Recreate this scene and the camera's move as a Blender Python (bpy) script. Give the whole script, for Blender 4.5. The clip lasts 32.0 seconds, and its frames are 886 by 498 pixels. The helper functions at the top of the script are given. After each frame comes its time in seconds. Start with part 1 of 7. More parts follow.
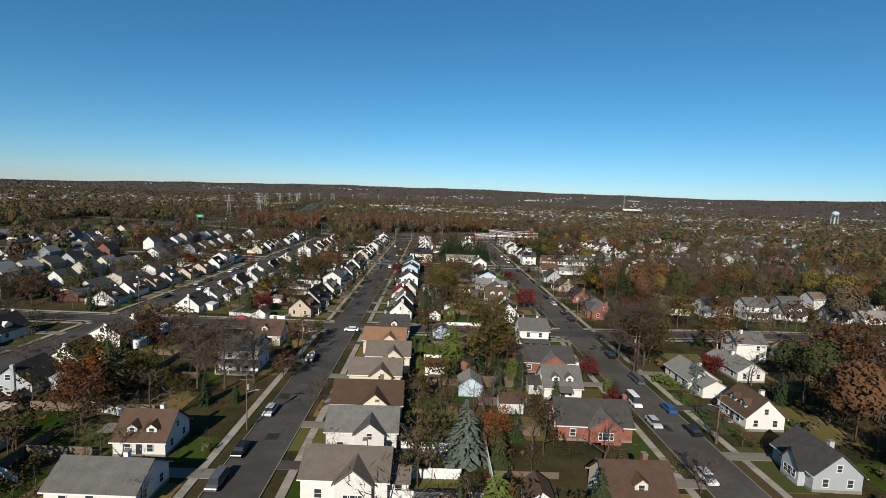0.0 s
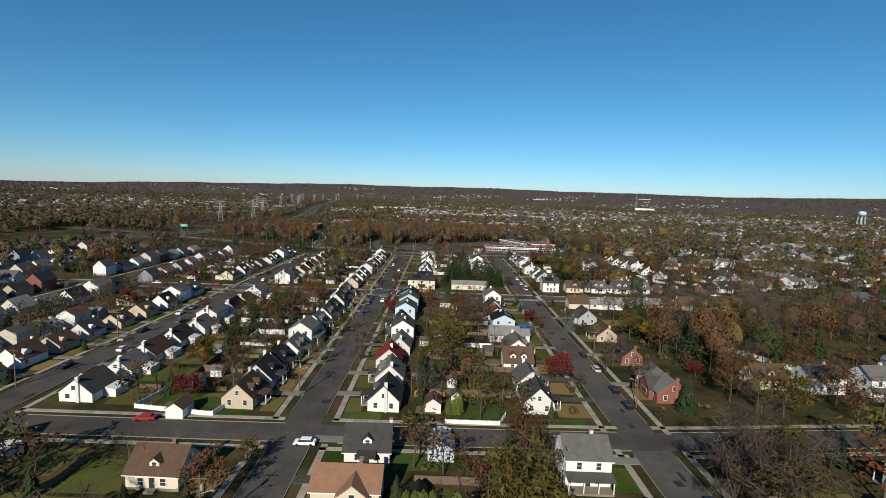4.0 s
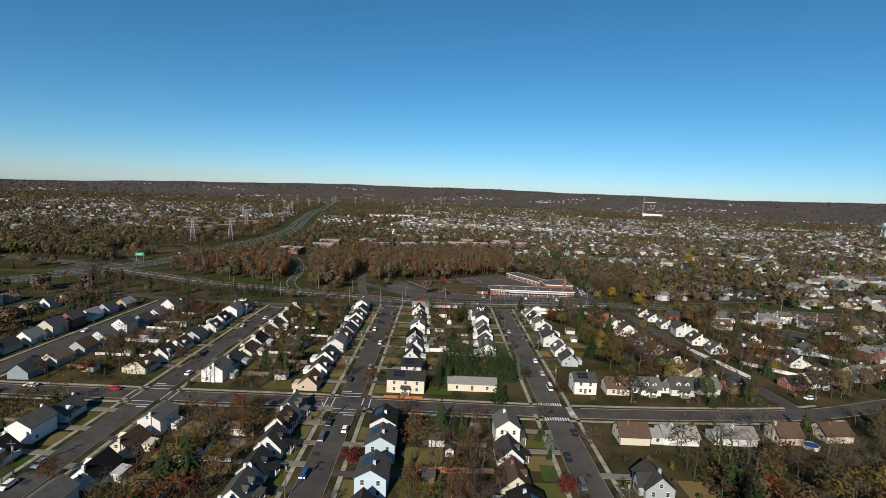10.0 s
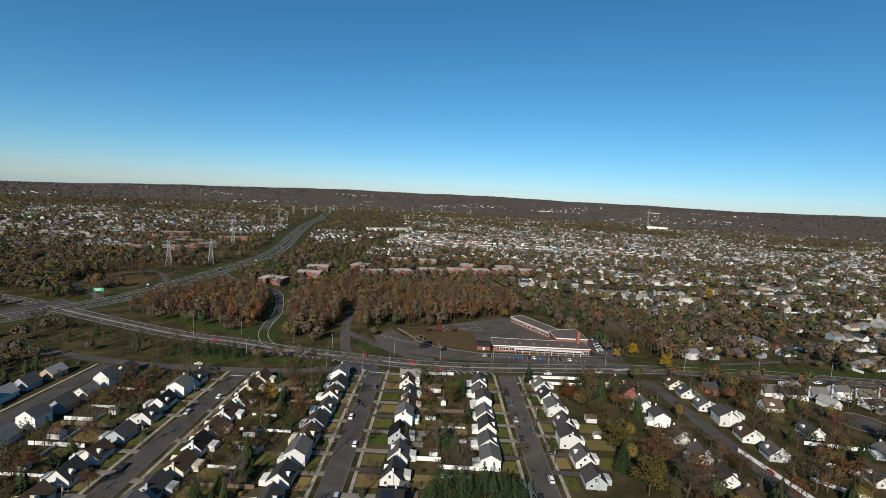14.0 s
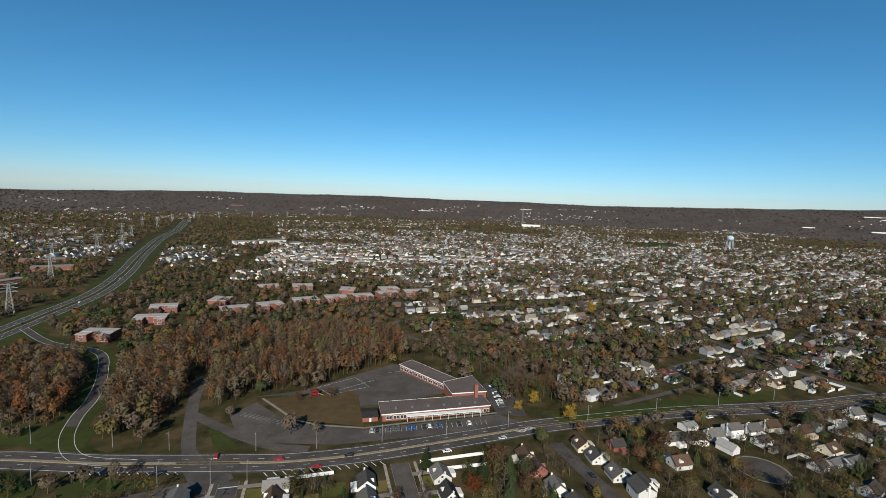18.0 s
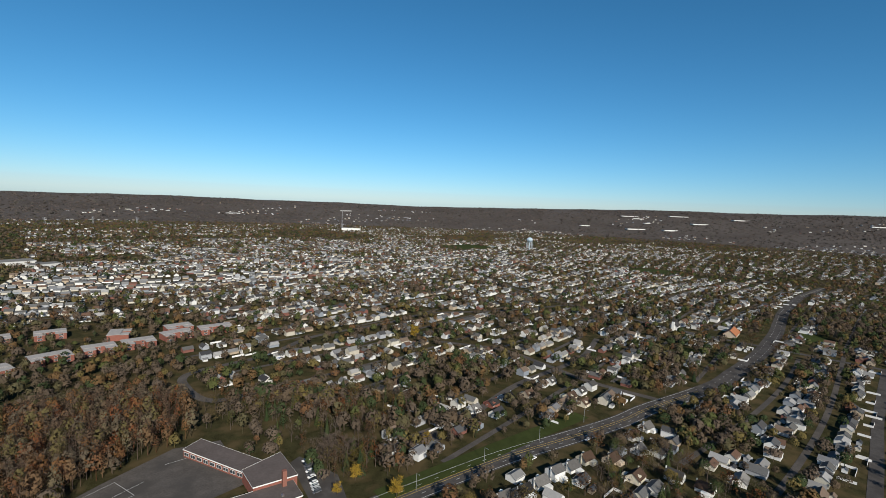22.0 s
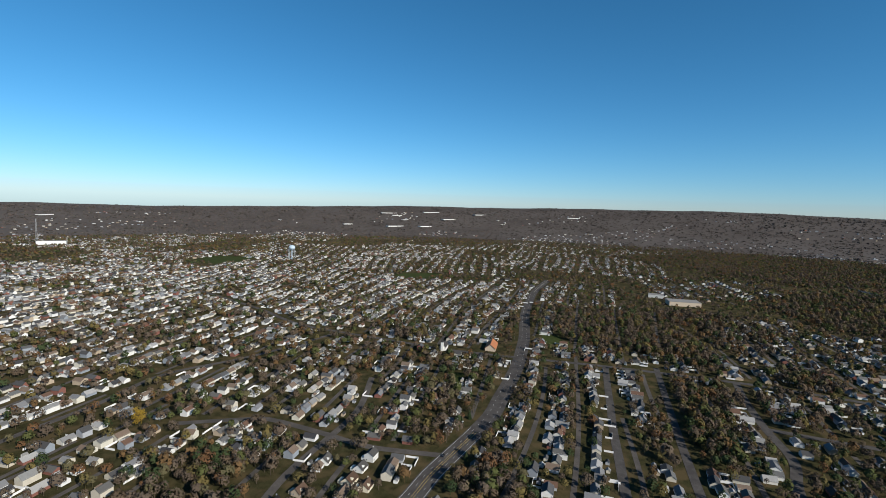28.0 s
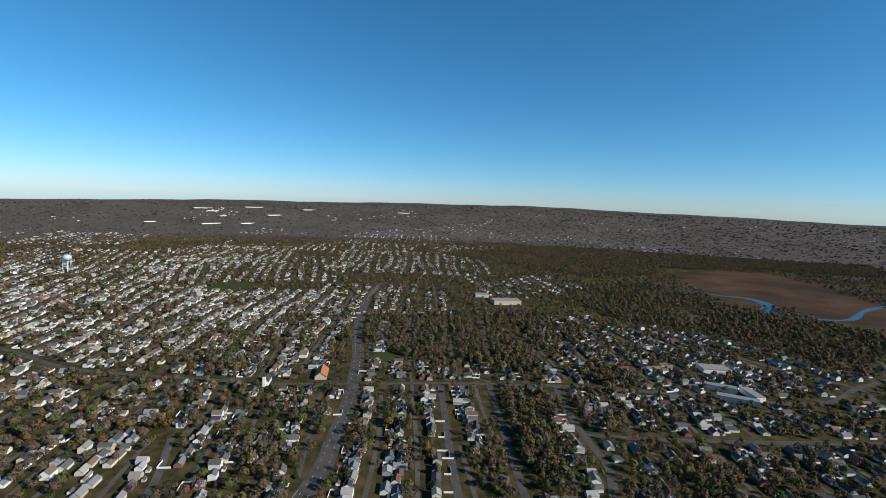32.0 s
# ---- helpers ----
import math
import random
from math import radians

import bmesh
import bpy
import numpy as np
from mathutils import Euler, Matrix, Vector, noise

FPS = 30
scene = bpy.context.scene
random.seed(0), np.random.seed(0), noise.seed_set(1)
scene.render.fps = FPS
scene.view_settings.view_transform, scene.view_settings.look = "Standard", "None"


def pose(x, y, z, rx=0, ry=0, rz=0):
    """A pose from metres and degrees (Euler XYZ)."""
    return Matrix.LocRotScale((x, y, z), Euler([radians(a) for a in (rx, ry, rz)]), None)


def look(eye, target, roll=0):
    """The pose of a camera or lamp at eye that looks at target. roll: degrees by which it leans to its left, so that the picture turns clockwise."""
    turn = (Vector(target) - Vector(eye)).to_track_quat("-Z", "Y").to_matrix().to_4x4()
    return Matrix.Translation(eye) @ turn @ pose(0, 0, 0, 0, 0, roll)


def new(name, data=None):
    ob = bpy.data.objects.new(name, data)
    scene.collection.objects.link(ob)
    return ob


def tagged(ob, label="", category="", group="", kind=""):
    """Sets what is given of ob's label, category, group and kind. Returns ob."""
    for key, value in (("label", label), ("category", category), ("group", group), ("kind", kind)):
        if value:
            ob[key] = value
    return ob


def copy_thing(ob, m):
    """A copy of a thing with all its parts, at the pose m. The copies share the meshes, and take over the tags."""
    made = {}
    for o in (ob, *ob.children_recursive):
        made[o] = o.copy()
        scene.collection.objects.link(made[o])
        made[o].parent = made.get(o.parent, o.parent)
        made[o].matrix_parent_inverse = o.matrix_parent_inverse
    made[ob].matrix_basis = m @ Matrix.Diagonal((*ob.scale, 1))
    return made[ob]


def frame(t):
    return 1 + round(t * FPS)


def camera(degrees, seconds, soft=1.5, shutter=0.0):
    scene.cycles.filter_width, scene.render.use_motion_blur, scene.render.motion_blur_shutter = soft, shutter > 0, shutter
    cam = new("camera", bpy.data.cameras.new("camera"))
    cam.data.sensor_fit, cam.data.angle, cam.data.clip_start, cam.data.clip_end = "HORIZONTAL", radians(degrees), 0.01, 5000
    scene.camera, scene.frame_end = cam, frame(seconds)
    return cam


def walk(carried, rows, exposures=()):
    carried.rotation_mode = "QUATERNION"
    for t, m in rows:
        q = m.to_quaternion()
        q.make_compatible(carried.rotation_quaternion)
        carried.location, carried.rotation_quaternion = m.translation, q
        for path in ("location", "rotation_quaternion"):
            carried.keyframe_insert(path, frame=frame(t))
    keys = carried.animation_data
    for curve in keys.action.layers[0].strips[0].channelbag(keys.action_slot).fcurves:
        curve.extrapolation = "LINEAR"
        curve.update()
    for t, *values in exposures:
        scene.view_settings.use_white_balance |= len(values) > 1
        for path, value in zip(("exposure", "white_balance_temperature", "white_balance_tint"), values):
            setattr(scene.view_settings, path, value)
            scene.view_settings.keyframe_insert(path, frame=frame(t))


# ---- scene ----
# ---- camera and its walk ----
# seconds, x, y, z, turn, tilt, roll
PATH = [
    (0.0, -0.00, 0.05, 44.98, -1.328, -6.395, 2.415), (0.5, 0.27, 6.96, 46.31, -1.107, -6.550, 2.340),
    (1.0, 0.43, 13.88, 47.66, -0.940, -6.662, 2.089), (1.5, 0.69, 20.53, 48.56, -0.960, -6.591, 1.816),
    (2.0, 0.98, 27.28, 49.56, -0.773, -6.512, 2.043), (2.5, 1.23, 34.31, 50.77, -0.642, -6.515, 2.180),
    (3.0, 1.61, 41.40, 52.01, -0.621, -6.595, 2.116), (3.5, 1.87, 48.40, 53.20, -0.490, -6.645, 2.161),
    (5.5, 2.88, 74.62, 57.98, -0.397, -6.705, 1.992), (6.0, 3.02, 81.63, 59.04, -0.312, -6.659, 2.065),
    (6.5, 3.43, 88.55, 59.82, -0.224, -6.541, 1.919), (7.0, 3.70, 95.54, 61.04, -0.561, -6.511, 1.992),
    (7.5, 3.95, 102.63, 63.55, -0.638, -6.509, 1.997), (8.0, 4.21, 109.71, 66.92, -0.595, -6.540, 2.123),
    (8.5, 4.30, 116.58, 70.66, -0.613, -6.658, 2.207), (9.0, 4.27, 122.96, 74.42, -0.498, -6.787, 2.281),
    (9.5, 4.19, 129.23, 77.96, -0.509, -6.865, 2.299), (10.0, 4.37, 135.53, 81.27, -0.369, -6.933, 2.506),
    (10.5, 4.72, 142.03, 84.34, -0.383, -6.845, 2.338), (11.0, 5.07, 148.67, 87.17, -0.408, -6.711, 2.465),
    (11.5, 5.23, 155.75, 90.29, -0.453, -6.720, 2.921), (12.0, 5.54, 162.75, 93.54, -0.478, -6.651, 2.925),
    (12.5, 5.94, 169.59, 96.63, -0.386, -6.597, 3.226), (13.0, 6.14, 176.39, 99.70, -0.464, -6.539, 3.117),
    (13.5, 6.12, 183.29, 102.74, -0.359, -6.478, 3.297), (14.0, 6.15, 190.30, 105.78, -0.299, -6.454, 3.272),
    (14.5, 6.21, 197.43, 108.80, -0.288, -6.419, 3.454), (16.5, 8.18, 225.91, 123.12, -0.922, -6.507, 3.185),
    (17.0, 8.61, 232.43, 126.42, -6.768, -6.443, 2.358), (17.5, 9.53, 238.83, 129.43, -11.335, -6.322, 2.266),
    (18.0, 11.00, 245.05, 132.36, -14.334, -6.209, 2.256), (18.5, 12.40, 251.34, 135.09, -17.917, -6.079, 2.421),
    (19.0, 14.34, 257.39, 137.63, -21.407, -5.923, 2.434), (19.5, 16.84, 262.96, 140.10, -24.569, -5.784, 2.404),
    (20.0, 19.67, 268.10, 142.81, -27.490, -5.665, 2.331), (20.5, 22.86, 272.96, 145.95, -29.808, -5.554, 2.270),
    (21.0, 26.30, 277.80, 149.51, -32.091, -5.515, 2.235), (21.5, 30.02, 282.58, 153.30, -34.056, -5.533, 2.282),
    (22.0, 33.78, 287.31, 157.12, -35.467, -5.605, 2.477), (22.5, 37.48, 291.85, 160.41, -36.751, -5.545, 2.755),
    (23.0, 41.08, 296.40, 163.71, -38.145, -5.517, 2.940), (23.5, 45.09, 301.06, 167.17, -39.426, -5.522, 3.059),
    (24.0, 49.39, 305.57, 170.70, -40.093, -5.553, 3.610), (24.5, 53.59, 310.00, 174.18, -40.858, -5.565, 3.785),
    (25.0, 57.69, 314.27, 177.62, -43.043, -5.543, 2.993), (25.5, 61.73, 318.62, 180.98, -46.875, -5.488, 2.236),
    (27.5, 80.35, 333.12, 194.18, -59.884, -5.392, 1.912), (28.0, 85.66, 336.20, 197.99, -63.186, -5.432, 1.888),
    (28.5, 91.12, 339.13, 201.99, -66.164, -5.530, 1.944), (29.0, 96.71, 341.70, 205.79, -69.336, -5.603, 2.045),
    (29.5, 102.22, 343.73, 209.34, -72.419, -5.601, 2.068), (30.0, 107.66, 345.14, 212.87, -75.371, -5.589, 1.942),
    (30.5, 113.50, 346.20, 216.37, -77.801, -5.617, 1.913), (31.0, 119.48, 347.05, 219.75, -79.766, -5.684, 2.046),
    (31.5, 125.57, 347.93, 223.07, -81.622, -5.653, 1.975), (32.0, 131.84, 349.13, 226.75, -83.107, -5.786, 2.264)
]
cam = camera(85.4, 32.0, soft=0.72)
walk(cam, [(t, pose(x, y, z, 90 + p, 0, w) @ pose(0, 0, 0, 0, 0, r)) for t, x, y, z, w, p, r in PATH],
     [(0, 0.45, 5930, 8), (22, 0.45, 5770, 8), (32, 0.67, 5600, 8)])

# ---- sky and sun ----
SUN_AZ, SUN_EL = 197.0, 29.0        # compass bearing from +y, height
world = bpy.data.worlds.new("sky")
scene.world = world
world.use_nodes = True
nt = world.node_tree
sky = nt.nodes.new("ShaderNodeTexSky")
sky.sky_type = 'NISHITA'
sky.sun_disc = False
sky.sun_elevation, sky.sun_rotation = radians(SUN_EL), radians(SUN_AZ)
sky.altitude, sky.air_density, sky.dust_density, sky.ozone_density = 1800, 1.0, 0.45, 6.0
nt.nodes["Background"].inputs[1].default_value = 0.066
deep = nt.nodes.new("ShaderNodeHueSaturation")
deep.inputs["Saturation"].default_value = 1.1
deep.inputs["Hue"].default_value = 0.482
nt.links.new(sky.outputs[0], deep.inputs["Color"])
nt.links.new(deep.outputs[0], nt.nodes["Background"].inputs[0])
sun_data = bpy.data.lights.new("sun", 'SUN')
sun_data.energy, sun_data.angle, sun_data.color = 5.0, radians(0.5), (1.0, 0.86, 0.67)
sun = new("sun", sun_data)
a, e = radians(SUN_AZ), radians(SUN_EL)
toward = Vector((math.sin(a) * math.cos(e), math.cos(a) * math.cos(e), math.sin(e)))
sun.matrix_world = look(toward * 500, (0, 0, 0))


# ---- materials ----
def material(name, color, rough=0.8, spread=0.15, scale=1.0, bump=0.0, metal=0.0, second=None, per_object=0.0, per_island=0.0, fine=6.0, spec=None, other=None):
    """Colour mottled at two sizes; spread: how far it darkens and lightens; second: a colour mixed in by blotches."""
    m = bpy.data.materials.new(name)
    m.use_nodes = True
    t = m.node_tree
    b = t.nodes["Principled BSDF"]
    b.inputs["Roughness"].default_value, b.inputs["Metallic"].default_value = rough, metal
    b.inputs["Specular IOR Level"].default_value = (0.02 if rough > 0.84 else 0.3) if spec is None else spec
    co = t.nodes.new("ShaderNodeTexCoord")
    source = co.outputs["Object"]
    if per_object:
        info = t.nodes.new("ShaderNodeObjectInfo")
        off = t.nodes.new("ShaderNodeVectorMath")
        off.operation = 'MULTIPLY_ADD'
        off.inputs[1].default_value = (1, 1, 1)
        sc = t.nodes.new("ShaderNodeMath")
        sc.operation = 'MULTIPLY'
        sc.inputs[1].default_value = 97.0
        t.links.new(info.outputs["Random"], sc.inputs[0])
        t.links.new(co.outputs["Object"], off.inputs[0])
        t.links.new(sc.outputs[0], off.inputs[2])
        source = off.outputs[0]
    n1, n2 = t.nodes.new("ShaderNodeTexNoise"), t.nodes.new("ShaderNodeTexNoise")
    for n, s in ((n1, scale), (n2, scale * fine)):
        n.inputs["Scale"].default_value, n.inputs["Detail"].default_value = s, 4.0
        t.links.new(source, n.inputs["Vector"])
    mix = t.nodes.new("ShaderNodeMix")
    mix.data_type = 'RGBA'
    dark = [c * (1 - spread) for c in color]
    light = [min(1, c * (1 + spread)) for c in color]
    mix.inputs[6].default_value, mix.inputs[7].default_value = (*dark, 1), (*light, 1)
    avg = t.nodes.new("ShaderNodeMath")
    avg.operation = 'MULTIPLY_ADD'
    avg.inputs[1].default_value = 0.5
    half = t.nodes.new("ShaderNodeMath")
    half.operation = 'MULTIPLY'
    half.inputs[1].default_value = 0.5
    t.links.new(n2.outputs["Fac"], half.inputs[0])
    t.links.new(n1.outputs["Fac"], avg.inputs[0])
    t.links.new(half.outputs[0], avg.inputs[2])
    ramp = t.nodes.new("ShaderNodeMapRange")
    ramp.inputs[1].default_value, ramp.inputs[2].default_value = 0.3, 0.7
    t.links.new(avg.outputs[0], ramp.inputs[0])
    t.links.new(ramp.outputs[0], mix.inputs[0])
    out = mix.outputs[2]
    if second:
        n3 = t.nodes.new("ShaderNodeTexNoise")
        n3.inputs["Scale"].default_value, n3.inputs["Detail"].default_value = scale * 0.37, 5.0
        t.links.new(source, n3.inputs["Vector"])
        r3 = t.nodes.new("ShaderNodeMapRange")
        r3.inputs[1].default_value, r3.inputs[2].default_value = 0.46, 0.62
        t.links.new(n3.outputs["Fac"], r3.inputs[0])
        m2 = t.nodes.new("ShaderNodeMix")
        m2.data_type = 'RGBA'
        m2.inputs[7].default_value = (*second, 1)
        t.links.new(r3.outputs[0], m2.inputs[0])
        t.links.new(out, m2.inputs[6])
        out = m2.outputs[2]
    if other:
        pick = t.nodes.new("ShaderNodeMapRange")
        pick.inputs[1].default_value, pick.inputs[2].default_value = 0.3, 0.7
        wobble = t.nodes.new("ShaderNodeMath")
        wobble.operation = 'MULTIPLY_ADD'
        wobble.inputs[1].default_value = 0.5
        t.links.new(n1.outputs["Fac"], wobble.inputs[0])
        half2 = t.nodes.new("ShaderNodeMath")
        half2.operation = 'MULTIPLY'
        half2.inputs[1].default_value = 0.5
        t.links.new(info.outputs["Random"], half2.inputs[0])
        t.links.new(half2.outputs[0], wobble.inputs[2])
        t.links.new(wobble.outputs[0], pick.inputs[0])
        m4 = t.nodes.new("ShaderNodeMix")
        m4.data_type = 'RGBA'
        m4.inputs[7].default_value = (*other, 1)
        t.links.new(pick.outputs[0], m4.inputs[0])
        t.links.new(out, m4.inputs[6])
        out = m4.outputs[2]
    if per_object or per_island:
        if per_island:
            geo = t.nodes.new("ShaderNodeNewGeometry")
            rnd = geo.outputs["Random Per Island"]
        else:
            rnd = info.outputs["Random"]
        mr = t.nodes.new("ShaderNodeMapRange")
        amount = per_object or per_island
        mr.inputs[3].default_value, mr.inputs[4].default_value = 1 - amount, 1 + amount
        t.links.new(rnd, mr.inputs[0])
        hsv = t.nodes.new("ShaderNodeHueSaturation")
        t.links.new(mr.outputs[0], hsv.inputs["Value"])
        t.links.new(out, hsv.inputs["Color"])
        out = hsv.outputs[0]
    t.links.new(out, b.inputs["Base Color"])
    if bump:
        bp = t.nodes.new("ShaderNodeBump")
        bp.inputs["Strength"].default_value, bp.inputs["Distance"].default_value = bump, 0.05
        t.links.new(n2.outputs["Fac"], bp.inputs["Height"])
        t.links.new(bp.outputs[0], b.inputs["Normal"])
    return m


def palette(name, colors, rough=0.85, scale=0.5, by=""):
    """One colour out of several for each separate piece of a mesh, or by a number kept with its points."""
    m = material(name, (0.5, 0.5, 0.5), rough, 0.12, scale)
    t = m.node_tree
    b = t.nodes["Principled BSDF"]
    geo = t.nodes.new("ShaderNodeNewGeometry")
    ramp = t.nodes.new("ShaderNodeValToRGB")
    ramp.color_ramp.interpolation = 'CONSTANT'
    els = ramp.color_ramp.elements
    while len(els) < len(colors):
        els.new(0.5)
    for n, c in enumerate(colors):
        els[n].position, els[n].color = n / len(colors), (*c, 1)
    pick = geo.outputs["Random Per Island"]
    if by:
        at = t.nodes.new("ShaderNodeAttribute")
        at.attribute_name = by
        pick = at.outputs["Fac"]
    t.links.new(pick, ramp.inputs[0])
    mul = t.nodes.new("ShaderNodeMix")
    mul.data_type, mul.blend_type = 'RGBA', 'MULTIPLY'
    mul.inputs[0].default_value = 1.0
    old = b.inputs["Base Color"].links[0].from_socket
    two = t.nodes.new("ShaderNodeVectorMath")
    two.operation = 'SCALE'
    two.inputs[3].default_value = 2.0
    t.links.new(old, two.inputs[0])
    t.links.new(two.outputs[0], mul.inputs[6])
    t.links.new(ramp.outputs[0], mul.inputs[7])
    t.links.new(mul.outputs[2], b.inputs["Base Color"])
    return m


ASPHALT = material("asphalt", (0.069, 0.06325, 0.0598), 0.9, 0.28, 0.25, second=(0.0529, 0.0483, 0.046))
ASPHALT_OLD = material("worn_asphalt", (0.0814, 0.0726, 0.066), 0.9, 0.28, 0.15, second=(0.0616, 0.0561, 0.0517))
CONCRETE = material("concrete", (0.18, 0.165, 0.139), 0.9, 0.2, 0.4)
GROUND = material("ground_cover", (0.03451, 0.03213, 0.01428), 0.95, 0.6, 0.16, second=(0.06902, 0.05236, 0.02618), fine=9)
PAINT = material("road_paint", (0.6, 0.6, 0.58), 0.7, 0.15, 1.0)
YELLOW_PAINT = material("yellow_paint", (0.6, 0.42, 0.08), 0.7, 0.15, 1.0)
WHITE = material("white_siding", (0.55, 0.545, 0.525), 0.6, 0.07, 0.6, per_object=0.16)
CREAM = material("cream_siding", (0.508, 0.461, 0.362), 0.6, 0.06, 0.6, per_object=0.08)
GREY = material("grey_siding", (0.3, 0.32, 0.34), 0.6, 0.06, 0.6, per_object=0.1)
TAN = material("tan_siding", (0.4, 0.33, 0.25), 0.6, 0.06, 0.6, per_object=0.1)
BLUE = material("pale_blue_siding", (0.38, 0.46, 0.53), 0.6, 0.06, 0.6, per_object=0.08)
BRICK = material("red_brick", (0.188, 0.0788, 0.06), 0.85, 0.25, 1.2, per_object=0.1)
ROOF_GREY = material("grey_shingles", (0.088, 0.084, 0.08), 0.9, 0.25, 0.7, bump=0.2, per_object=0.45)
ROOF_DARK = material("dark_shingles", (0.042, 0.04, 0.039), 0.9, 0.3, 0.7, bump=0.2, per_object=0.6)
ROOF_BROWN = material("brown_shingles", (0.072, 0.048, 0.0348), 0.9, 0.2, 0.7, bump=0.2, per_object=0.2)
ROOF_PALE = material("pale_shingles", (0.188, 0.18, 0.169), 0.9, 0.16, 0.7, bump=0.2, per_object=0.15)
TRIM = material("white_trim", (0.62, 0.62, 0.602), 0.5, 0.04)
GLASS = material("window_glass", (0.03, 0.035, 0.04), 0.08, 0.1, spec=0.7)
BARK = material("bark", (0.078, 0.06, 0.045), 0.95, 0.3, 2.0)
CHIMNEY = material("chimney_brick", (0.195, 0.09, 0.0675), 0.9, 0.25, 2.0)


SOLAR = material("solar_glass", (0.012, 0.014, 0.025), 0.15, 0.1, spec=0.6)
TYRE = material("rubber", (0.02, 0.02, 0.02), 0.9)
STEEL = material("bare_metal", (0.5, 0.5, 0.5), 0.35, 0.08, metal=0.9)
ROOF_RED = material("red_shingles", (0.15, 0.0263, 0.0263), 0.9, 0.2, 0.7)
WOOD_WALL = material("weathered_wood", (0.12, 0.09, 0.066), 0.9, 0.25, 1.5)
CEDAR = material("orange_cedar", (0.285, 0.112, 0.045), 0.8, 0.15, 1.5)
VINYL = material("white_vinyl", (0.62, 0.62, 0.62), 0.5, 0.04)
TWIG = material("bare_twigs", (0.075, 0.057, 0.045), 0.95, 0.25, 0.4, per_object=0.25)
LEAF_BROWN = material("brown_leaves", (0.072, 0.036, 0.0156), 0.9, 0.4, 0.7, per_object=0.3)
LEAF_RED = material("red_leaves", (0.085, 0.018, 0.016), 0.85, 0.35, 0.7, per_object=0.25)
LEAF_RUST = material("rust_leaves", (0.102, 0.036, 0.012), 0.85, 0.35, 0.7, per_object=0.3)
LEAF_OLIVE = material("olive_leaves", (0.06, 0.048, 0.0132), 0.85, 0.35, 0.7, per_object=0.3)
LEAF_YELLOW = material("yellow_leaves", (0.216, 0.144, 0.021), 0.85, 0.3, 0.7, per_object=0.2)
NEEDLES = material("dark_needles", (0.021, 0.0323, 0.0135), 0.85, 0.35, 0.6, per_object=0.25)
NEEDLES_BLUE = material("blue_grey_needles", (0.0825, 0.101, 0.0863), 0.85, 0.3, 0.6)
HEDGE = material("yellow_green_needles", (0.075, 0.0938, 0.0225), 0.85, 0.3, 0.8, per_object=0.15)
MARSH = material("marsh_grass", (0.06, 0.0372, 0.024), 0.95, 0.5, 0.012, second=(0.033, 0.0252, 0.018), fine=14)
WATER = material("river_water", (0.018, 0.03, 0.042), 0.25, 0.1, 0.02, spec=0.3)
MEADOW = material("green_field", (0.036, 0.045, 0.0144), 0.95, 0.25, 0.03)
TAN_FIELD = material("dry_field", (0.072, 0.051, 0.027), 0.95, 0.25, 0.03)
ROOF_FLAT = material("flat_roof_gravel", (0.0975, 0.081, 0.075), 0.9, 0.2, 0.12)
CARS = [material("car_paint_" + n, c, 0.25, 0.03, spec=0.6) for n, c in
        (("white", (0.75, 0.75, 0.75)), ("black", (0.012, 0.012, 0.014)), ("silver", (0.4, 0.41, 0.42)), ("blue", (0.02, 0.08, 0.25)), ("red", (0.3, 0.015, 0.015)), ("grey", (0.09, 0.09, 0.1)))]
LAWN = material("front_lawn", (0.045, 0.0775, 0.0125), 0.95, 0.5, 0.25, second=(0.09375, 0.0875, 0.0275), per_object=0.35, fine=9, other=(0.1313, 0.09375, 0.04))
LAWN_GREEN = material("green_lawn", (0.038, 0.062, 0.016), 0.95, 0.4, 0.3, second=(0.068, 0.068, 0.024), per_object=0.2, fine=9)
ASPHALT_DARK = material("dark_tar_patch", (0.032, 0.03, 0.03), 0.85, 0.3, 0.6)
FAR_WALLS = palette("far_walls", [(0.54, 0.54, 0.52), (0.5, 0.5, 0.5), (0.4, 0.37, 0.31), (0.56, 0.56, 0.55), (0.28, 0.29, 0.31), (0.33, 0.27, 0.2), (0.16, 0.075, 0.06), (0.5, 0.49, 0.46), (0.2, 0.22, 0.25), (0.44, 0.42, 0.36)])
FAR_ROOFS = palette("far_roofs", [(0.1, 0.1, 0.1), (0.17, 0.168, 0.165), (0.04, 0.04, 0.043), (0.13, 0.098, 0.075), (0.25, 0.245, 0.24), (0.07, 0.07, 0.072), (0.14, 0.14, 0.145), (0.1, 0.062, 0.045), (0.055, 0.054, 0.055), (0.085, 0.083, 0.08)])
FAR_LEAVES = palette("far_leaves", [(0.078, 0.06, 0.044), (0.084, 0.065, 0.048), (0.068, 0.052, 0.038), (0.086, 0.064, 0.044), (0.07, 0.055, 0.038), (0.1, 0.056, 0.028), (0.084, 0.07, 0.028), (0.03, 0.042, 0.018), (0.035, 0.046, 0.02),
                                    (0.1, 0.08, 0.03), (0.072, 0.064, 0.034), (0.096, 0.06, 0.028), (0.06, 0.066, 0.024), (0.076, 0.056, 0.038), (0.07, 0.054, 0.04), (0.08, 0.062, 0.046)], by="tree")
# leaf browns made more neutral: aerial haze is mixed into these colours
HAZY_HILL_LEAVES = palette("hazy_hill_leaves", [(0.082, 0.069, 0.062), (0.076, 0.066, 0.06), (0.09, 0.075, 0.068), (0.072, 0.063, 0.055), (0.085, 0.068, 0.06), (0.066, 0.061, 0.052)], by="tree")
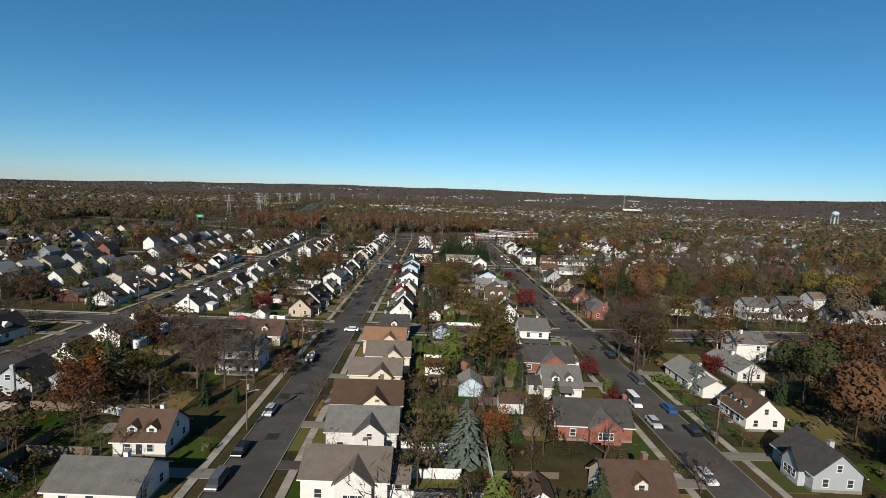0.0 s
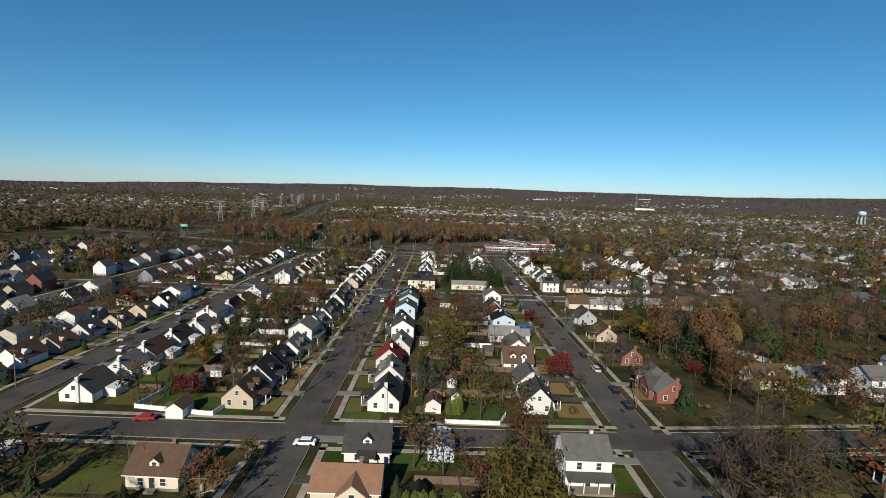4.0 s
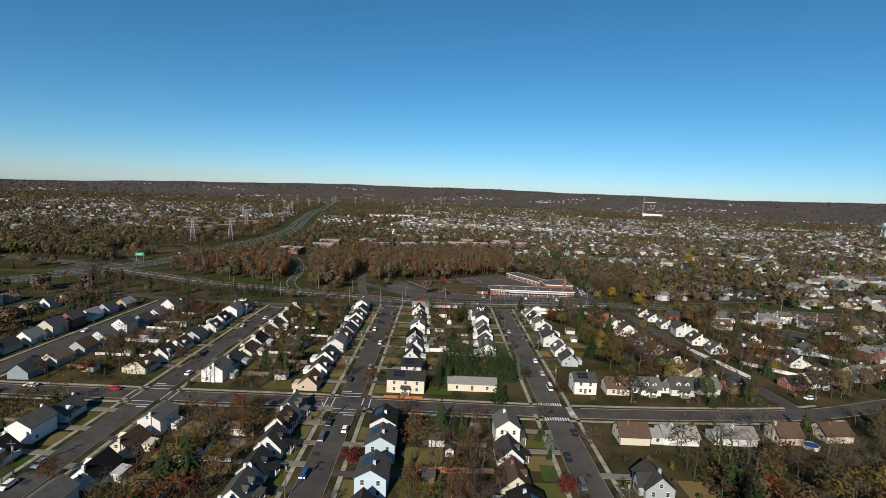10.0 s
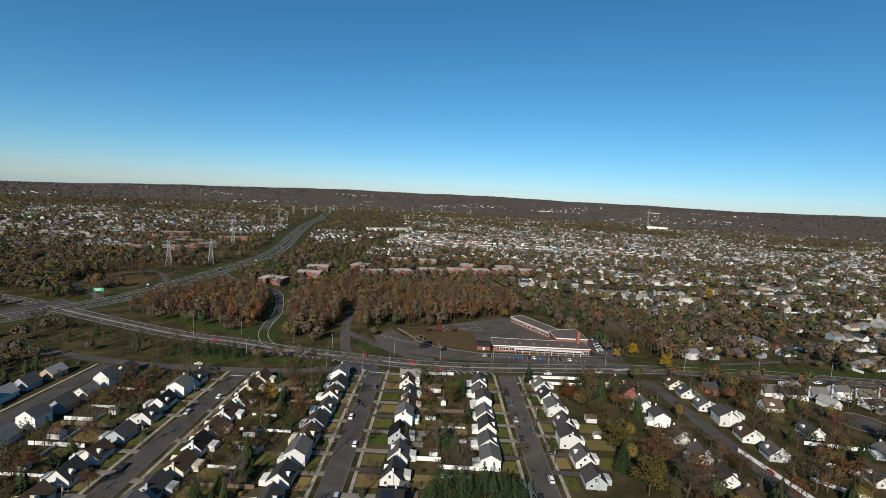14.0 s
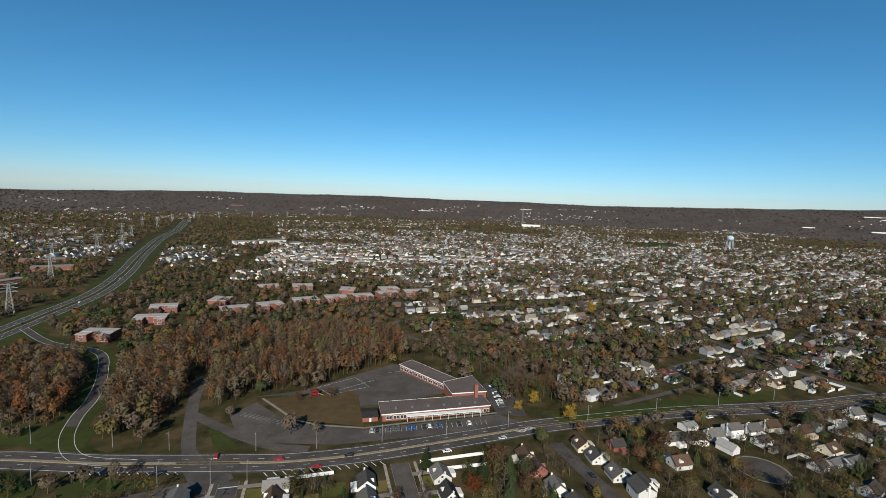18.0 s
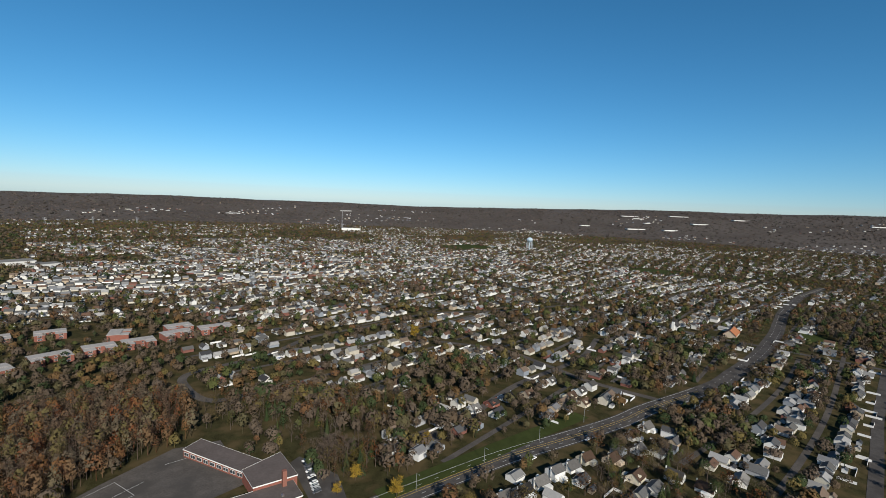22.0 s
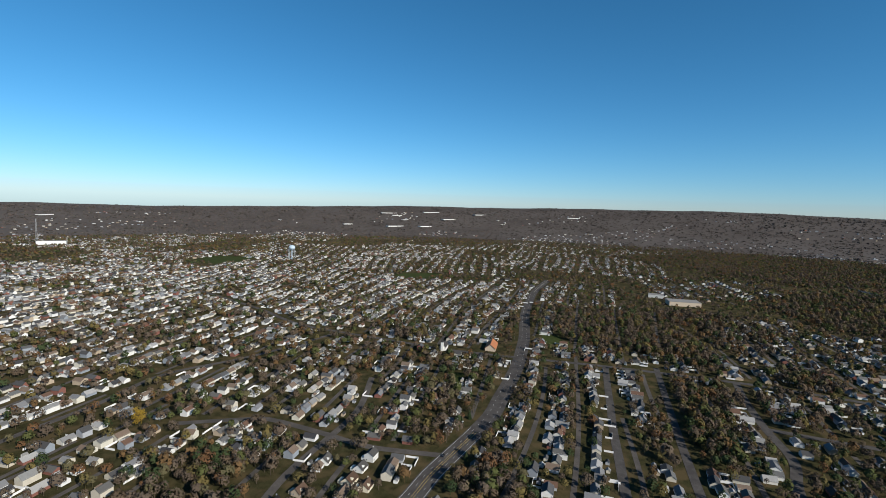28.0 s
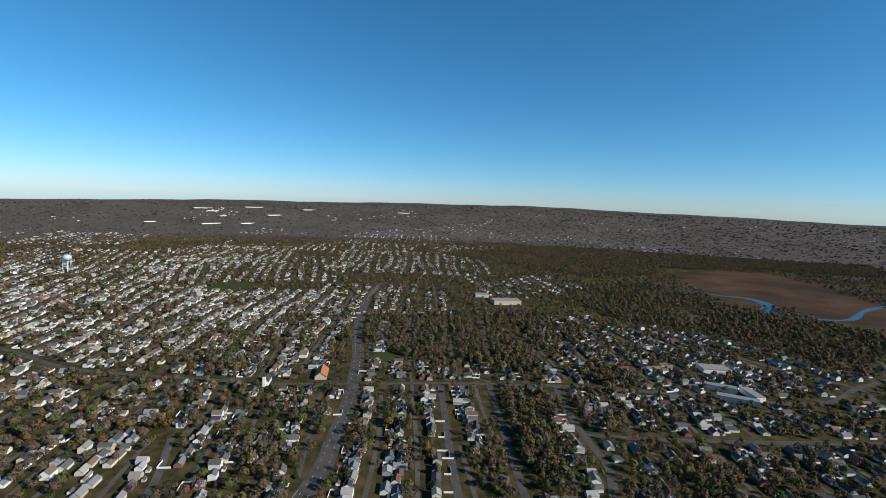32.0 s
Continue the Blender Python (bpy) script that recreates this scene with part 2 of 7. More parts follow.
# far ground, lightened and greyed so its colour carries the distance haze
HAZY_FAR_LAND = material("hazy_far_land", (0.07, 0.06, 0.054), 0.95, 0.3, 0.003, second=(0.082, 0.072, 0.066), fine=14)
WOOD_LEAVES = palette("wood_leaves", [(0.084, 0.058, 0.038), (0.09, 0.064, 0.042), (0.076, 0.054, 0.036), (0.1, 0.05, 0.025), (0.11, 0.044, 0.02), (0.112, 0.06, 0.026), (0.092, 0.076, 0.046), (0.084, 0.07, 0.03), (0.1, 0.063, 0.034), (0.076, 0.061, 0.042)], by="tree")
ROOF_WHITE = material("pale_flat_roof", (0.3, 0.28, 0.265), 0.9, 0.2, 0.2)
TWIGS_MANY = palette("many_twigs", [(0.08294, 0.0648, 0.05184), (0.07258, 0.05702, 0.04406), (0.09331, 0.07517, 0.05962), (0.0648, 0.04925, 0.03629)], by="tree")
LEAVES_MANY = palette("many_leaves", [(0.0714, 0.03825, 0.01785), (0.0561, 0.04335, 0.0153), (0.0816, 0.0612, 0.0204), (0.0612, 0.03315, 0.0153), (0.0765, 0.0306, 0.01275), (0.0459, 0.03978, 0.0153), (0.0663, 0.051, 0.02295), (0.051, 0.0306, 0.01785)], by="tree")
NEEDLES_MANY = palette("many_needles", [(0.0255, 0.0375, 0.015), (0.0315, 0.042, 0.018), (0.0375, 0.0465, 0.0165), (0.0225, 0.033, 0.015)], by="tree")
CROWN_LEAVES = palette("crown_leaves", [(0.09, 0.072, 0.03), (0.074, 0.062, 0.024), (0.11, 0.084, 0.028), (0.082, 0.052, 0.028), (0.076, 0.056, 0.036), (0.08, 0.06, 0.04), (0.044, 0.054, 0.022), (0.12, 0.09, 0.026), (0.09, 0.05, 0.026), (0.036, 0.046, 0.018)], by="tree")
TWIGS_WOOD = palette("wood_twigs", [(0.06885, 0.05095, 0.03924), (0.05852, 0.04338, 0.03305), (0.07918, 0.05852, 0.04475), (0.06885, 0.04131, 0.02892)], by="tree")
ROOF_TAUPE = material("taupe_shingles", (0.12, 0.101, 0.084), 0.9, 0.2, 0.7, bump=0.2, per_object=0.15)
ROOF_ORANGE = material("orange_brown_shingles", (0.195, 0.112, 0.0713), 0.9, 0.2, 0.7, bump=0.2)
FENCES = material("old_fence_boards", (0.13, 0.102, 0.078), 0.9, 0.25, 1.5)
SIGN_GREEN = material("sign_green", (0.02, 0.25, 0.14), 0.5, 0.06)


# ---- mesh helpers ----
class Pile:
    """Gathers points and faces, with a material number for each face."""
    def __init__(self):
        self.v, self.f, self.m = [], [], []

    def add(self, verts, faces, mat=0):
        n = len(self.v)
        self.v += [tuple(p) for p in verts]
        self.f += [tuple(n + i for i in face) for face in faces]
        self.m += [mat] * len(faces)
        return self

    def box(self, x0, x1, y0, y1, z0, z1, mat=0):
        return self.add([(x, y, z) for z in (z0, z1) for y in (y0, y1) for x in (x0, x1)],
                        [(0, 2, 3, 1), (4, 5, 7, 6), (0, 1, 5, 4), (1, 3, 7, 5), (3, 2, 6, 7), (2, 0, 4, 6)], mat)

    def tube(self, p, q, r0, r1, sides=6, mat=0, cap=True):
        p, q = Vector(p), Vector(q)
        d = (q - p).normalized()
        u = d.orthogonal().normalized()
        w = d.cross(u)
        ring = [(math.cos(2 * math.pi * i / sides), math.sin(2 * math.pi * i / sides)) for i in range(sides)]
        vs = [p + (u * c + w * s) * r0 for c, s in ring] + [q + (u * c + w * s) * r1 for c, s in ring]
        fs = [(i, (i + 1) % sides, sides + (i + 1) % sides, sides + i) for i in range(sides)]
        if cap:
            fs += [tuple(range(sides - 1, -1, -1)), tuple(range(sides, 2 * sides))]
        return self.add(vs, fs, mat)

    def mesh(self, name, mats, smooth=False):
        me = bpy.data.meshes.new(name)
        me.from_pydata(self.v, [], self.f)
        for m in mats:
            me.materials.append(m)
        if len(mats) > 1:
            me.polygons.foreach_set("material_index", self.m)
        if smooth:
            me.polygons.foreach_set("use_smooth", [True] * len(self.f))
        me.update()
        return me


def part(name, pile, mats, parent=None, label="", at=None, smooth=False):
    """One mesh object, under a thing or a part."""
    mats = mats if isinstance(mats, (list, tuple)) else [mats]
    ob = new(name, pile.mesh(name, mats, smooth) if isinstance(pile, Pile) else pile)
    if parent:
        ob.parent = parent
    if at:
        ob.matrix_basis = at
    if label:
        ob["label"] = label
    return ob


def strip(points, width, z, smooth_ends=True):
    """A flat band along a line."""
    pile = Pile()
    pts = [Vector(p).to_2d() for p in points]
    left, right = [], []
    for i, p in enumerate(pts):
        d = (pts[min(i + 1, len(pts) - 1)] - pts[max(i - 1, 0)]).normalized()
        n = Vector((-d.y, d.x))
        w = width[i] if isinstance(width, (list, tuple)) else width
        left.append(p + n * w / 2)
        right.append(p - n * w / 2)
    n = len(pts)
    vs = [(*p, z) for p in left] + [(*p, z) for p in right]
    fs = [(i, n + i, n + i + 1, i + 1) for i in range(n - 1)]
    return pile.add(vs, fs)


def curve(points, steps=8):
    """A smooth line through the points."""
    p = [Vector((*q[:2], 0)) for q in points]
    p = [2 * p[0] - p[1]] + p + [2 * p[-1] - p[-2]]
    out = []
    for i in range(1, len(p) - 2):
        for k in range(steps):
            t = k / steps
            out.append(0.5 * ((2 * p[i]) + (p[i + 1] - p[i - 1]) * t + (2 * p[i - 1] - 5 * p[i] + 4 * p[i + 1] - p[i + 2]) * t * t
                              + (3 * p[i] - p[i - 1] - 3 * p[i + 1] + p[i + 2]) * t ** 3))
    return out + [p[-2]]


def empty(name, m, label, category, group=""):
    ob = new(name)
    ob.matrix_basis = m
    return tagged(ob, label, category, group)


# ---- kinds of things ----
def window(parent, x, y, z, w, h, face, detailed):
    """A framed pane on a wall that faces 0: -y, 1: +x, 2: +y, 3: -x."""
    m = Matrix.Translation((x, y, z)) @ Matrix.Rotation(face * math.pi / 2, 4, 'Z')
    if detailed:
        key = ("f", w, h)
        if key not in shared:
            p = Pile()
            p.box(-w / 2 - 0.1, -w / 2, -0.07, 0.02, -h / 2 - 0.1, h / 2 + 0.1).box(w / 2, w / 2 + 0.1, -0.07, 0.02, -h / 2 - 0.1, h / 2 + 0.1)
            p.box(-w / 2, w / 2, -0.07, 0.02, h / 2, h / 2 + 0.1).box(-w / 2, w / 2, -0.1, 0.02, -h / 2 - 0.1, -h / 2).box(-w / 2, w / 2, -0.05, 0.02, -0.03, 0.03)
            shared[key] = p.mesh("window", [TRIM])
            shared[("p", w, h)] = Pile().box(-w / 2, w / 2, -0.025, 0.0, -h / 2, h / 2).mesh("pane", [GLASS])
        ob = part("window", shared[key], TRIM, parent, at=m)
        part("pane", shared[("p", w, h)], GLASS, ob, "dark reflecting pane")
        return ob
    key = ("w", w, h)
    if key not in shared:
        p = Pile().box(-w / 2 - 0.1, w / 2 + 0.1, -0.04, 0.02, -h / 2 - 0.1, h / 2 + 0.1, 0)
        p.box(-w / 2, w / 2, -0.055, 0.0, 0.03, h / 2, 1).box(-w / 2, w / 2, -0.055, 0.0, -h / 2, -0.03, 1)
        shared[key] = p.mesh("window", [TRIM, GLASS])
    return part("window", shared[key], TRIM, parent, at=m)


shared = {}


def gable_body(w, d, h, top):
    """Walls with gables at both ends of the ridge, which runs along x."""
    a, b = w / 2, d / 2
    v = [(-a, -b, 0), (a, -b, 0), (a, b, 0), (-a, b, 0), (-a, -b, h), (a, -b, h), (a, b, h), (-a, b, h), (-a, 0, top), (a, 0, top)]
    return Pile().add(v, [(0, 1, 5, 4), (2, 3, 7, 6), (1, 2, 6, 9, 5), (3, 0, 4, 8, 7), (0, 3, 2, 1)])


def gable_roof(w, d, h, top, over=0.4, thick=0.2, pile=None, x0=0.0, y0=0.0):
    """Two slabs that meet at the ridge."""
    pile = pile or Pile()
    a = w / 2 + over
    slope = (top - h) / (d / 2)
    b = d / 2 + over
    low = h - over * slope
    for s in (-1, 1):
        v = [(x0 - a, y0, top), (x0 + a, y0, top), (x0 + a, y0 + s * b, low), (x0 - a, y0 + s * b, low)]
        v += [(x, y, z + thick) for x, y, z in v]
        f = [(4, 5, 6, 7), (3, 2, 1, 0), (0, 1, 5, 4), (1, 2, 6, 5), (2, 3, 7, 6), (3, 0, 4, 7)]
        pile.add(v, f if s < 0 else [tuple(reversed(q)) for q in f])
    return pile


def house_kind(w, d, h, rise_m, wall, roof, storeys=1, chimney=True, dormers=0, porch="", wing=None, cross=False, solar=False, detailed=False, label="", name="house"):
    """A gabled house, ridge along x, front to -y."""
    base = empty(name, Matrix(), label, "house")
    top = h + rise_m
    part("wall", gable_body(w, d, h, top), wall, base)
    if detailed:
        part("foundation", Pile().box(-w / 2 - 0.05, w / 2 + 0.05, -d / 2 - 0.05, d / 2 + 0.05, -0.1, 0.45), CONCRETE, base, "grey concrete foundation")
    part("roof", gable_roof(w, d, h, top), roof, base)
    if detailed:
        for s in (-1, 1):
            low, high = sorted((s * (d / 2 + 0.36), s * (d / 2 + 0.46)))
            part("gutter", Pile().box(-w / 2 - 0.42, w / 2 + 0.42, low, high, h - 0.42 * rise_m / (d / 2) - 0.04, h - 0.42 * rise_m / (d / 2) + 0.14), TRIM, base, "white gutter")
    if chimney:
        cx = w / 2 - 0.1 if chimney == "end" else w * 0.18
        cy = 0.6
        ch = part("chimney", Pile().box(cx - 0.3, cx + 0.35, cy - 0.4, cy + 0.4, 0.0 if chimney == "end" else h, top + 0.8), CHIMNEY if wall in (BRICK, CREAM) else wall, base)
        if detailed:
            part("cap", Pile().box(cx - 0.38, cx + 0.43, cy - 0.48, cy + 0.48, top + 0.8, top + 0.9), CONCRETE, ch)
    door = part("door", Pile().box(-0.5, 0.5, -d / 2 - 0.06, -d / 2 + 0.02, 0.45, 2.5), GLASS if detailed else BRICK, base)
    if detailed:
        part("step", Pile().box(-0.9, 0.9, -d / 2 - 1.2, -d / 2, 0, 0.4), CONCRETE, base)
    if detailed:
        part("handle", Pile().box(0.32, 0.4, -d / 2 - 0.12, -d / 2 - 0.05, 1.4, 1.55), TRIM, door)
    for s in range(storeys):
        z = 1.65 + 2.7 * s
        n = 3 if w > 10 else 2
        for k in range(n):
            x = (k + 0.5) / n * (w - 1.4) - (w - 1.4) / 2
            if s or abs(x) > 1.2:
                window(base, x, -d / 2, z, 1.0, 1.3, 0, detailed)
            if k == 0 and detailed:
                window(base, x, d / 2, z, 1.0, 1.3, 2, detailed)
        for k in (-0.25, 0.25):
            window(base, w / 2, k * d, z, 0.9, 1.3, 1, detailed)
            window(base, -w / 2, k * d, z, 0.9, 1.3, 3, detailed)
    if rise_m > 2.6:
        for s, face in ((1, 1), (-1, 3)):
            window(base, s * w / 2, 0, h + rise_m * 0.3, 0.8, 1.1, face, detailed)
    for k in range(dormers):
        x = ((k + 0.5) / dormers - 0.5) * w * 0.75
        y0, z0 = -d / 2 + 0.9, h + rise_m * 0.2
        deep = d / 2 - 1.2
        p = Pile().add([(x - 0.9, y0, z0 - 0.5), (x + 0.9, y0, z0 - 0.5), (x + 0.9, y0, z0 + 1.1), (x, y0, z0 + 1.8), (x - 0.9, y0, z0 + 1.1),
                        (x - 0.9, y0 + deep, z0 - 0.5), (x + 0.9, y0 + deep, z0 - 0.5), (x + 0.9, y0 + deep, z0 + 1.1), (x, y0 + deep, z0 + 1.8), (x - 0.9, y0 + deep, z0 + 1.1)],
                       [(0, 1, 2, 3, 4), (1, 6, 7, 2), (0, 4, 9, 5), (9, 8, 7, 6, 5)])
        dm = part("dormer", p, wall, base)
        q = Pile()
        for s in (-1, 1):
            v = [(x, y0 - 0.25, z0 + 1.86), (x, y0 + deep, z0 + 1.86), (x + s * 1.2, y0 + deep, z0 + 0.92), (x + s * 1.2, y0 - 0.25, z0 + 0.92)]
            v += [(i, j, z + 0.12) for i, j, z in v]
            q.add(v, [(4, 5, 6, 7), (3, 2, 1, 0), (0, 1, 5, 4), (1, 2, 6, 5), (2, 3, 7, 6), (3, 0, 4, 7)])
        part("dormer_roof", q, roof, dm)
        window(dm, x, y0, z0 + 0.5, 0.8, 1.0, 0, False)
    if porch:
        y0, deep = -d / 2, 2.2
        px0, px1 = (-w / 2, w / 2) if porch == "wide" else (-1.7, 1.7)
        pr = part("porch_roof", Pile().add([(px0 - 0.2, y0, 3.1), (px1 + 0.2, y0, 3.1), (px1 + 0.2, y0 - deep - 0.2, 2.6), (px0 - 0.2, y0 - deep - 0.2, 2.6),
                                            (px0 - 0.2, y0, 3.25), (px1 + 0.2, y0, 3.25), (px1 + 0.2, y0 - deep - 0.2, 2.75), (px0 - 0.2, y0 - deep - 0.2, 2.75)],
                                           [(0, 1, 2, 3), (7, 6, 5, 4), (0, 4, 5, 1), (1, 5, 6, 2), (2, 6, 7, 3), (3, 7, 4, 0)]), roof, base)
        part("porch_floor", Pile().box(px0, px1, y0 - deep, y0, 0, 0.42), CONCRETE, base)
        for k in range(4 if porch == "wide" else 2):
            x = px0 + 0.15 + k * (px1 - px0 - 0.3) / (3 if porch == "wide" else 1)
            part("post", Pile().box(x - 0.09, x + 0.09, y0 - deep + 0.05, y0 - deep + 0.23, 0.42, 2.66), TRIM, base)
    if wing:
        ww, wd, wh, wr, side, back = wing
        p = gable_body(ww, wd, wh, wh + wr)
        q = gable_roof(ww, wd, wh, wh + wr, 0.3, 0.16)
        m = Matrix.Translation((side * (w / 2 + ww / 2 - 0.05), back, 0))
        wg = part("wing", p, wall, base, at=m)
        part("wing_roof", q, roof, wg)
        window(wg, 0, -wd / 2, 1.6, 1.0, 1.2, 0, False)
        window(wg, 0, wd / 2, 1.6, 1.0, 1.2, 2, False)
    if cross:
        cw, cd = w * 0.42, d / 2 + 1.2
        p = gable_body(cd, cw, h, h + rise_m * 0.75)
        q = gable_roof(cd, cw, h, h + rise_m * 0.75, 0.35, 0.18)
        m = Matrix.Translation((w * 0.12, -cd / 2, 0)) @ Matrix.Rotation(math.pi / 2, 4, 'Z')
        cg = part("front_gable", p, wall, base, at=m)
        part("gable_roof", q, roof, cg)
        for wx in (-0.9, 0.9):
            window(base, w * 0.12 + wx, -cd, 1.65, 0.9, 1.3, 0, detailed)
        if h > 4:
            window(base, w * 0.12, -cd, h - 0.4, 0.9, 1.2, 0, detailed)
        window(cg, -cd / 2, 0, 1.65, 1.3, 1.3, 3, False)
    if solar:
        for i in range(2):
            for j in range(4):
                x0 = -w * 0.34 + j * 1.15
                t0, t1 = 0.25 + i * 0.32, 0.25 + i * 0.32 + 0.29
                zz = lambda t: h + rise_m * t + 0.26
                yy = lambda t: -d / 2 * (1 - t)
                pan = Pile().add([(x0, yy(t0), zz(t0)), (x0 + 1.08, yy(t0), zz(t0)), (x0 + 1.08, yy(t1), zz(t1)), (x0, yy(t1), zz(t1)),
                                  (x0, yy(t0), zz(t0) + 0.05), (x0 + 1.08, yy(t0), zz(t0) + 0.05), (x0 + 1.08, yy(t1), zz(t1) + 0.05), (x0, yy(t1), zz(t1) + 0.05)],
                                 [(3, 2, 1, 0), (4, 5, 6, 7), (0, 1, 5, 4), (1, 2, 6, 5), (2, 3, 7, 6), (3, 0, 4, 7)])
                part("solar_panel", pan, SOLAR, base, "dark blue solar panel")
    return base


def shed_kind(w, d, h, rise_m, wall, roof, label):
    base = empty("shed", Matrix(), label, "shed", "backyard sheds")
    part("wall", gable_body(w, d, h, h + rise_m), wall, base)
    part("roof", gable_roof(w, d, h, h + rise_m, 0.2, 0.1), roof, base)
    part("door", Pile().box(w / 2 - 0.01, w / 2 + 0.05, -d * 0.3, d * 0.3, 0.05, min(2.1, h - 0.1)), TRIM, base, "wide white shed door")
    part("door_handle", Pile().box(w / 2 + 0.05, w / 2 + 0.09, -0.05, 0.05, 0.9, 1.15), GLASS, base)
    return base


def car_kind(paint, label, tall=1.45, long=4.6, van=False):
    """Nose to +y."""
    base = empty("car", Matrix(), label, "car", "parked cars")
    L, W = long / 2, 0.9
    prof = [(-L, 0.35), (-L, 0.85), (-L + 0.15, 0.98), (L - 1.2, 0.95), (L - 0.1, 0.75), (L, 0.6), (L, 0.35)]
    p = Pile()
    n = len(prof)
    v = [(s * (W - (0.06 if z > 0.8 else 0)), y, z) for s in (-1, 1) for y, z in prof]
    p.add(v, [tuple(range(n - 1, -1, -1)), tuple(range(n, 2 * n))] + [(i, (i + 1) % n, n + (i + 1) % n, n + i) for i in range(n)])
    part("body", p, paint, base)
    back = -L + (0.15 if van else 0.75)
    front = L - (1.25 if van else 1.5)
    lo, hi = 0.95, tall
    cab = Pile().add([(s * x, y, z) for s in (-1, 1) for x, y, z in ((0.82, back - 0.25, lo), (0.82, front + 0.55, lo), (0.66, front - 0.1, hi - 0.06), (0.66, back + 0.25, hi - 0.06))],
                     [(3, 2, 1, 0), (4, 5, 6, 7), (0, 1, 5, 4), (1, 2, 6, 5), (2, 3, 7, 6), (3, 0, 4, 7)])
    part("cabin_glass", cab, GLASS, base, "dark glass all round")
    part("top", Pile().box(-0.68, 0.68, back + 0.15, front + 0.02, hi - 0.07, hi), paint, base)
    if "tyre" not in shared:
        shared["tyre"] = Pile().tube((-0.11, 0, 0), (0.11, 0, 0), 0.33, 0.33, 12).mesh("wheel", [TYRE])
    for x in (-0.82, 0.82):
        for y in (-L + 0.85, L - 0.85):
            part("wheel", shared["tyre"], TYRE, base, at=Matrix.Translation((x, y, 0.33)))
    return base


# ---- trees ----
def limbs(pile, rng, h, spread, trunk_r, first=0.25, count=9, subs=4, lean=0.55):
    """A tapered trunk with limbs and boughs; gives back the places of the outer ends."""
    ends = []
    pts = [Vector((0, 0, -0.1))]
    for k in range(1, 5):
        pts.append(Vector((rng.uniform(-1, 1) * 0.02 * h, rng.uniform(-1, 1) * 0.02 * h, h * 0.8 * k / 4)))
    for k in range(4):
        pile.tube(pts[k], pts[k + 1], trunk_r * (1 - k * 0.22), trunk_r * (1 - (k + 1) * 0.22), 6, cap=False)
    for k in range(count):
        t = first + (0.95 - first) * (k + rng.random()) / count
        z = t * 0.8 * h
        seg = min(3, int(t * 4))
        p = pts[seg].lerp(pts[seg + 1], t * 4 - seg)
        az = k * 2.4 + rng.uniform(-0.4, 0.4)
        out = spread * (1.05 - 0.55 * abs(t - 0.35)) * rng.uniform(0.75, 1.05)
        up = h * rng.uniform(0.12, 0.24) * (1 + lean * t)
        mid = p + Vector((math.cos(az) * out * 0.5, math.sin(az) * out * 0.5, up * 0.62))
        tip = p + Vector((math.cos(az) * out, math.sin(az) * out, up))
        r = trunk_r * (0.5 - 0.3 * t)
        pile.tube(p, mid, r, r * 0.65, 5, cap=False)
        pile.tube(mid, tip, r * 0.65, r * 0.2, 4, cap=False)
        ends.append(tip)
        for j in range(subs):
            q = p.lerp(mid, 0.6).lerp(tip, j / subs)
            a2 = az + rng.choice((-1, 1)) * rng.uniform(0.4, 1.2)
            ln = out * rng.uniform(0.3, 0.55)
            e2 = q + Vector((math.cos(a2) * ln, math.sin(a2) * ln, ln * rng.uniform(0.2, 0.9)))
            pile.tube(q, e2, r * 0.4, r * 0.12, 3, cap=False)
            ends.append(e2)
            ends.append(q.lerp(e2, 0.6))
    ends.append(pts[-1] + Vector((0, 0, h * 0.1)))
    return ends


def blades(pile, rng, centre, n, size, reach, thin=1.0, droop=0.0, mat=0):
    """Leaves or twigs strewn about a place, each one four-cornered and bent to any side."""
    for _ in range(n):
        c = Vector(centre) + Vector((rng.gauss(0, 1), rng.gauss(0, 1), rng.gauss(0, 0.8))) * reach
        u = Vector((rng.gauss(0, 1), rng.gauss(0, 1), rng.gauss(0, 1) - droop)).normalized()
        w = u.orthogonal().normalized()
        w = (w * math.cos(k := rng.uniform(0, 6.3)) + u.cross(w) * math.sin(k))
        s = size * rng.uniform(0.6, 1.3)
        pile.add([c - u * s - w * s * thin * 0.5, c + w * s * thin * 0.2 - u * s * 0.2, c + u * s, c - w * s * thin * 0.6 + u * s * 0.15], [(0, 1, 2, 3)], mat)


def tree_kind(seed, h, spread, crown, label, leaves=7, size=0.42, reach=0.75, twigs=6, name="tree", first=0.25, count=10, subs=4, trunk_r=None):
    rng = random.Random(seed)
    base = empty(name, Matrix(), label, "tree")
    wood = Pile()
    ends = limbs(wood, rng, h, spread, trunk_r or h * 0.02, first, count, subs)
    part("trunk", wood, BARK, base)
    cr = Pile()
    for e in ends:
        if twigs:
            blades(cr, rng, e, twigs, 0.75, 0.55, thin=0.1, mat=0)
        if leaves:
            blades(cr, rng, e, leaves, size, reach, thin=0.9, mat=1)
    part("crown", cr, [TWIG, crown], base)
    return base


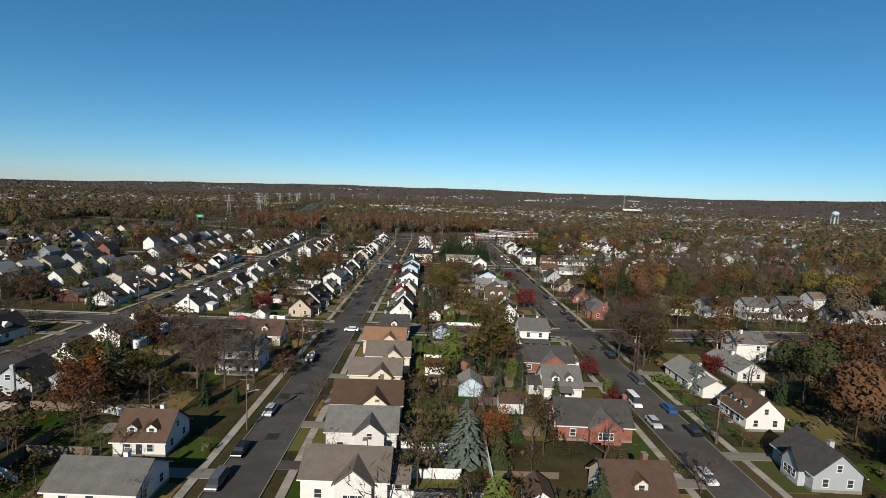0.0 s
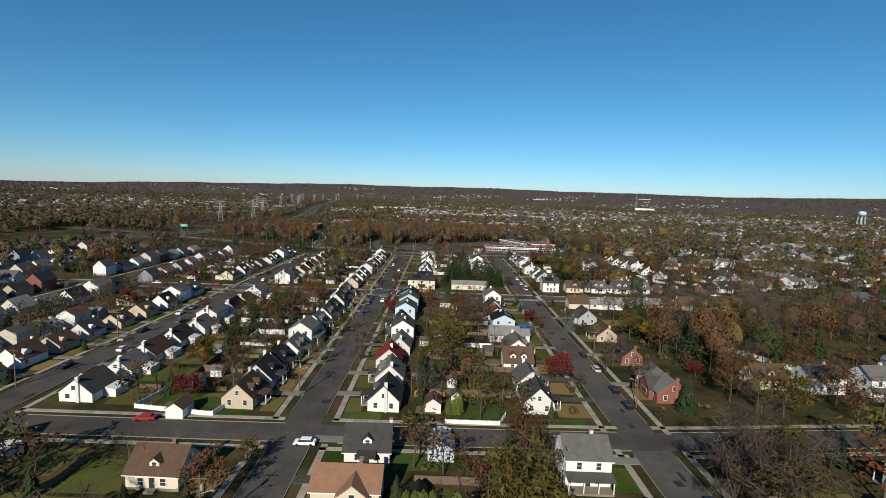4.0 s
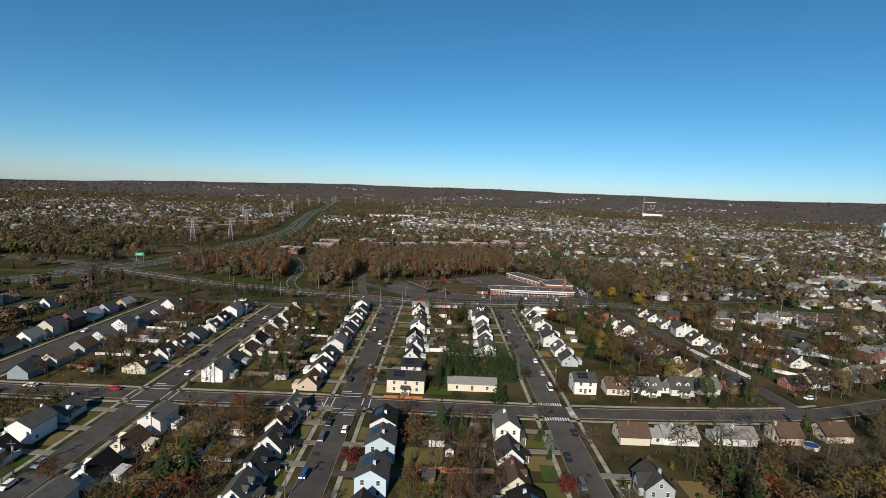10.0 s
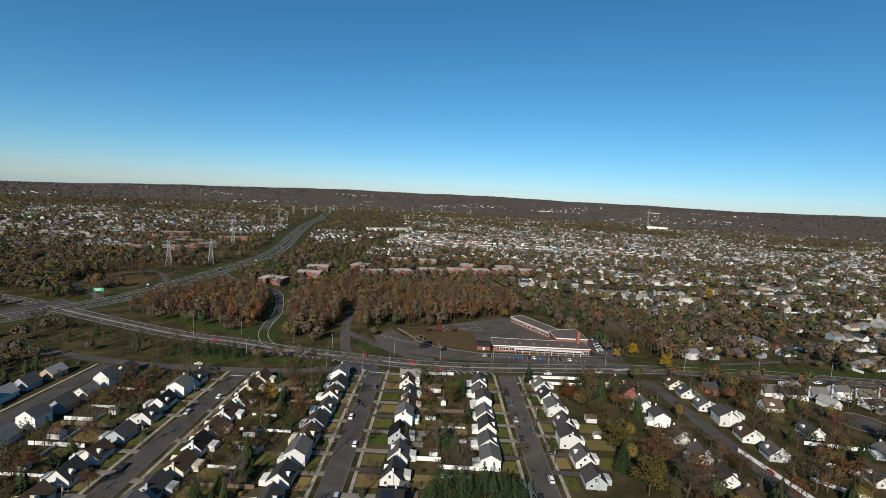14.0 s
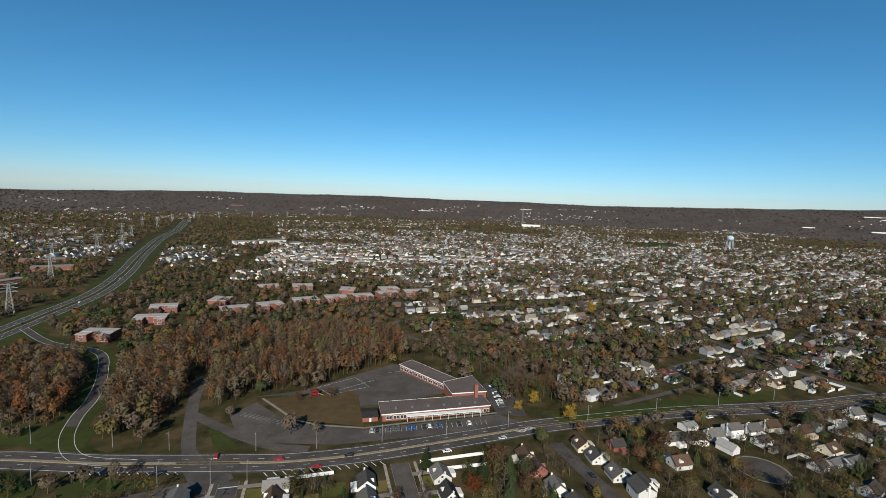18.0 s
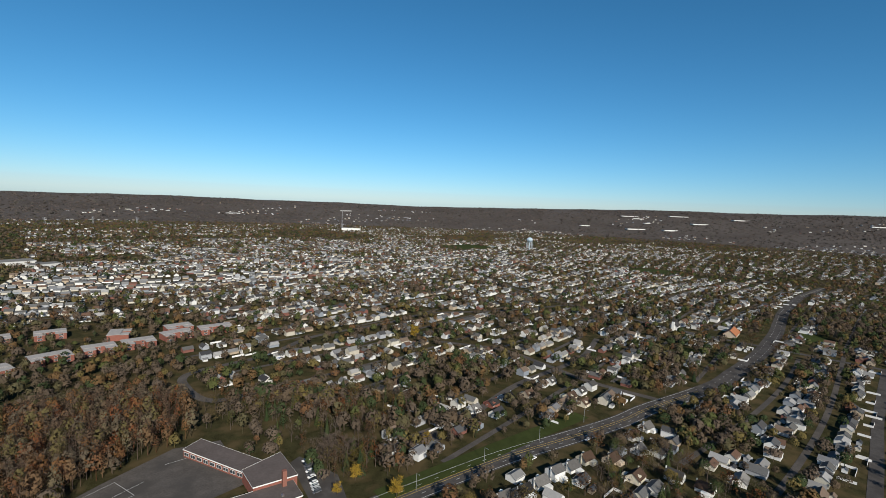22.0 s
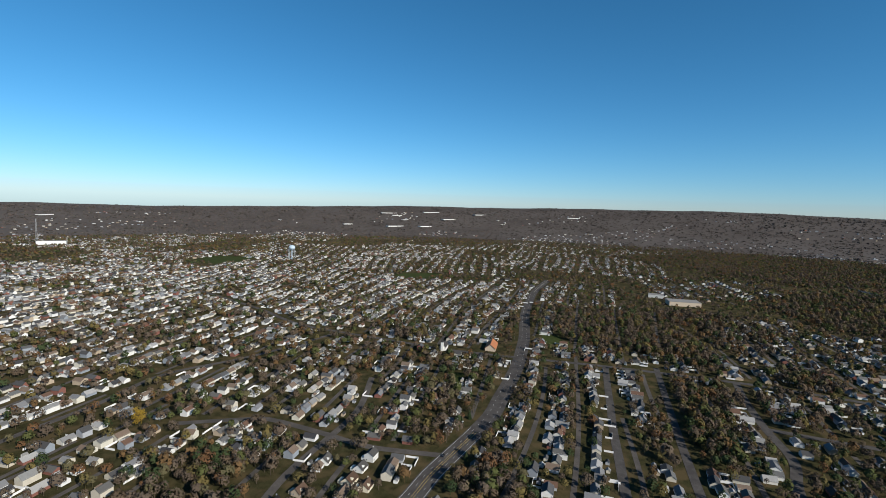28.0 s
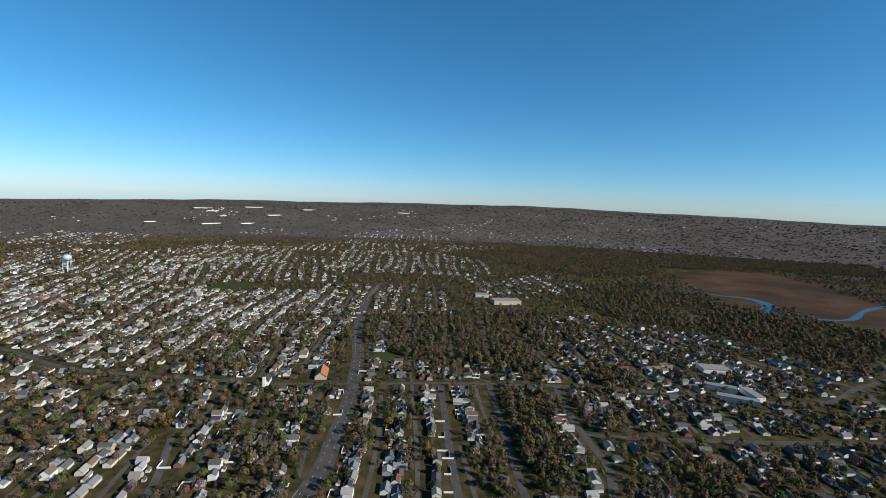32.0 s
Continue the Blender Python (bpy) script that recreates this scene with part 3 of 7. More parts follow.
def conifer_kind(seed, h, radius, crown, label, tiers=22, name="conifer", columnar=False):
    """Boughs of short tufts in tiers, each tuft small and bent down."""
    rng = random.Random(seed)
    base = empty(name, Matrix(), label, "tree")
    part("trunk", Pile().tube((0, 0, -0.1), (0, 0, h * 0.9), h * 0.018, 0.03, 6), BARK, base)
    cr = Pile()
    for k in range(tiers):
        t = k / tiers
        z = h * (0.05 + 0.93 * t)
        r = radius * ((1 - t) ** 0.85 if not columnar else (0.9 - 0.5 * t * t) * min(1, 4 * (1.02 - t)))
        n = max(5, int(15 * (1 - t * 0.7)))
        for j in range(n):
            az = 2 * math.pi * (j + rng.random()) / n
            rr = r * rng.uniform(0.8, 1.12)
            d = Vector((math.cos(az), math.sin(az), 0))
            side = Vector((-d.y, d.x, 0))
            for q in (0.35, 0.6, 0.8, 0.97):
                c = Vector((0, 0, z + h * 0.04 * (1 - q) - (0.16 if not columnar else -0.35) * rr * q + rng.uniform(-0.12, 0.12))) + d * rr * q + side * rng.uniform(-0.2, 0.2) * rr * q
                w = (0.2 + 0.26 * rr * q) * rng.uniform(0.6, 1.1)
                cr.add([c - d * w * 0.6 + Vector((0, 0, w * 0.35)), c + side * w * rng.uniform(0.4, 0.8) - Vector((0, 0, 0.1)), c + d * w * 0.9 - Vector((0, 0, w * 0.4)), c - side * w * rng.uniform(0.4, 0.8) - Vector((0, 0, 0.1))], [(0, 1, 2), (0, 2, 3)])
    part("crown", cr, crown, base)
    return base


def bush_kind(seed, r, h, crown, label):
    rng = random.Random(seed)
    base = empty("bush", Matrix(), label, "bush")
    st, cr = Pile(), Pile()
    for k in range(5):
        a = k * 1.3
        st.tube((0, 0, -0.05), (math.cos(a) * r * 0.5, math.sin(a) * r * 0.5, h * 0.7), 0.05, 0.02, 4)
    for k in range(26):
        a, q = rng.uniform(0, 6.28), math.sqrt(rng.random())
        blades(cr, rng, (math.cos(a) * q * r * 0.8, math.sin(a) * q * r * 0.8, h * (0.25 + 0.55 * rng.random() * (1.1 - q * 0.5))), 6, 0.3, 0.24, thin=1.0)
    part("stems", st, BARK, base)
    part("crown", cr, crown, base)
    return base


def fence(points, h, mat, label, gap=2.4, picket=False):
    """A run of board panels between posts."""
    pts = [Vector((*p, 0)) for p in points]
    base = empty("fence", Matrix.Translation(pts[0]), label, "fence")
    for p, q in zip(pts, pts[1:]):
        n = max(1, round((q - p).length / gap))
        az = math.atan2((q - p).y, (q - p).x)
        step = (q - p).length / n
        for i in range(n + 1):
            m = Matrix.Translation(p.lerp(q, i / n) - pts[0]) @ Matrix.Rotation(az, 4, 'Z')
            key = ("post", h)
            if key not in shared:
                shared[key] = Pile().box(-0.07, 0.07, -0.07, 0.07, 0, h + 0.1)
            part("post", shared[key].mesh("post", [mat]) if (key, mat.name) not in shared else shared[(key, mat.name)], mat, base, at=m)
            if i < n:
                k2 = ("panel", h, round(step, 2), mat.name, picket)
                if k2 not in shared:
                    pl = Pile()
                    if picket:
                        k = max(2, int(step / 0.24))
                        tops = [(0.05 + (step - 0.1) * b / (2 * k), h if b % 2 else h - 0.14) for b in range(2 * k + 1)]
                        ring = [(0.05, 0.1), (step - 0.05, 0.1)] + tops[::-1]
                        m2 = len(ring)
                        pl.add([(x, -0.025, z) for x, z in ring] + [(x, 0.025, z) for x, z in ring], [tuple(range(m2)), tuple(range(2 * m2 - 1, m2 - 1, -1))] + [(b, m2 + b, m2 + (b + 1) % m2, (b + 1) % m2) for b in range(m2)])
                    else:
                        pl.box(0.06, step - 0.06, -0.02, 0.02, 0.06, h)
                        pl.box(0.06, step - 0.06, -0.04, 0.04, h - 0.1, h).box(0.06, step - 0.06, -0.04, 0.04, 0.06, 0.16)
                    shared[k2] = pl.mesh("panel", [mat])
                part("panel", shared[k2], mat, base, at=m)
    return base


# ---- ground, one sheet to the horizon ----
CENTRE = (80.0, 250.0)


RIDGE = (168, 150, 90, 40, 25, 35, 62, 88, 102, 110, 112, 108, 106, 116, 145, 163, 174, 190, 203, 195, 183, 172, 168)   # height every ten degrees from -90


def rise(x, y):
    """The far hills: low in the west, higher in the east."""
    dx, dy = x - CENTRE[0], y - CENTRE[1]
    r = math.hypot(dx, dy)
    az = math.degrees(math.atan2(dx, dy))
    k = min(len(RIDGE) - 1.001, max(0.0, (az + 90) / 10))
    i = int(k)
    top = RIDGE[i] + (RIDGE[i + 1] - RIDGE[i]) * (k - i) if -90 < az < 130 else 168
    top += 3 * math.sin(az * 0.35) + 2 * math.sin(az * 1.1 + 2)
    s = min(1, max(0, (r - 2700) / 1840))
    return top * s * s * (3 - 2 * s)


ground_pile = Pile()
radii = [0, 150, 300, 600, 1000, 1600, 2100, 2600, 2850, 3100, 3350, 3600, 3850, 4100, 4350, 4540, 4600]
for r in radii[1:]:
    for k in range(160):
        az = 2 * math.pi * k / 160
        x, y = CENTRE[0] + r * math.sin(az), CENTRE[1] + r * math.cos(az)
        ground_pile.v.append((x, y, rise(x, y) - 0.05 - (40 if r > 4580 else 0)))
ground_pile.v.append((*CENTRE, -0.05))
last = len(ground_pile.v) - 1
for k in range(160):
    ground_pile.f.append((k, last, (k + 1) % 160))
    for j in range(len(radii) - 2):
        a, b = j * 160 + k, j * 160 + (k + 1) % 160
        ground_pile.f.append((a, b, b + 160, a + 160))
# faces beyond 2550 m take the land colour with haze painted in
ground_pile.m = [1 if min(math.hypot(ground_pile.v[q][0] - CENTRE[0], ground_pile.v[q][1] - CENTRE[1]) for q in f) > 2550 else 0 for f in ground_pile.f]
ground = part("ground", ground_pile, [GROUND, HAZY_FAR_LAND])
tagged(ground, "brown-green autumn ground with lawns and leaf litter", "ground", kind="structure")

# ---- what is taken already, in cells of 3 m ----
CELL, X0, Y0, NX, NY = 3.0, -900.0, -900.0, 1100, 1250
taken = np.zeros((NX, NY), bool)


def occupy(x, y, r):
    i0, i1 = int((x - r - X0) / CELL), int((x + r - X0) / CELL) + 1
    j0, j1 = int((y - r - Y0) / CELL), int((y + r - Y0) / CELL) + 1
    if i1 > 0 and j1 > 0 and i0 < NX and j0 < NY:
        taken[max(0, i0):i1, max(0, j0):j1] = True


def is_free(x, y):
    i, j = int((x - X0) / CELL), int((y - Y0) / CELL)
    return not (0 <= i < NX and 0 <= j < NY and taken[i, j])


def occupy_line(pts, width):
    for p, q in zip(pts, pts[1:]):
        p, q = Vector(p[:2]), Vector(q[:2])
        n = max(1, int((q - p).length / 2.5))
        for i in range(n + 1):
            occupy(*p.lerp(q, i / n), width / 2)


def inside(x, y, poly):
    hit = False
    for (ax, ay), (bx, by) in zip(poly, poly[1:] + poly[:1]):
        if (ay > y) != (by > y) and x < (bx - ax) * (y - ay) / (by - ay) + ax:
            hit = not hit
    return hit


# ---- roads ----
AX, CX, LX, WX = -28.0, 50.0, -102.0, -176.0       # the four long parallel streets
MAIN = [(-420, 600), (-330, 575), (-246, 540), (-169, 511), (-130, 503), (-95, 494), (-63, 488), (-33, 483), (-5, 479), (28, 479), (66, 483), (105, 488), (134, 492), (172, 494), (235, 495), (290, 491), (345, 488), (386, 490), (447, 488), (498, 488), (545, 495), (587, 501), (655, 513), (706, 525), (773, 542), (842, 563), (942, 593), (1060, 620), (1180, 643), (1363, 661)]
ROADS = [
    ("street_a", [(AX, -80), (AX, 466)], 8.4, ASPHALT), ("street_c", [(CX, -80), (CX, 468)], 9.0, ASPHALT_OLD),
    ("street_l", [(LX, -80), (LX, 452)], 8.4, ASPHALT), ("street_w", [(WX, -80), (WX, 452)], 8.4, ASPHALT), ("street_x", [(-250, -80), (-250, 465)], 8.4, ASPHALT),
    ("street_d", [(152, 300), (148, 340), (145, 370), (140, 430), (137, 472)], 8.0, ASPHALT),
    ("cross_street_south", [(-420, 157), (-102, 157), (AX, 157), (CX, 158), (110, 163), (170, 165), (330, 172)], 8.0, ASPHALT),
    ("cross_street_north", [(-420, 309), (-102, 309), (AX, 309), (CX, 308), (102, 310), (152, 315), (202, 330), (300, 362), (330, 350)], 8.0, ASPHALT),
    ("service_road", [(-260, 474), (-169, 456), (-96, 455), (-44, 466), (AX, 472)], 7.5, ASPHALT_OLD),
    ("main_road", MAIN, 17.0, ASPHALT),
    ("highway", [(-420, 330), (-365, 420), (-331, 475), (-300, 535), (-272, 600), (-260, 690), (-255, 793), (-252, 903), (-275, 1055), (-320, 1262), (-384, 1598), (-420, 1880), (-520, 2400)], 26.0, ASPHALT),
    ("ramp", [(-75, 490), (-101, 499), (-115, 519), (-122, 546), (-125, 574), (-137, 619), (-159, 667), (-206, 697), (-248, 745)], 7.0, ASPHALT),
    ("wood_lane", [(-45, 484), (-53, 500), (-60, 533), (-65, 563), (-68, 600)], 7.0, ASPHALT_OLD),
    ("loop_ramp", [(-268, 640), (-282, 690), (-317, 729), (-348, 700), (-341, 640), (-300, 612), (-280, 585)], 6.5, ASPHALT_OLD),
    ("junction_arm", [(-29, 452), (-36, 466), (-45, 484)], 15.0, ASPHALT),
    ("school_drive", [(-60, 540), (-50, 529), (-31, 510), (-12, 495), (6, 489)], 6.5, ASPHALT_OLD),
    ("east_avenue", [(741, 1237), (692, 1010), (666, 932), (649, 862), (651, 767), (656, 686), (660, 612), (682, 513), (706, 417), (729, 282), (735, 220), (737, 82), (742, -40), (812, -129), (834, -163), (929, -306)], 8.0, ASPHALT),
    ("east_street", [(330, 340), (426, 360), (477, 371), (528, 382), (582, 392), (629, 401), (706, 415)], 7.5, ASPHALT),
    ("south_street", [(380, 245), (489, 251), (547, 246), (603, 258), (674, 268), (731, 272)], 8.0, ASPHALT),
    ("far_south_street", [(603, 258), (610, 177), (631, 41), (666, -109), (746, -115), (812, -129), (853, -74), (930, -20)], 8.0, ASPHALT),
    ("north_lane", [(413, 488), (399, 529), (392, 557), (391, 602), (388, 651), (380, 671), (340, 720)], 7.0, ASPHALT_OLD),
    ("middle_street", [(330, 290), (500, 322), (735, 358)], 7.0, ASPHALT),
    ("cove_street", [(140, 672), (99, 670), (86, 705), (93, 739), (159, 757), (216, 795), (260, 806), (329, 817), (405, 838), (483, 814), (538, 802), (651, 790)], 7.0, ASPHALT_OLD),
    ("slant_street", [(250, 550), (330, 580), (437, 600), (520, 640)], 6.5, ASPHALT_OLD),
]
lines = {}
for n, (name, pts, width, mat) in enumerate(ROADS):
    line = curve(pts) if len(pts) > 2 else [Vector((*p, 0)) for p in pts]
    lines[name] = line
    road = part(name, strip(line, width, 0.02 + 0.004 * n), mat)
    tagged(road, "worn grey asphalt street with dark patches" if width < 12 else "wide asphalt road with lanes", "road", kind="structure")
    occupy_line([p for p in line if p.x < 330] if name == "main_road" else line, width + (28 if name == "highway" else 11 if name == "main_road" else 9 if name == "ramp" else 5))
    if name == "main_road":
        occupy_line([p for p in line if p.x > 320], width + 2)


def offset(line, d):
    out = []
    for i, p in enumerate(line):
        t = (line[min(i + 1, len(line) - 1)] - line[max(i - 1, 0)]).normalized()
        out.append(p + Vector((-t.y, t.x, 0)) * d)
    return out


def bands(name, line, d, width, z, mat, label, category, dash=0.0, gap=0.0, start=0.0, end=1e9, skip=()):
    """A stripe beside a line, whole or broken into dashes."""
    off = offset(line, d)
    pile, along = Pile(), 0.0
    for p, q in zip(off, off[1:]):
        length = (q - p).length
        pos = 0.0
        while pos < length - 1e-6:
            if dash:
                k = (along + pos) % (dash + gap)
                step = min(length - pos, (dash - k) if k < dash else (dash + gap - k))
                on = k < dash
            else:
                step, on = min(length - pos, 6.0), True
            a, b = p.lerp(q, pos / length), p.lerp(q, (pos + step) / length)
            mid = (a + b) / 2
            if on and start <= along + pos <= end and not any(math.hypot(mid.x - sx, mid.y - sy) < sr for sx, sy, sr in skip):
                t = (q - p).normalized()
                w = Vector((-t.y, t.x, 0)) * width / 2
                pile.add([(*(a + w).xy, z), (*(a - w).xy, z), (*(b - w).xy, z), (*(b + w).xy, z)], [(0, 1, 2, 3)])
            pos += max(step, 0.01)
        along += length
    if pile.f:
        return tagged(part(name, pile, mat), label, category, kind="structure")


def kerb(name, line, d, skip, wide=0.18, high=0.16, label="pale concrete kerb beside the street", category="kerb"):
    """Kerbstones beside a road: a low step."""
    off = offset(line, d)
    pile = Pile()
    for p, q in zip(off, off[1:]):
        n = max(1, int((q - p).length / 3))
        for i in range(n):
            a, b = p.lerp(q, i / n), p.lerp(q, (i + 0.985) / n)
            if any(math.hypot(a.x - sx, a.y - sy) < sr for sx, sy, sr in skip):
                continue
            t = (q - p).normalized()
            w = Vector((-t.y, t.x, 0)) * wide / 2
            v = [(*(a + w).xy, 0), (*(a - w).xy, 0), (*(b - w).xy, 0), (*(b + w).xy, 0)]
            v += [(x, y, high) for x, y, _ in v]
            pile.add(v, [(4, 5, 6, 7), (0, 4, 7, 3), (1, 2, 6, 5), (0, 1, 5, 4), (2, 3, 7, 6)])
    return tagged(part(name, pile, CONCRETE), label, category, kind="structure")


def slabs(name, line, d, width, skip):
    """A pavement of concrete slabs with open joints."""
    off = offset(line, d)
    pile = Pile()
    for p, q in zip(off, off[1:]):
        n = max(1, int((q - p).length / 1.5))
        t = (q - p).normalized()
        w = Vector((-t.y, t.x, 0)) * width / 2
        for i in range(n):
            a, b = p.lerp(q, i / n), p.lerp(q, (i + 0.975) / n)
            if any(math.hypot(a.x - sx, a.y - sy) < sr for sx, sy, sr in skip):
                continue
            v = [(*(a + w).xy, 0), (*(a - w).xy, 0), (*(b - w).xy, 0), (*(b + w).xy, 0)]
            v += [(x, y, 0.1) for x, y, _ in v]
            pile.add(v, [(4, 5, 6, 7), (0, 4, 7, 3), (1, 2, 6, 5), (0, 1, 5, 4), (2, 3, 7, 6)])
    return tagged(part(name, pile, SLAB), "pale concrete pavement slabs along the street", "pavement", kind="structure")


CROSSINGS = [(x, y, 8.5) for x in (AX, CX, LX, WX) for y in (157, 309)]
SLAB = palette("pavement_slabs", [(0.25, 0.225, 0.19), (0.29, 0.26, 0.22), (0.22, 0.2, 0.17), (0.27, 0.24, 0.2)])
for name, half in (("street_a", 4.2), ("street_c", 4.5), ("street_l", 4.2), ("street_w", 4.2)):
    for s in (-1, 1):
        kerb("kerb", lines[name], s * (half + 0.1), CROSSINGS)
        slabs("pavement", lines[name], s * (half + 3.0), 1.4, CROSSINGS)
for name, half in (("cross_street_south", 4.0), ("cross_street_north", 4.0)):
    for s in (-1, 1):
        kerb("kerb", lines[name], s * (half + 0.1), CROSSINGS + [(150, 314, 8)])
        slabs("pavement", lines[name], s * (half + 2.4), 1.3, CROSSINGS + [(150, 314, 8), (290, 330, 130), (290, 180, 130), (-330, 157, 130), (-330, 309, 130)])

# ---- road markings ----
MARK_Z = 0.1
main_line = lines["main_road"]
for d in (-0.95, 0.95):
    bands("centre_line", main_line, d, 0.16, MARK_Z + 0.03, YELLOW_PAINT, "double yellow centre line", "road marking", end=900)
for d in (-3.6, 3.6):
    bands("lane_line", main_line, d, 0.18, MARK_Z + 0.03, PAINT, "broken white lane line", "road marking", 3, 9)
for d in (-7.2, 7.2):
    bands("edge_line", main_line, d, 0.2, MARK_Z + 0.03, PAINT, "white edge line", "road marking", end=900)
kerb("centre_median", main_line, 0.0, [(-43, 480, 16), (130, 479, 14), (650, 530, 520), (-360, 590, 60)], 1.3, 0.3, "pale concrete median in the main road", "median")
hw = lines["highway"]
bands("verge", hw, 0, 46.0, 0.012, MEADOW, "mown green verges of the highway", "verge")
bands("verge", lines["ramp"], 0, 17.0, 0.016, MEADOW, "mown green verges of the ramp", "verge")
bands("median", hw, 0, 5.0, MARK_Z + 0.04, MEADOW, "green grass median of the highway", "median")
for d in (-12, -3.4, 3.4, 12):
    bands("edge_line", hw, d, 0.25, MARK_Z + 0.05, PAINT, "white edge line of the highway", "road marking")
for d in (-7.5, 7.5):
    bands("lane_line", hw, d, 0.2, MARK_Z + 0.05, PAINT, "broken white lane line", "road marking", 3, 9)
for d in (-3.2, 3.2):
    bands("edge_line", lines["ramp"], d, 0.2, MARK_Z + 0.05, PAINT, "white edge line of the ramp", "road marking")


def stripe(name, x0, y0, x1, y1, w, label="white road marking", mat=None, z=MARK_Z + 0.02):
    d = Vector((x1 - x0, y1 - y0, 0)).normalized()
    n = Vector((-d.y, d.x, 0)) * w / 2
    p = Pile().add([(x0 + n.x, y0 + n.y, z), (x0 - n.x, y0 - n.y, z), (x1 - n.x, y1 - n.y, z), (x1 + n.x, y1 + n.y, z)], [(0, 1, 2, 3)])
    return tagged(part(name, p, mat or PAINT), label, "road marking", kind="structure")


# crosswalks with bars at the northern crossing of street c
for y in (302.5, 314.5):
    for k in range(10):
        stripe("crosswalk_bar", CX - 4.3 + k * 0.93, y - 1.2, CX - 4.3 + k * 0.93, y + 1.2, 0.5, "white crosswalk bar")
for k in range(9):
    stripe("crosswalk_bar", CX + 5.5, 304.6 + k * 0.95, CX + 7.9, 304.6 + k * 0.95, 0.5, "white crosswalk bar")
# crosswalks of two lines, with a stop line before them
for sx in (AX, LX):
    for s in (-1, 1):
        for k in (5.5, 8.3):
            stripe("crosswalk_line", sx - 4.1, 309 + s * k, sx + 4.1, 309 + s * k, 0.3)
            stripe("crosswalk_line", sx + s * k, 305.1, sx + s * k, 312.9, 0.3)
        stripe("stop_line", sx + (0.3 if s < 0 else -4.0), 309 + s * 10, sx + (4.0 if s < 0 else -0.3), 309 + s * 10, 0.5, "white stop line")
for x0, x1, y in ((AX - 4, AX + 4, 462), (LX - 4, LX + 4, 446)):
    stripe("stop_line", x0, y, x1, y, 0.5, "white stop line")
for k in range(7):
    stripe("crosswalk_bar", 121 + k * 1.6, 489 + k * 0.5, 124 + k * 1.6, 487 + k * 0.5, 0.5, "white crosswalk bar")
for k in range(12):
    stripe("hatching", -100 + k * 4.2, 487 - k * 0.75, -98 + k * 4.2, 484.4 - k * 0.75, 0.35, "white hatching on the road")
for k in range(14):
    stripe("hatching", -14 + k * 4.2, 470.5 + abs(k - 7) * 0.1, -12 + k * 4.2, 467 + abs(k - 7) * 0.1, 0.35, "white hatching on the road")

# ---- front lawns, driveways ----
LAWN_MESH = Pile().add([(-0.5, -0.5, 0), (0.5, -0.5, 0), (0.5, 0.5, 0), (-0.5, 0.5, 0)], [(0, 1, 2, 3)]).mesh("lawn", [LAWN])
DRIVE_MESH = Pile().box(-0.5, 0.5, -0.5, 0.5, -0.5, 0.5).mesh("driveway", [CONCRETE])
DRIVE_DARK = Pile().box(-0.5, 0.5, -0.5, 0.5, -0.5, 0.5).mesh("driveway", [ASPHALT])


def patch(name, mesh, x, y, sx, sy, z, sz=1.0):
    return part(name, mesh, LAWN, ground, at=Matrix.Translation((x, y, z)) @ Matrix.Diagonal((sx, sy, sz, 1)))


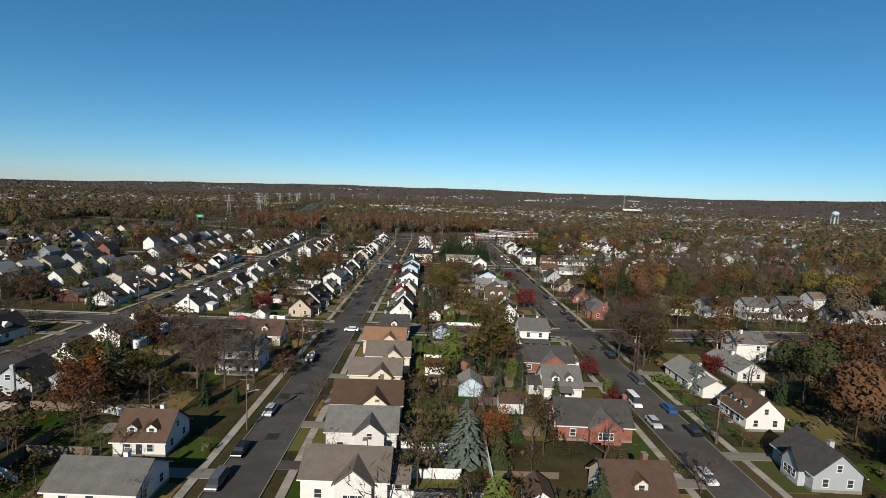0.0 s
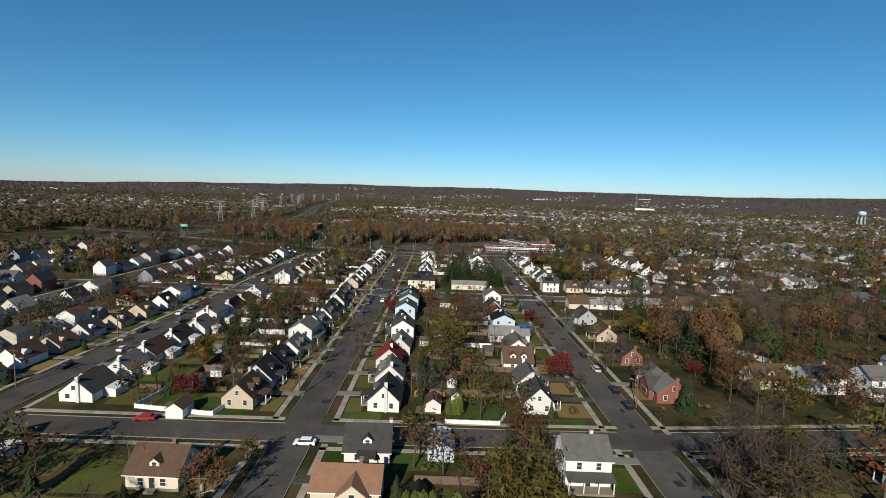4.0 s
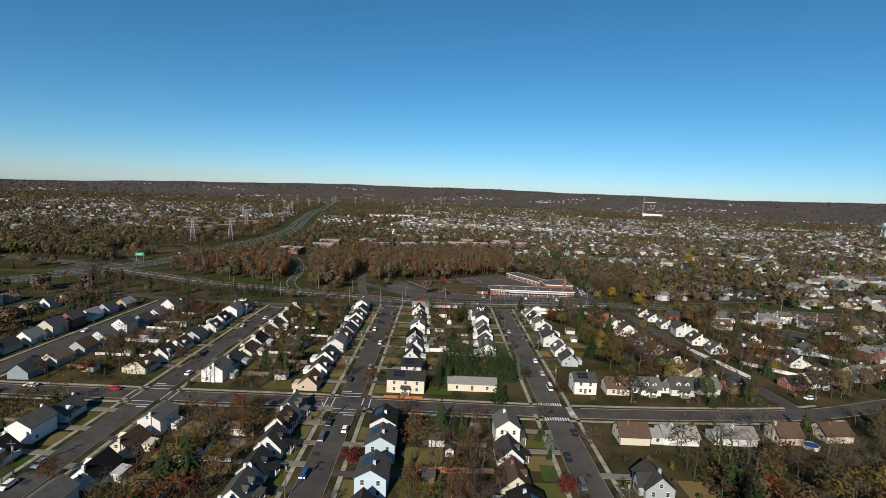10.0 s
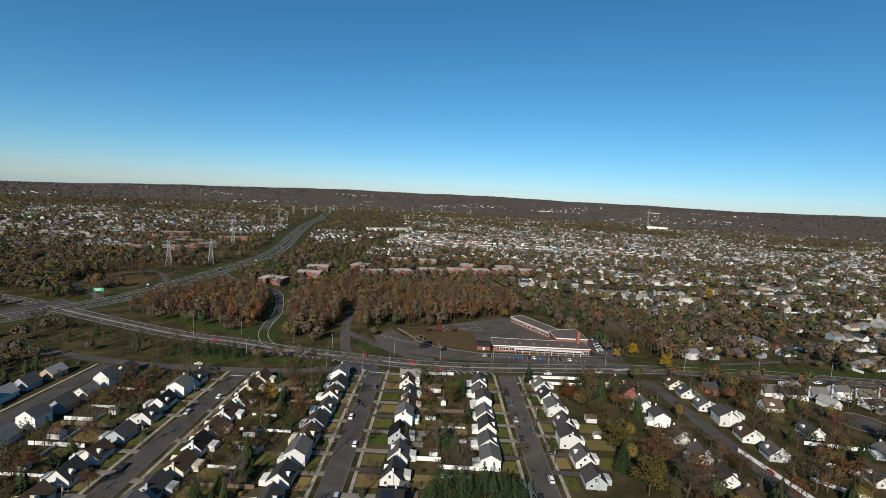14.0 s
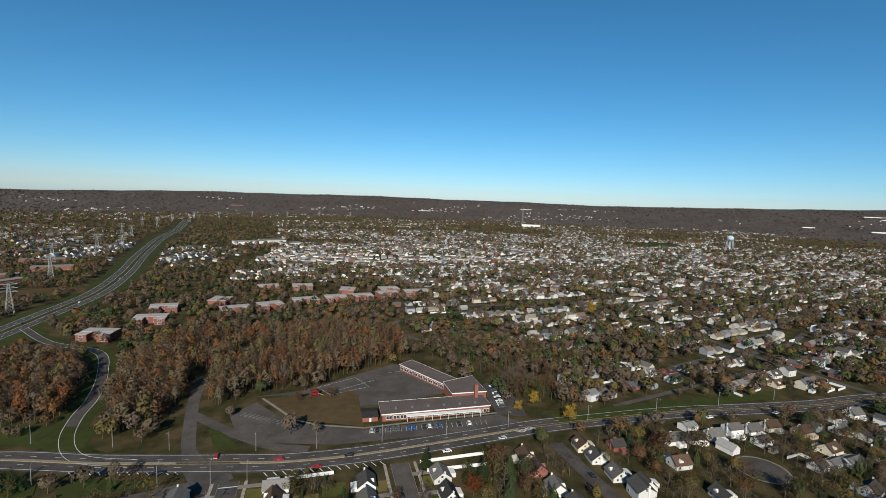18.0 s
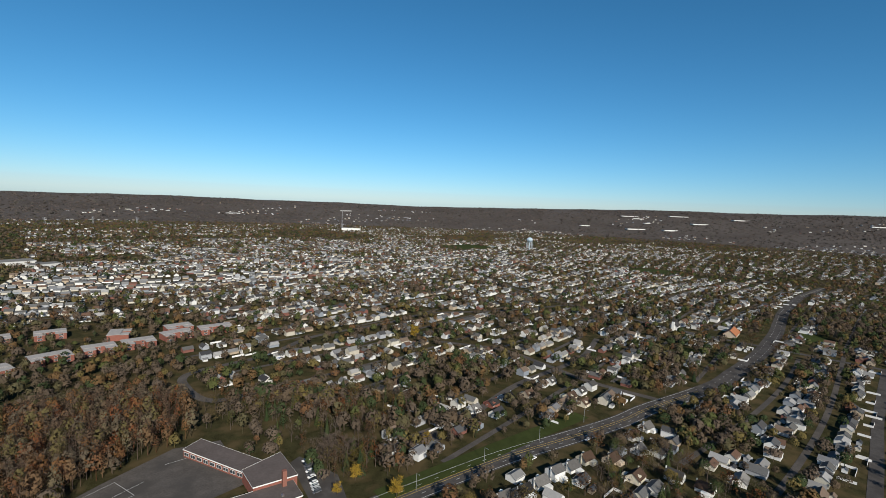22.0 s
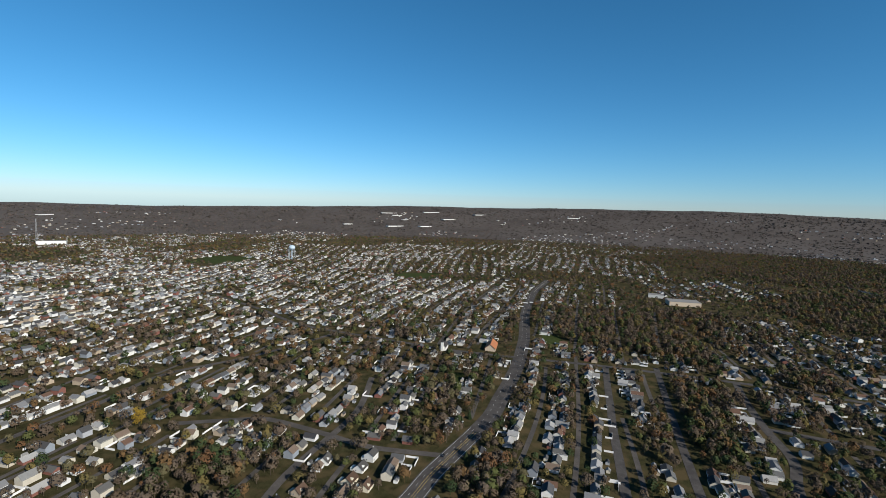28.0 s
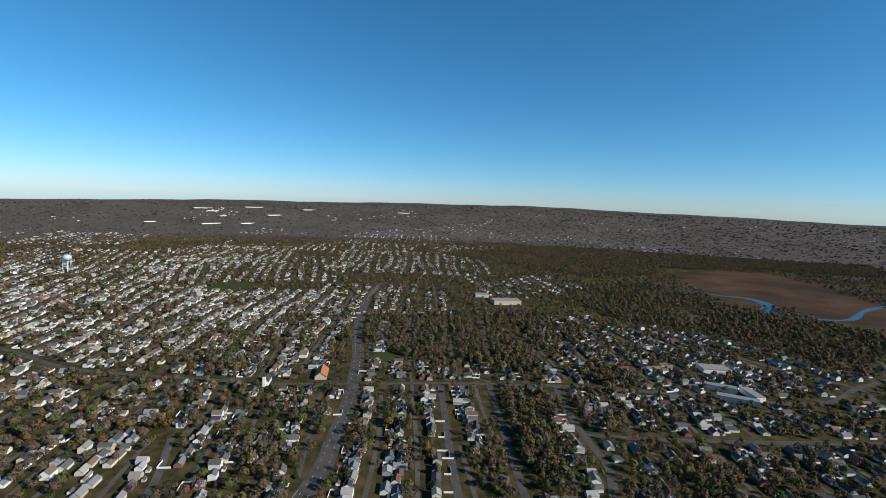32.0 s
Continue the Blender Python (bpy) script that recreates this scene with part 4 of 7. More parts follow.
# ---- kinds of house ----
KINDS, LITE, FINE = {}, {}, {}
SPEC = {
    "a": (9.0, 7.8, 3.0, 3.6, WHITE, ROOF_GREY, dict(dormers=2, porch="small", chimney="end", wing=(3.2, 5.0, 2.5, 1.2, -1, 1.0)), "white clapboard cape house with a grey shingle roof"),
    "b": (9.0, 7.8, 3.0, 3.8, WHITE, ROOF_DARK, dict(porch="small", chimney="end", dormers=1), "white clapboard cape house with a dark shingle roof"),
    "c": (9.5, 8.0, 5.6, 2.6, WHITE, ROOF_GREY, dict(storeys=2, porch="wide"), "white two-storey house with a grey shingle roof"),
    "d": (9.5, 8.0, 3.1, 3.4, CREAM, ROOF_BROWN, dict(dormers=1), "cream house with a brown shingle roof"),
    "e": (9.5, 8.0, 3.1, 3.4, GREY, ROOF_DARK, dict(cross=True), "grey sided house with a dark roof and a front gable"),
    "f": (14.0, 9.0, 3.2, 3.2, BRICK, ROOF_GREY, dict(chimney="end", cross=True), "red brick house with a grey roof and end chimney"),
    "g": (9.0, 7.8, 3.0, 3.5, TAN, ROOF_BROWN, dict(porch="small", chimney="end", dormers=2), "tan sided cape house with a brown roof"),
    "h": (9.5, 8.4, 5.6, 2.4, BLUE, ROOF_DARK, dict(storeys=2, solar=True), "pale blue two-storey house with solar panels"),
    "i": (9.0, 7.8, 3.0, 3.6, WHITE, ROOF_BROWN, dict(dormers=2), "white house with a brown shingle roof and dormers"),
    "j": (11.0, 7.6, 2.9, 2.4, WHITE, ROOF_PALE, dict(wing=(4.0, 6.0, 2.6, 1.6, 1, 0.5)), "long white house with a pale grey roof"),
    "k": (8.6, 7.2, 3.0, 3.0, BRICK, ROOF_DARK, dict(dormers=2, chimney="end"), "small red brick cape house with dormers"),
    "r": (9.0, 7.8, 3.0, 3.4, WHITE, ROOF_RED, dict(), "white house with a dark red roof"),
    "s": (9.5, 8.4, 5.4, 2.4, WHITE, ROOF_DARK, dict(storeys=2, solar=True), "white two-storey house with solar panels on a dark roof"),
    "t": (12.5, 8.2, 3.1, 3.2, CREAM, ROOF_BROWN, dict(cross=True, porch="small"), "cream house with a wide brown roof and front gable"),
    "u": (12.5, 8.6, 4.6, 3.0, WHITE, ROOF_GREY, dict(storeys=1, cross=True), "tall white house with a wide grey roof"),
    "p": (15.0, 8.5, 5.6, 2.2, CREAM, ROOF_DARK, dict(storeys=2, porch="small", solar=True), "wide cream two-storey house with a dark roof"),
    "v": (11.5, 7.4, 4.4, 2.5, CREAM, ROOF_TAUPE, dict(cross=True, porch="small", chimney="mid"), "cream house with a taupe shingle roof and front gable"),
    "w": (11.5, 7.6, 4.2, 2.6, CREAM, ROOF_ORANGE, dict(cross=True, chimney="mid"), "cream house with an orange-brown shingle roof"),
    "x": (12.5, 8.0, 4.0, 2.8, WHITE, ROOF_TAUPE, dict(cross=True, chimney="mid", wing=(3.0, 5.0, 2.5, 1.2, 1, 0.5)), "white house with a wide taupe roof and front gable"),
    "m": (12.5, 8.0, 3.0, 2.6, WHITE, ROOF_GREY, dict(chimney="mid"), "long white house with a grey shingle roof"),
    "l": (20.0, 8.0, 3.2, 1.4, CREAM, ROOF_PALE, dict(chimney=False), "long low building with a pale grey roof"),
}


def lite_kind(w, d, h, rise_m, wall, roof, label, storeys=1, dormers=0):
    base = empty("house", Matrix(), label, "house")
    part("wall", gable_body(w, d, h, h + rise_m), wall, base)
    part("roof", gable_roof(w, d, h, h + rise_m), roof, base)
    part("chimney", Pile().box(w / 2 - 0.15, w / 2 + 0.4, 0.3, 1.0, 0, h + rise_m + 0.6), wall, base)
    ext = part("back_room", Pile().add([(-w * 0.4, d / 2 - 0.05, 0), (w * 0.1, d / 2 - 0.05, 0), (w * 0.1, d / 2 + 3, 0), (-w * 0.4, d / 2 + 3, 0), (-w * 0.4, d / 2 - 0.05, 2.9), (w * 0.1, d / 2 - 0.05, 2.9), (w * 0.1, d / 2 + 3, 2.3), (-w * 0.4, d / 2 + 3, 2.3)],
                                       [(1, 2, 6, 5), (2, 3, 7, 6), (3, 0, 4, 7), (4, 5, 6, 7)]), [wall], base)
    if dormers:
        x, y0, z0 = -w * 0.15, -d / 2 + 0.7, h + 0.4
        part("dormer", Pile().add([(x - 1.2, y0, z0 - 0.6), (x + 1.2, y0, z0 - 0.6), (x + 1.2, y0, z0 + 1.2), (x, y0, z0 + 2.0), (x - 1.2, y0, z0 + 1.2), (x - 1.2, -0.4, z0 - 0.6), (x + 1.2, -0.4, z0 - 0.6), (x + 1.2, -0.4, z0 + 1.2), (x, -0.4, z0 + 2.0), (x - 1.2, -0.4, z0 + 1.2)],
                                  [(0, 1, 2, 3, 4), (1, 6, 7, 2), (0, 4, 9, 5), (2, 7, 8, 3), (3, 8, 9, 4)]), [wall], base)
    for x, y, z, face in ((-w * 0.3, -d / 2, 1.65, 0), (w / 2, -d * 0.24, 1.65, 1), (w / 2, -d * 0.05, h + 1.1, 1), (-w / 2, d * 0.22, 1.65, 3)):
        window(base, x, y, z, 1.0, 1.2, face, False)
    return base


def build(letter, x, y, turn, lite=False, group=""):
    """A house of one kind at its place; the first of a kind is built, the rest are copied."""
    near = y < 160 and x < 125
    w, d, h, r, wall, roof, opts, label = SPEC[letter]
    m = pose(x, y, 0, 0, 0, turn)
    store = LITE if lite else (FINE if near else KINDS)
    if letter not in store:
        ob = lite_kind(w, d, h, r, wall, roof, label, dormers=opts.get("dormers", 0)) if lite else house_kind(w, d, h, r, wall, roof, label=label, detailed=near, **opts)
        ob.matrix_basis = m
        store[letter] = ob
    else:
        ob = copy_thing(store[letter], m)
        size = random.Random(int(x * 31 + y * 17))
        ob.matrix_basis = m @ Matrix.Diagonal((size.uniform(0.9, 1.1), size.uniform(0.94, 1.08), size.uniform(0.8, 0.96) if lite else size.uniform(0.88, 1.06), 1))
    if group:
        ob["group"] = group
    occupy(x, y, max(w, d) / 2 + 1.5)
    return ob


def row(x, front, places, group, lite=False, drive=True, street=None):
    """Houses along a street that runs north; front: -1 faces west, 1 east. A capital letter turns the ridge across the street."""
    rng = random.Random(int(x * 7 + front))
    for y, letter in places:
        if letter.isupper():
            turn = 0 if front > 0 else 0
        else:
            turn = 90 * front
        build(letter.lower(), x + rng.uniform(-1.3, 1.3), y, turn + rng.uniform(-2, 2), lite, group)
        if street is not None:
            edge = street - front * 8.2
            near = x + front * 4.6
            cx, wid = (edge + near) / 2, abs(edge - near)
            patch("lawn", LAWN_MESH, cx, y - 1.2, wid, 8.2, 0.012 + rng.random() * 0.006)
            if rng.random() < 0.8:
                a, b = street - front * 4.4, x - front * rng.choice((0, 3, 8))
                patch("driveway", DRIVE_MESH if rng.random() < 0.75 else DRIVE_DARK, (a + b) / 2, y + 5.6, abs(a - b), 2.6, 0.045, 0.12)
            occupy(cx, y + 4, 4)
            bx = x - front * 13
            if rng.random() < 0.5:
                patch("lawn", LAWN_MESH, bx, y, rng.uniform(9, 13), rng.uniform(8, 11), 0.008 + rng.random() * 0.004)


def spaced(y0, y1, step, letters, seed, gaps=()):
    rng = random.Random(seed)
    out, y = [], y0
    while y < y1:
        if not any(a < y < b for a, b in gaps):
            out.append((y, rng.choice(letters)))
        y += step * rng.uniform(0.92, 1.1)
    return out


CROSS_GAPS = ((146, 167), (299, 319))
EAST_A = "houses on the east side of the western street"
row(-11, -1, [(-30, "T"), (-14, "U"), (2, "T"), (18, "T"), (34, "U"), (50, "T"), (69, "X"), (83, "U"), (96, "T"), (108, "V"), (120, "V"), (134, "W"), (149, "B")], EAST_A, street=AX)
row(-11, -1, [(173, "b"), (188, "a"), (202, "r"), (215, "a"), (229, "c"), (243, "b"), (258, "h"), (274, "h"), (288, "s")], EAST_A, street=AX)
row(-7, -1, [(324, "P"), (341, "S")], EAST_A, street=AX)
row(-7, -1, [(357, "b"), (371, "a"), (387, "e"), (402, "c"), (417, "g"), (431, "a"), (445, "i"), (456, "J")], EAST_A, lite=True, street=AX)
WEST_A = "houses on the west side of the western street"
row(-46, 1, [(-25, "A"), (-5, "I"), (15, "A"), (48, "U"), (66, "M"), (80, "I"), (118, "C"), (139, "D")], WEST_A, street=AX)
row(-45, 1, [(172, "g"), (184, "b"), (196, "b"), (208, "a"), (222, "c"), (237, "a"), (250, "a"), (262, "b"), (274, "b"), (287, "i"), (298, "a")], WEST_A, street=AX)
row(-45, 1, [(323, "g"), (339, "a"), (353, "b"), (367, "c"), (381, "d"), (395, "e"), (409, "a"), (424, "i"), (438, "e"), (450, "c")], WEST_A, lite=True, street=AX)
WEST_C = "houses on the west side of the eastern street"
row(31, 1, [(-30, "D"), (-12, "K"), (8, "C"), (26, "D"), (46, "U"), (67, "D"), (90, "F"), (108, "A"), (125, "F"), (144, "C")], WEST_C, street=CX)
row(29, 1, [(174, "b"), (188, "a"), (203, "I"), (218, "a"), (232, "J"), (246, "h"), (260, "d"), (274, "b"), (287, "c")], WEST_C, street=CX)
row(31, 1, [(371, "c"), (385, "a"), (399, "b"), (412, "a"), (425, "c"), (438, "a"), (452, "b")], WEST_C, lite=True, street=CX)
EAST_C = "houses on the east side of the eastern street"
row(68, -1, [(20, "d"), (46, "b"), (76, "e"), (96, "i"), (117, "j"), (186, "f"), (212, "k"), (238, "g"), (262, "e")], EAST_C, street=CX)
row(68, -1, [(362, "e"), (376, "a"), (391, "c"), (406, "a"), (421, "c"), (436, "b"), (452, "a")], EAST_C, lite=True, street=CX)
build("l", 20, 328, 0, group=WEST_C)
CROSS_ROW = "houses along the northern cross street"
for x, y, k, turn in ((67, 330, "s", 0), (81, 330, "d", 0), (95, 331, "a", 0), (109, 332, "a", 0), (121, 334, "a", 5), (135, 337, "k", 10), (166, 343, "k", 15), (178, 347, "b", 15), (192, 352, "k", 18),
                      (206, 357, "a", 18), (221, 362, "d", 18), (236, 368, "c", 18), (252, 374, "a", 18), (72, 290, "D", 180), (88, 291, "j", 180), (109, 292, "j", 180), (127, 294, "g", 185), (146, 297, "d", 185)):
    build(k.lower(), x, y, turn, group=CROSS_ROW)
SOUTH_ROW = "houses along the southern cross street"
for x, y, k, turn in ((95, 139, "c", 178), (110, 138, "d", 178), (84, 124, "j", 90), (102, 195, "d", 2), (117, 193, "s", 2), (132, 191, "c", 2), (149, 192, "a", 2), (166, 190, "b", 2), (182, 191, "j", 2), (208, 200, "d", 2), (140, 140, "i", 180), (160, 142, "a", 180), (180, 143, "d", 180)):
    build(k, x, y, turn, group=SOUTH_ROW)
D_ROW = "houses along the slanting eastern street"
for y, k in ((352, "g"), (368, "b"), (384, "a"), (400, "i"), (416, "c"), (432, "a"), (448, "k"), (460, "d")):
    build(k, 125 - (y - 350) * 0.1, y, 84, True, D_ROW)
    build(k if k != "k" else "a", 160 - (y - 350) * 0.1 + (30 if y < 380 else 0), y + 5, -96, True, D_ROW)
L_ROWS = "houses along the far western streets"
row(-86, -1, spaced(0, 445, 14.0, "aabcddeggik", 5, CROSS_GAPS), L_ROWS, True, street=LX)
row(-119, 1, spaced(5, 440, 14.0, "aabbcdggeeik", 6, CROSS_GAPS), L_ROWS, True, street=LX)
MAIN_ROW = "houses beside the main road"
for x, y, k, turn in ((168, 462, "k", 180), (204, 462, "a", 180), (218, 461, "b", 180), (232, 462, "a", 180), (246, 463, "c", 180), (261, 464, "a", 180), (276, 465, "d", 180), (330, 468, "i", 180), (350, 470, "a", 180),
                      (290, 456, "g", 185), (316, 454, "a", 190), (306, 424, "b", 100), (310, 408, "i", 100), (160, 427, "a", -96), (265, 402, "e", 20), (212, 394, "a", 80), (337, 401, "j", 15), (345, 521, "d", 10), (357, 567, "a", 15), (178, 537, "b", 5), (190, 440, "i", 0), (285, 436, "d", 10), (190, 412, "b", -96), (300, 386, "a", 15), (330, 372, "e", 15),
                      (244, 551, "b", 10), (261, 556, "a", 10), (280, 557, "k", 10), (298, 560, "e", 10), (318, 556, "g", 5), (345, 535, "d", 8), (362, 538, "a", 8), (378, 540, "c", 8)):
    build(k, x, y, turn, True, MAIN_ROW)

# ---- the school ----
school = empty("school", Matrix.Translation((47, 513, 0)), "low red brick school with white window bands and flat gravel roofs", "school")


def block(name, corners, h, wall, roof, parent, origin, parapet=True):
    """A flat-roofed wing over any four corners."""
    p = [(x - origin[0], y - origin[1]) for x, y in corners]
    n = len(p)
    b = part(name, Pile().add([(*q, 0) for q in p] + [(*q, h) for q in p], [(i, (i + 1) % n, n + (i + 1) % n, n + i) for i in range(n)]), wall, parent)
    cx, cy = sum(q[0] for q in p) / n, sum(q[1] for q in p) / n
    grow = [(cx + (x - cx) * 1.02, cy + (y - cy) * 1.04) for x, y in p]
    r = Pile().add([(*q, h) for q in grow] + [(*q, h + 0.35) for q in grow], [tuple(range(n - 1, -1, -1)), tuple(range(n, 2 * n))])
    part("roof", r, roof, b, "flat grey gravel roof")
    part("fascia", Pile().add([(*q, h - 0.15) for q in grow] + [(*q, h + 0.5) for q in grow], [(i, (i + 1) % n, n + (i + 1) % n, n + i) for i in range(n)]), TRIM, b, "white edge round the roof")
    return b


south_wing = block("south_wing", [(51, 515), (118, 517), (118, 533), (51, 532)], 4.2, BRICK, ROOF_FLAT, school, (51, 515))
gym = block("hall", [(98, 533), (121, 533), (120, 560), (97, 552)], 6.5, BRICK, ROOF_FLAT, school, (51, 515))
north_wing = block("north_wing", [(74, 596), (85, 604), (110, 561), (98, 554)], 4.2, BRICK, ROOF_FLAT, school, (51, 515))
part("chimney", Pile().box(61, 63.2, 14, 16.2, 0, 13), CHIMNEY, school, "tall red brick chimney")
for k in range(15):
    x = 2 + k * 4.3
    w = part("window_band", Pile().box(x, x + 3.6, -0.12, 0.1, 1.1, 3.4), TRIM, south_wing, "white framed window band")
    part("pane", Pile().box(x + 0.15, x + 1.7, -0.16, -0.1, 1.3, 3.2).box(x + 1.9, x + 3.45, -0.16, -0.1, 1.3, 3.2), GLASS, w)
part("canopy", Pile().box(14, 60, -3.2, 0, 3.3, 3.6), TRIM, school, "white walkway canopy")
for k in range(10):
    part("post", Pile().box(14.3 + k * 5, 14.5 + k * 5, -3.0, -2.8, 0, 3.3), TRIM, school)
for k in range(9):
    a, b = Vector((74, 596, 0)), Vector((98, 554, 0))
    p = a.lerp(b, (k + 0.5) / 9) - Vector((51, 515, 0))
    w = part("window_band", Pile().box(-2.0, 2.0, -0.1, 0.1, 1.1, 3.3), TRIM, north_wing, at=Matrix.Translation(p) @ Matrix.Rotation(math.atan2(-42, 24), 4, 'Z'))
    part("pane", Pile().box(-1.8, -0.1, -0.14, 0.14, 1.3, 3.1).box(0.1, 1.8, -0.14, 0.14, 1.3, 3.1), GLASS, w)
for k in range(6):
    part("roof_vent", Pile().box(8 + k * 10, 9.4 + k * 10, 6, 7.4, 4.5, 5.3), STEEL, school, "metal roof vent")


def area(name, pts, z, mat, label, category):
    return tagged(part(name, Pile().add([(*p, z) for p in pts], [tuple(range(len(pts)))]), mat), label, category, kind="structure")


area("schoolyard", [(-30, 560), (2, 566), (29, 585), (66, 607), (92, 604), (96, 548), (52, 536), (36, 536), (36, 560)], 0.11, ASPHALT_OLD, "grey asphalt schoolyard", "yard")
area("school_lawn", [(-24, 556), (-3, 524), (36, 509), (36, 560)], 0.1, TAN_FIELD, "dry brown-green lawn before the school", "lawn")
area("parking_lot", [(-40, 536), (-27, 552), (-6, 521), (36, 505), (118, 511), (128, 500), (84, 493), (20, 491), (-14, 499), (-34, 516)], 0.105, ASPHALT_OLD, "asphalt parking lot beside the road", "parking lot")
area("side_yard", [(118, 511), (135, 505), (140, 530), (128, 560), (121, 556)], 0.1, ASPHALT, "asphalt yard beside the school", "yard")
area("verge", [(-48, 519), (-42, 517), (-29, 498), (-40, 496)], 0.18, MEADOW, "green grass island beside the road", "verge")
area("verge", [(-152, 462), (-112, 463), (-106, 471), (-109, 480), (-132, 480), (-154, 485)], 0.2, MEADOW, "green grass island with conifers beside the road", "verge")
area("verge", [(-98, 466), (-97, 478), (-91, 480), (-59, 473), (-59, 469)], 0.2, MEADOW, "green grass island beside the road", "verge")
area("verge", [(-104, 505), (-104, 530), (-180, 552), (-236, 566), (-160, 527)], 0.09, MEADOW, "green grass strip beside the road", "verge")
area("verge", [(150, 494), (230, 497), (330, 504), (328, 516), (240, 512), (150, 506)], 0.09, MEADOW, "green grass strip beside the road", "verge")
bands("path", [Vector((-24, 557, 0)), Vector((-3, 524, 0)), Vector((10, 515, 0)), Vector((36, 507, 0)), Vector((60, 509, 0)), Vector((118, 513, 0))], 0, 1.8, 0.14, CONCRETE, "pale concrete path", "path")
for k in range(24):
    x = 38 + k * 3.0
    stripe("parking_line", x, 499.5, x + 0.6, 504.5, 0.14, "white parking line", z=0.125)
for k in range(12):
    stripe("parking_line", -34 + k * 2.4, 534 - k * 1.6, -30.5 + k * 2.4, 537.5 - k * 1.6, 0.14, "white parking line", z=0.125)
occupy(85, 530, 36)
occupy(72, 575, 26)
occupy(0, 535, 28)
for line in ([(26, 572), (60, 596)], [(96, 560), (84, 596)]):
    occupy_line(line, 16)
occupy(70, 505, 50)

for a, b in (((10, 570), (36, 584)), ((36, 584), (44, 566)), ((44, 566), (18, 556)), ((18, 556), (10, 570)), ((23, 563), (49, 577)), ((60, 590), (76, 592))):
    stripe("court_line", *a, *b, 0.15, "worn pale court line on asphalt", z=0.125)
hut = empty("hut", pose(40, 520, 0.1, 0, 0, 0), "small dark-roofed brick hut beside the school", "building")
part("wall", gable_body(9, 12, 2.8, 3.6), BRICK, hut)
part("roof", gable_roof(9, 12, 2.8, 3.6), ROOF_DARK, hut)
part("door", Pile().box(-0.6, 0.6, -6.06, -5.98, 0, 2.1), TRIM, hut)
disc = [Vector((231 + 13 * math.cos(2 * math.pi * k / 28), 429 + 13 * math.sin(2 * math.pi * k / 28), 0)) for k in range(28)]
area("turning_circle", [(p.x, p.y) for p in disc], 0.1, ASPHALT, "dark asphalt turning circle of a dead-end street", "road")
bands("turning_kerb", disc + disc[:1], 0.6, 1.2, 0.13, CONCRETE, "pale concrete kerb round a turning circle", "kerb")
occupy(231, 429, 14)

# ---- apartments, large buildings and landmarks ----
def apartment(x, y, w, d, turn, h=6.5, name="apartment_building", wall=None, roof=None, label="low red brick apartment building with a pale flat roof", floors=2):
    base = empty(name, pose(x, y, rise(x, y), 0, 0, turn), label, "building", "brick apartments" if wall is None else "")
    part("wall", Pile().box(-w / 2, w / 2, -d / 2, d / 2, 0, h), wall or BRICK, base)
    part("roof", Pile().box(-w / 2 - 0.3, w / 2 + 0.3, -d / 2 - 0.3, d / 2 + 0.3, h, h + 0.4), roof or ROOF_WHITE, base)
    n = min(4, max(2, int(w / 7)))
    for k in range(n):
        for f in range(floors):
            window(base, (k + 0.5) / n * w - w / 2, -d / 2, 1.7 + f * 3, 1.8, 1.5, 0, False)
    if wall is None:
        for s in (-1, 1):
            wing = part("wing", Pile().box(s * (w / 2 - 4.5) - 4.5, s * (w / 2 - 4.5) + 4.5, -d / 2 - 8, -d / 2, 0, h - 0.4), BRICK, base)
            part("wing_roof", Pile().box(s * (w / 2 - 4.5) - 4.8, s * (w / 2 - 4.5) + 4.8, -d / 2 - 8.3, -d / 2 - 0.3, h - 0.4, h - 0.05), ROOF_WHITE, wing)
            for f in range(floors):
                window(wing, s * (w / 2 - 4.5), -d / 2 - 8, 1.7 + f * 2.9, 3.4, 1.5, 0, False)
    for k in (-0.35, 0.0, 0.35):
        occupy(x + k * w * math.cos(radians(turn)), y + k * w * math.sin(radians(turn)), d / 2 + 2)
    return base


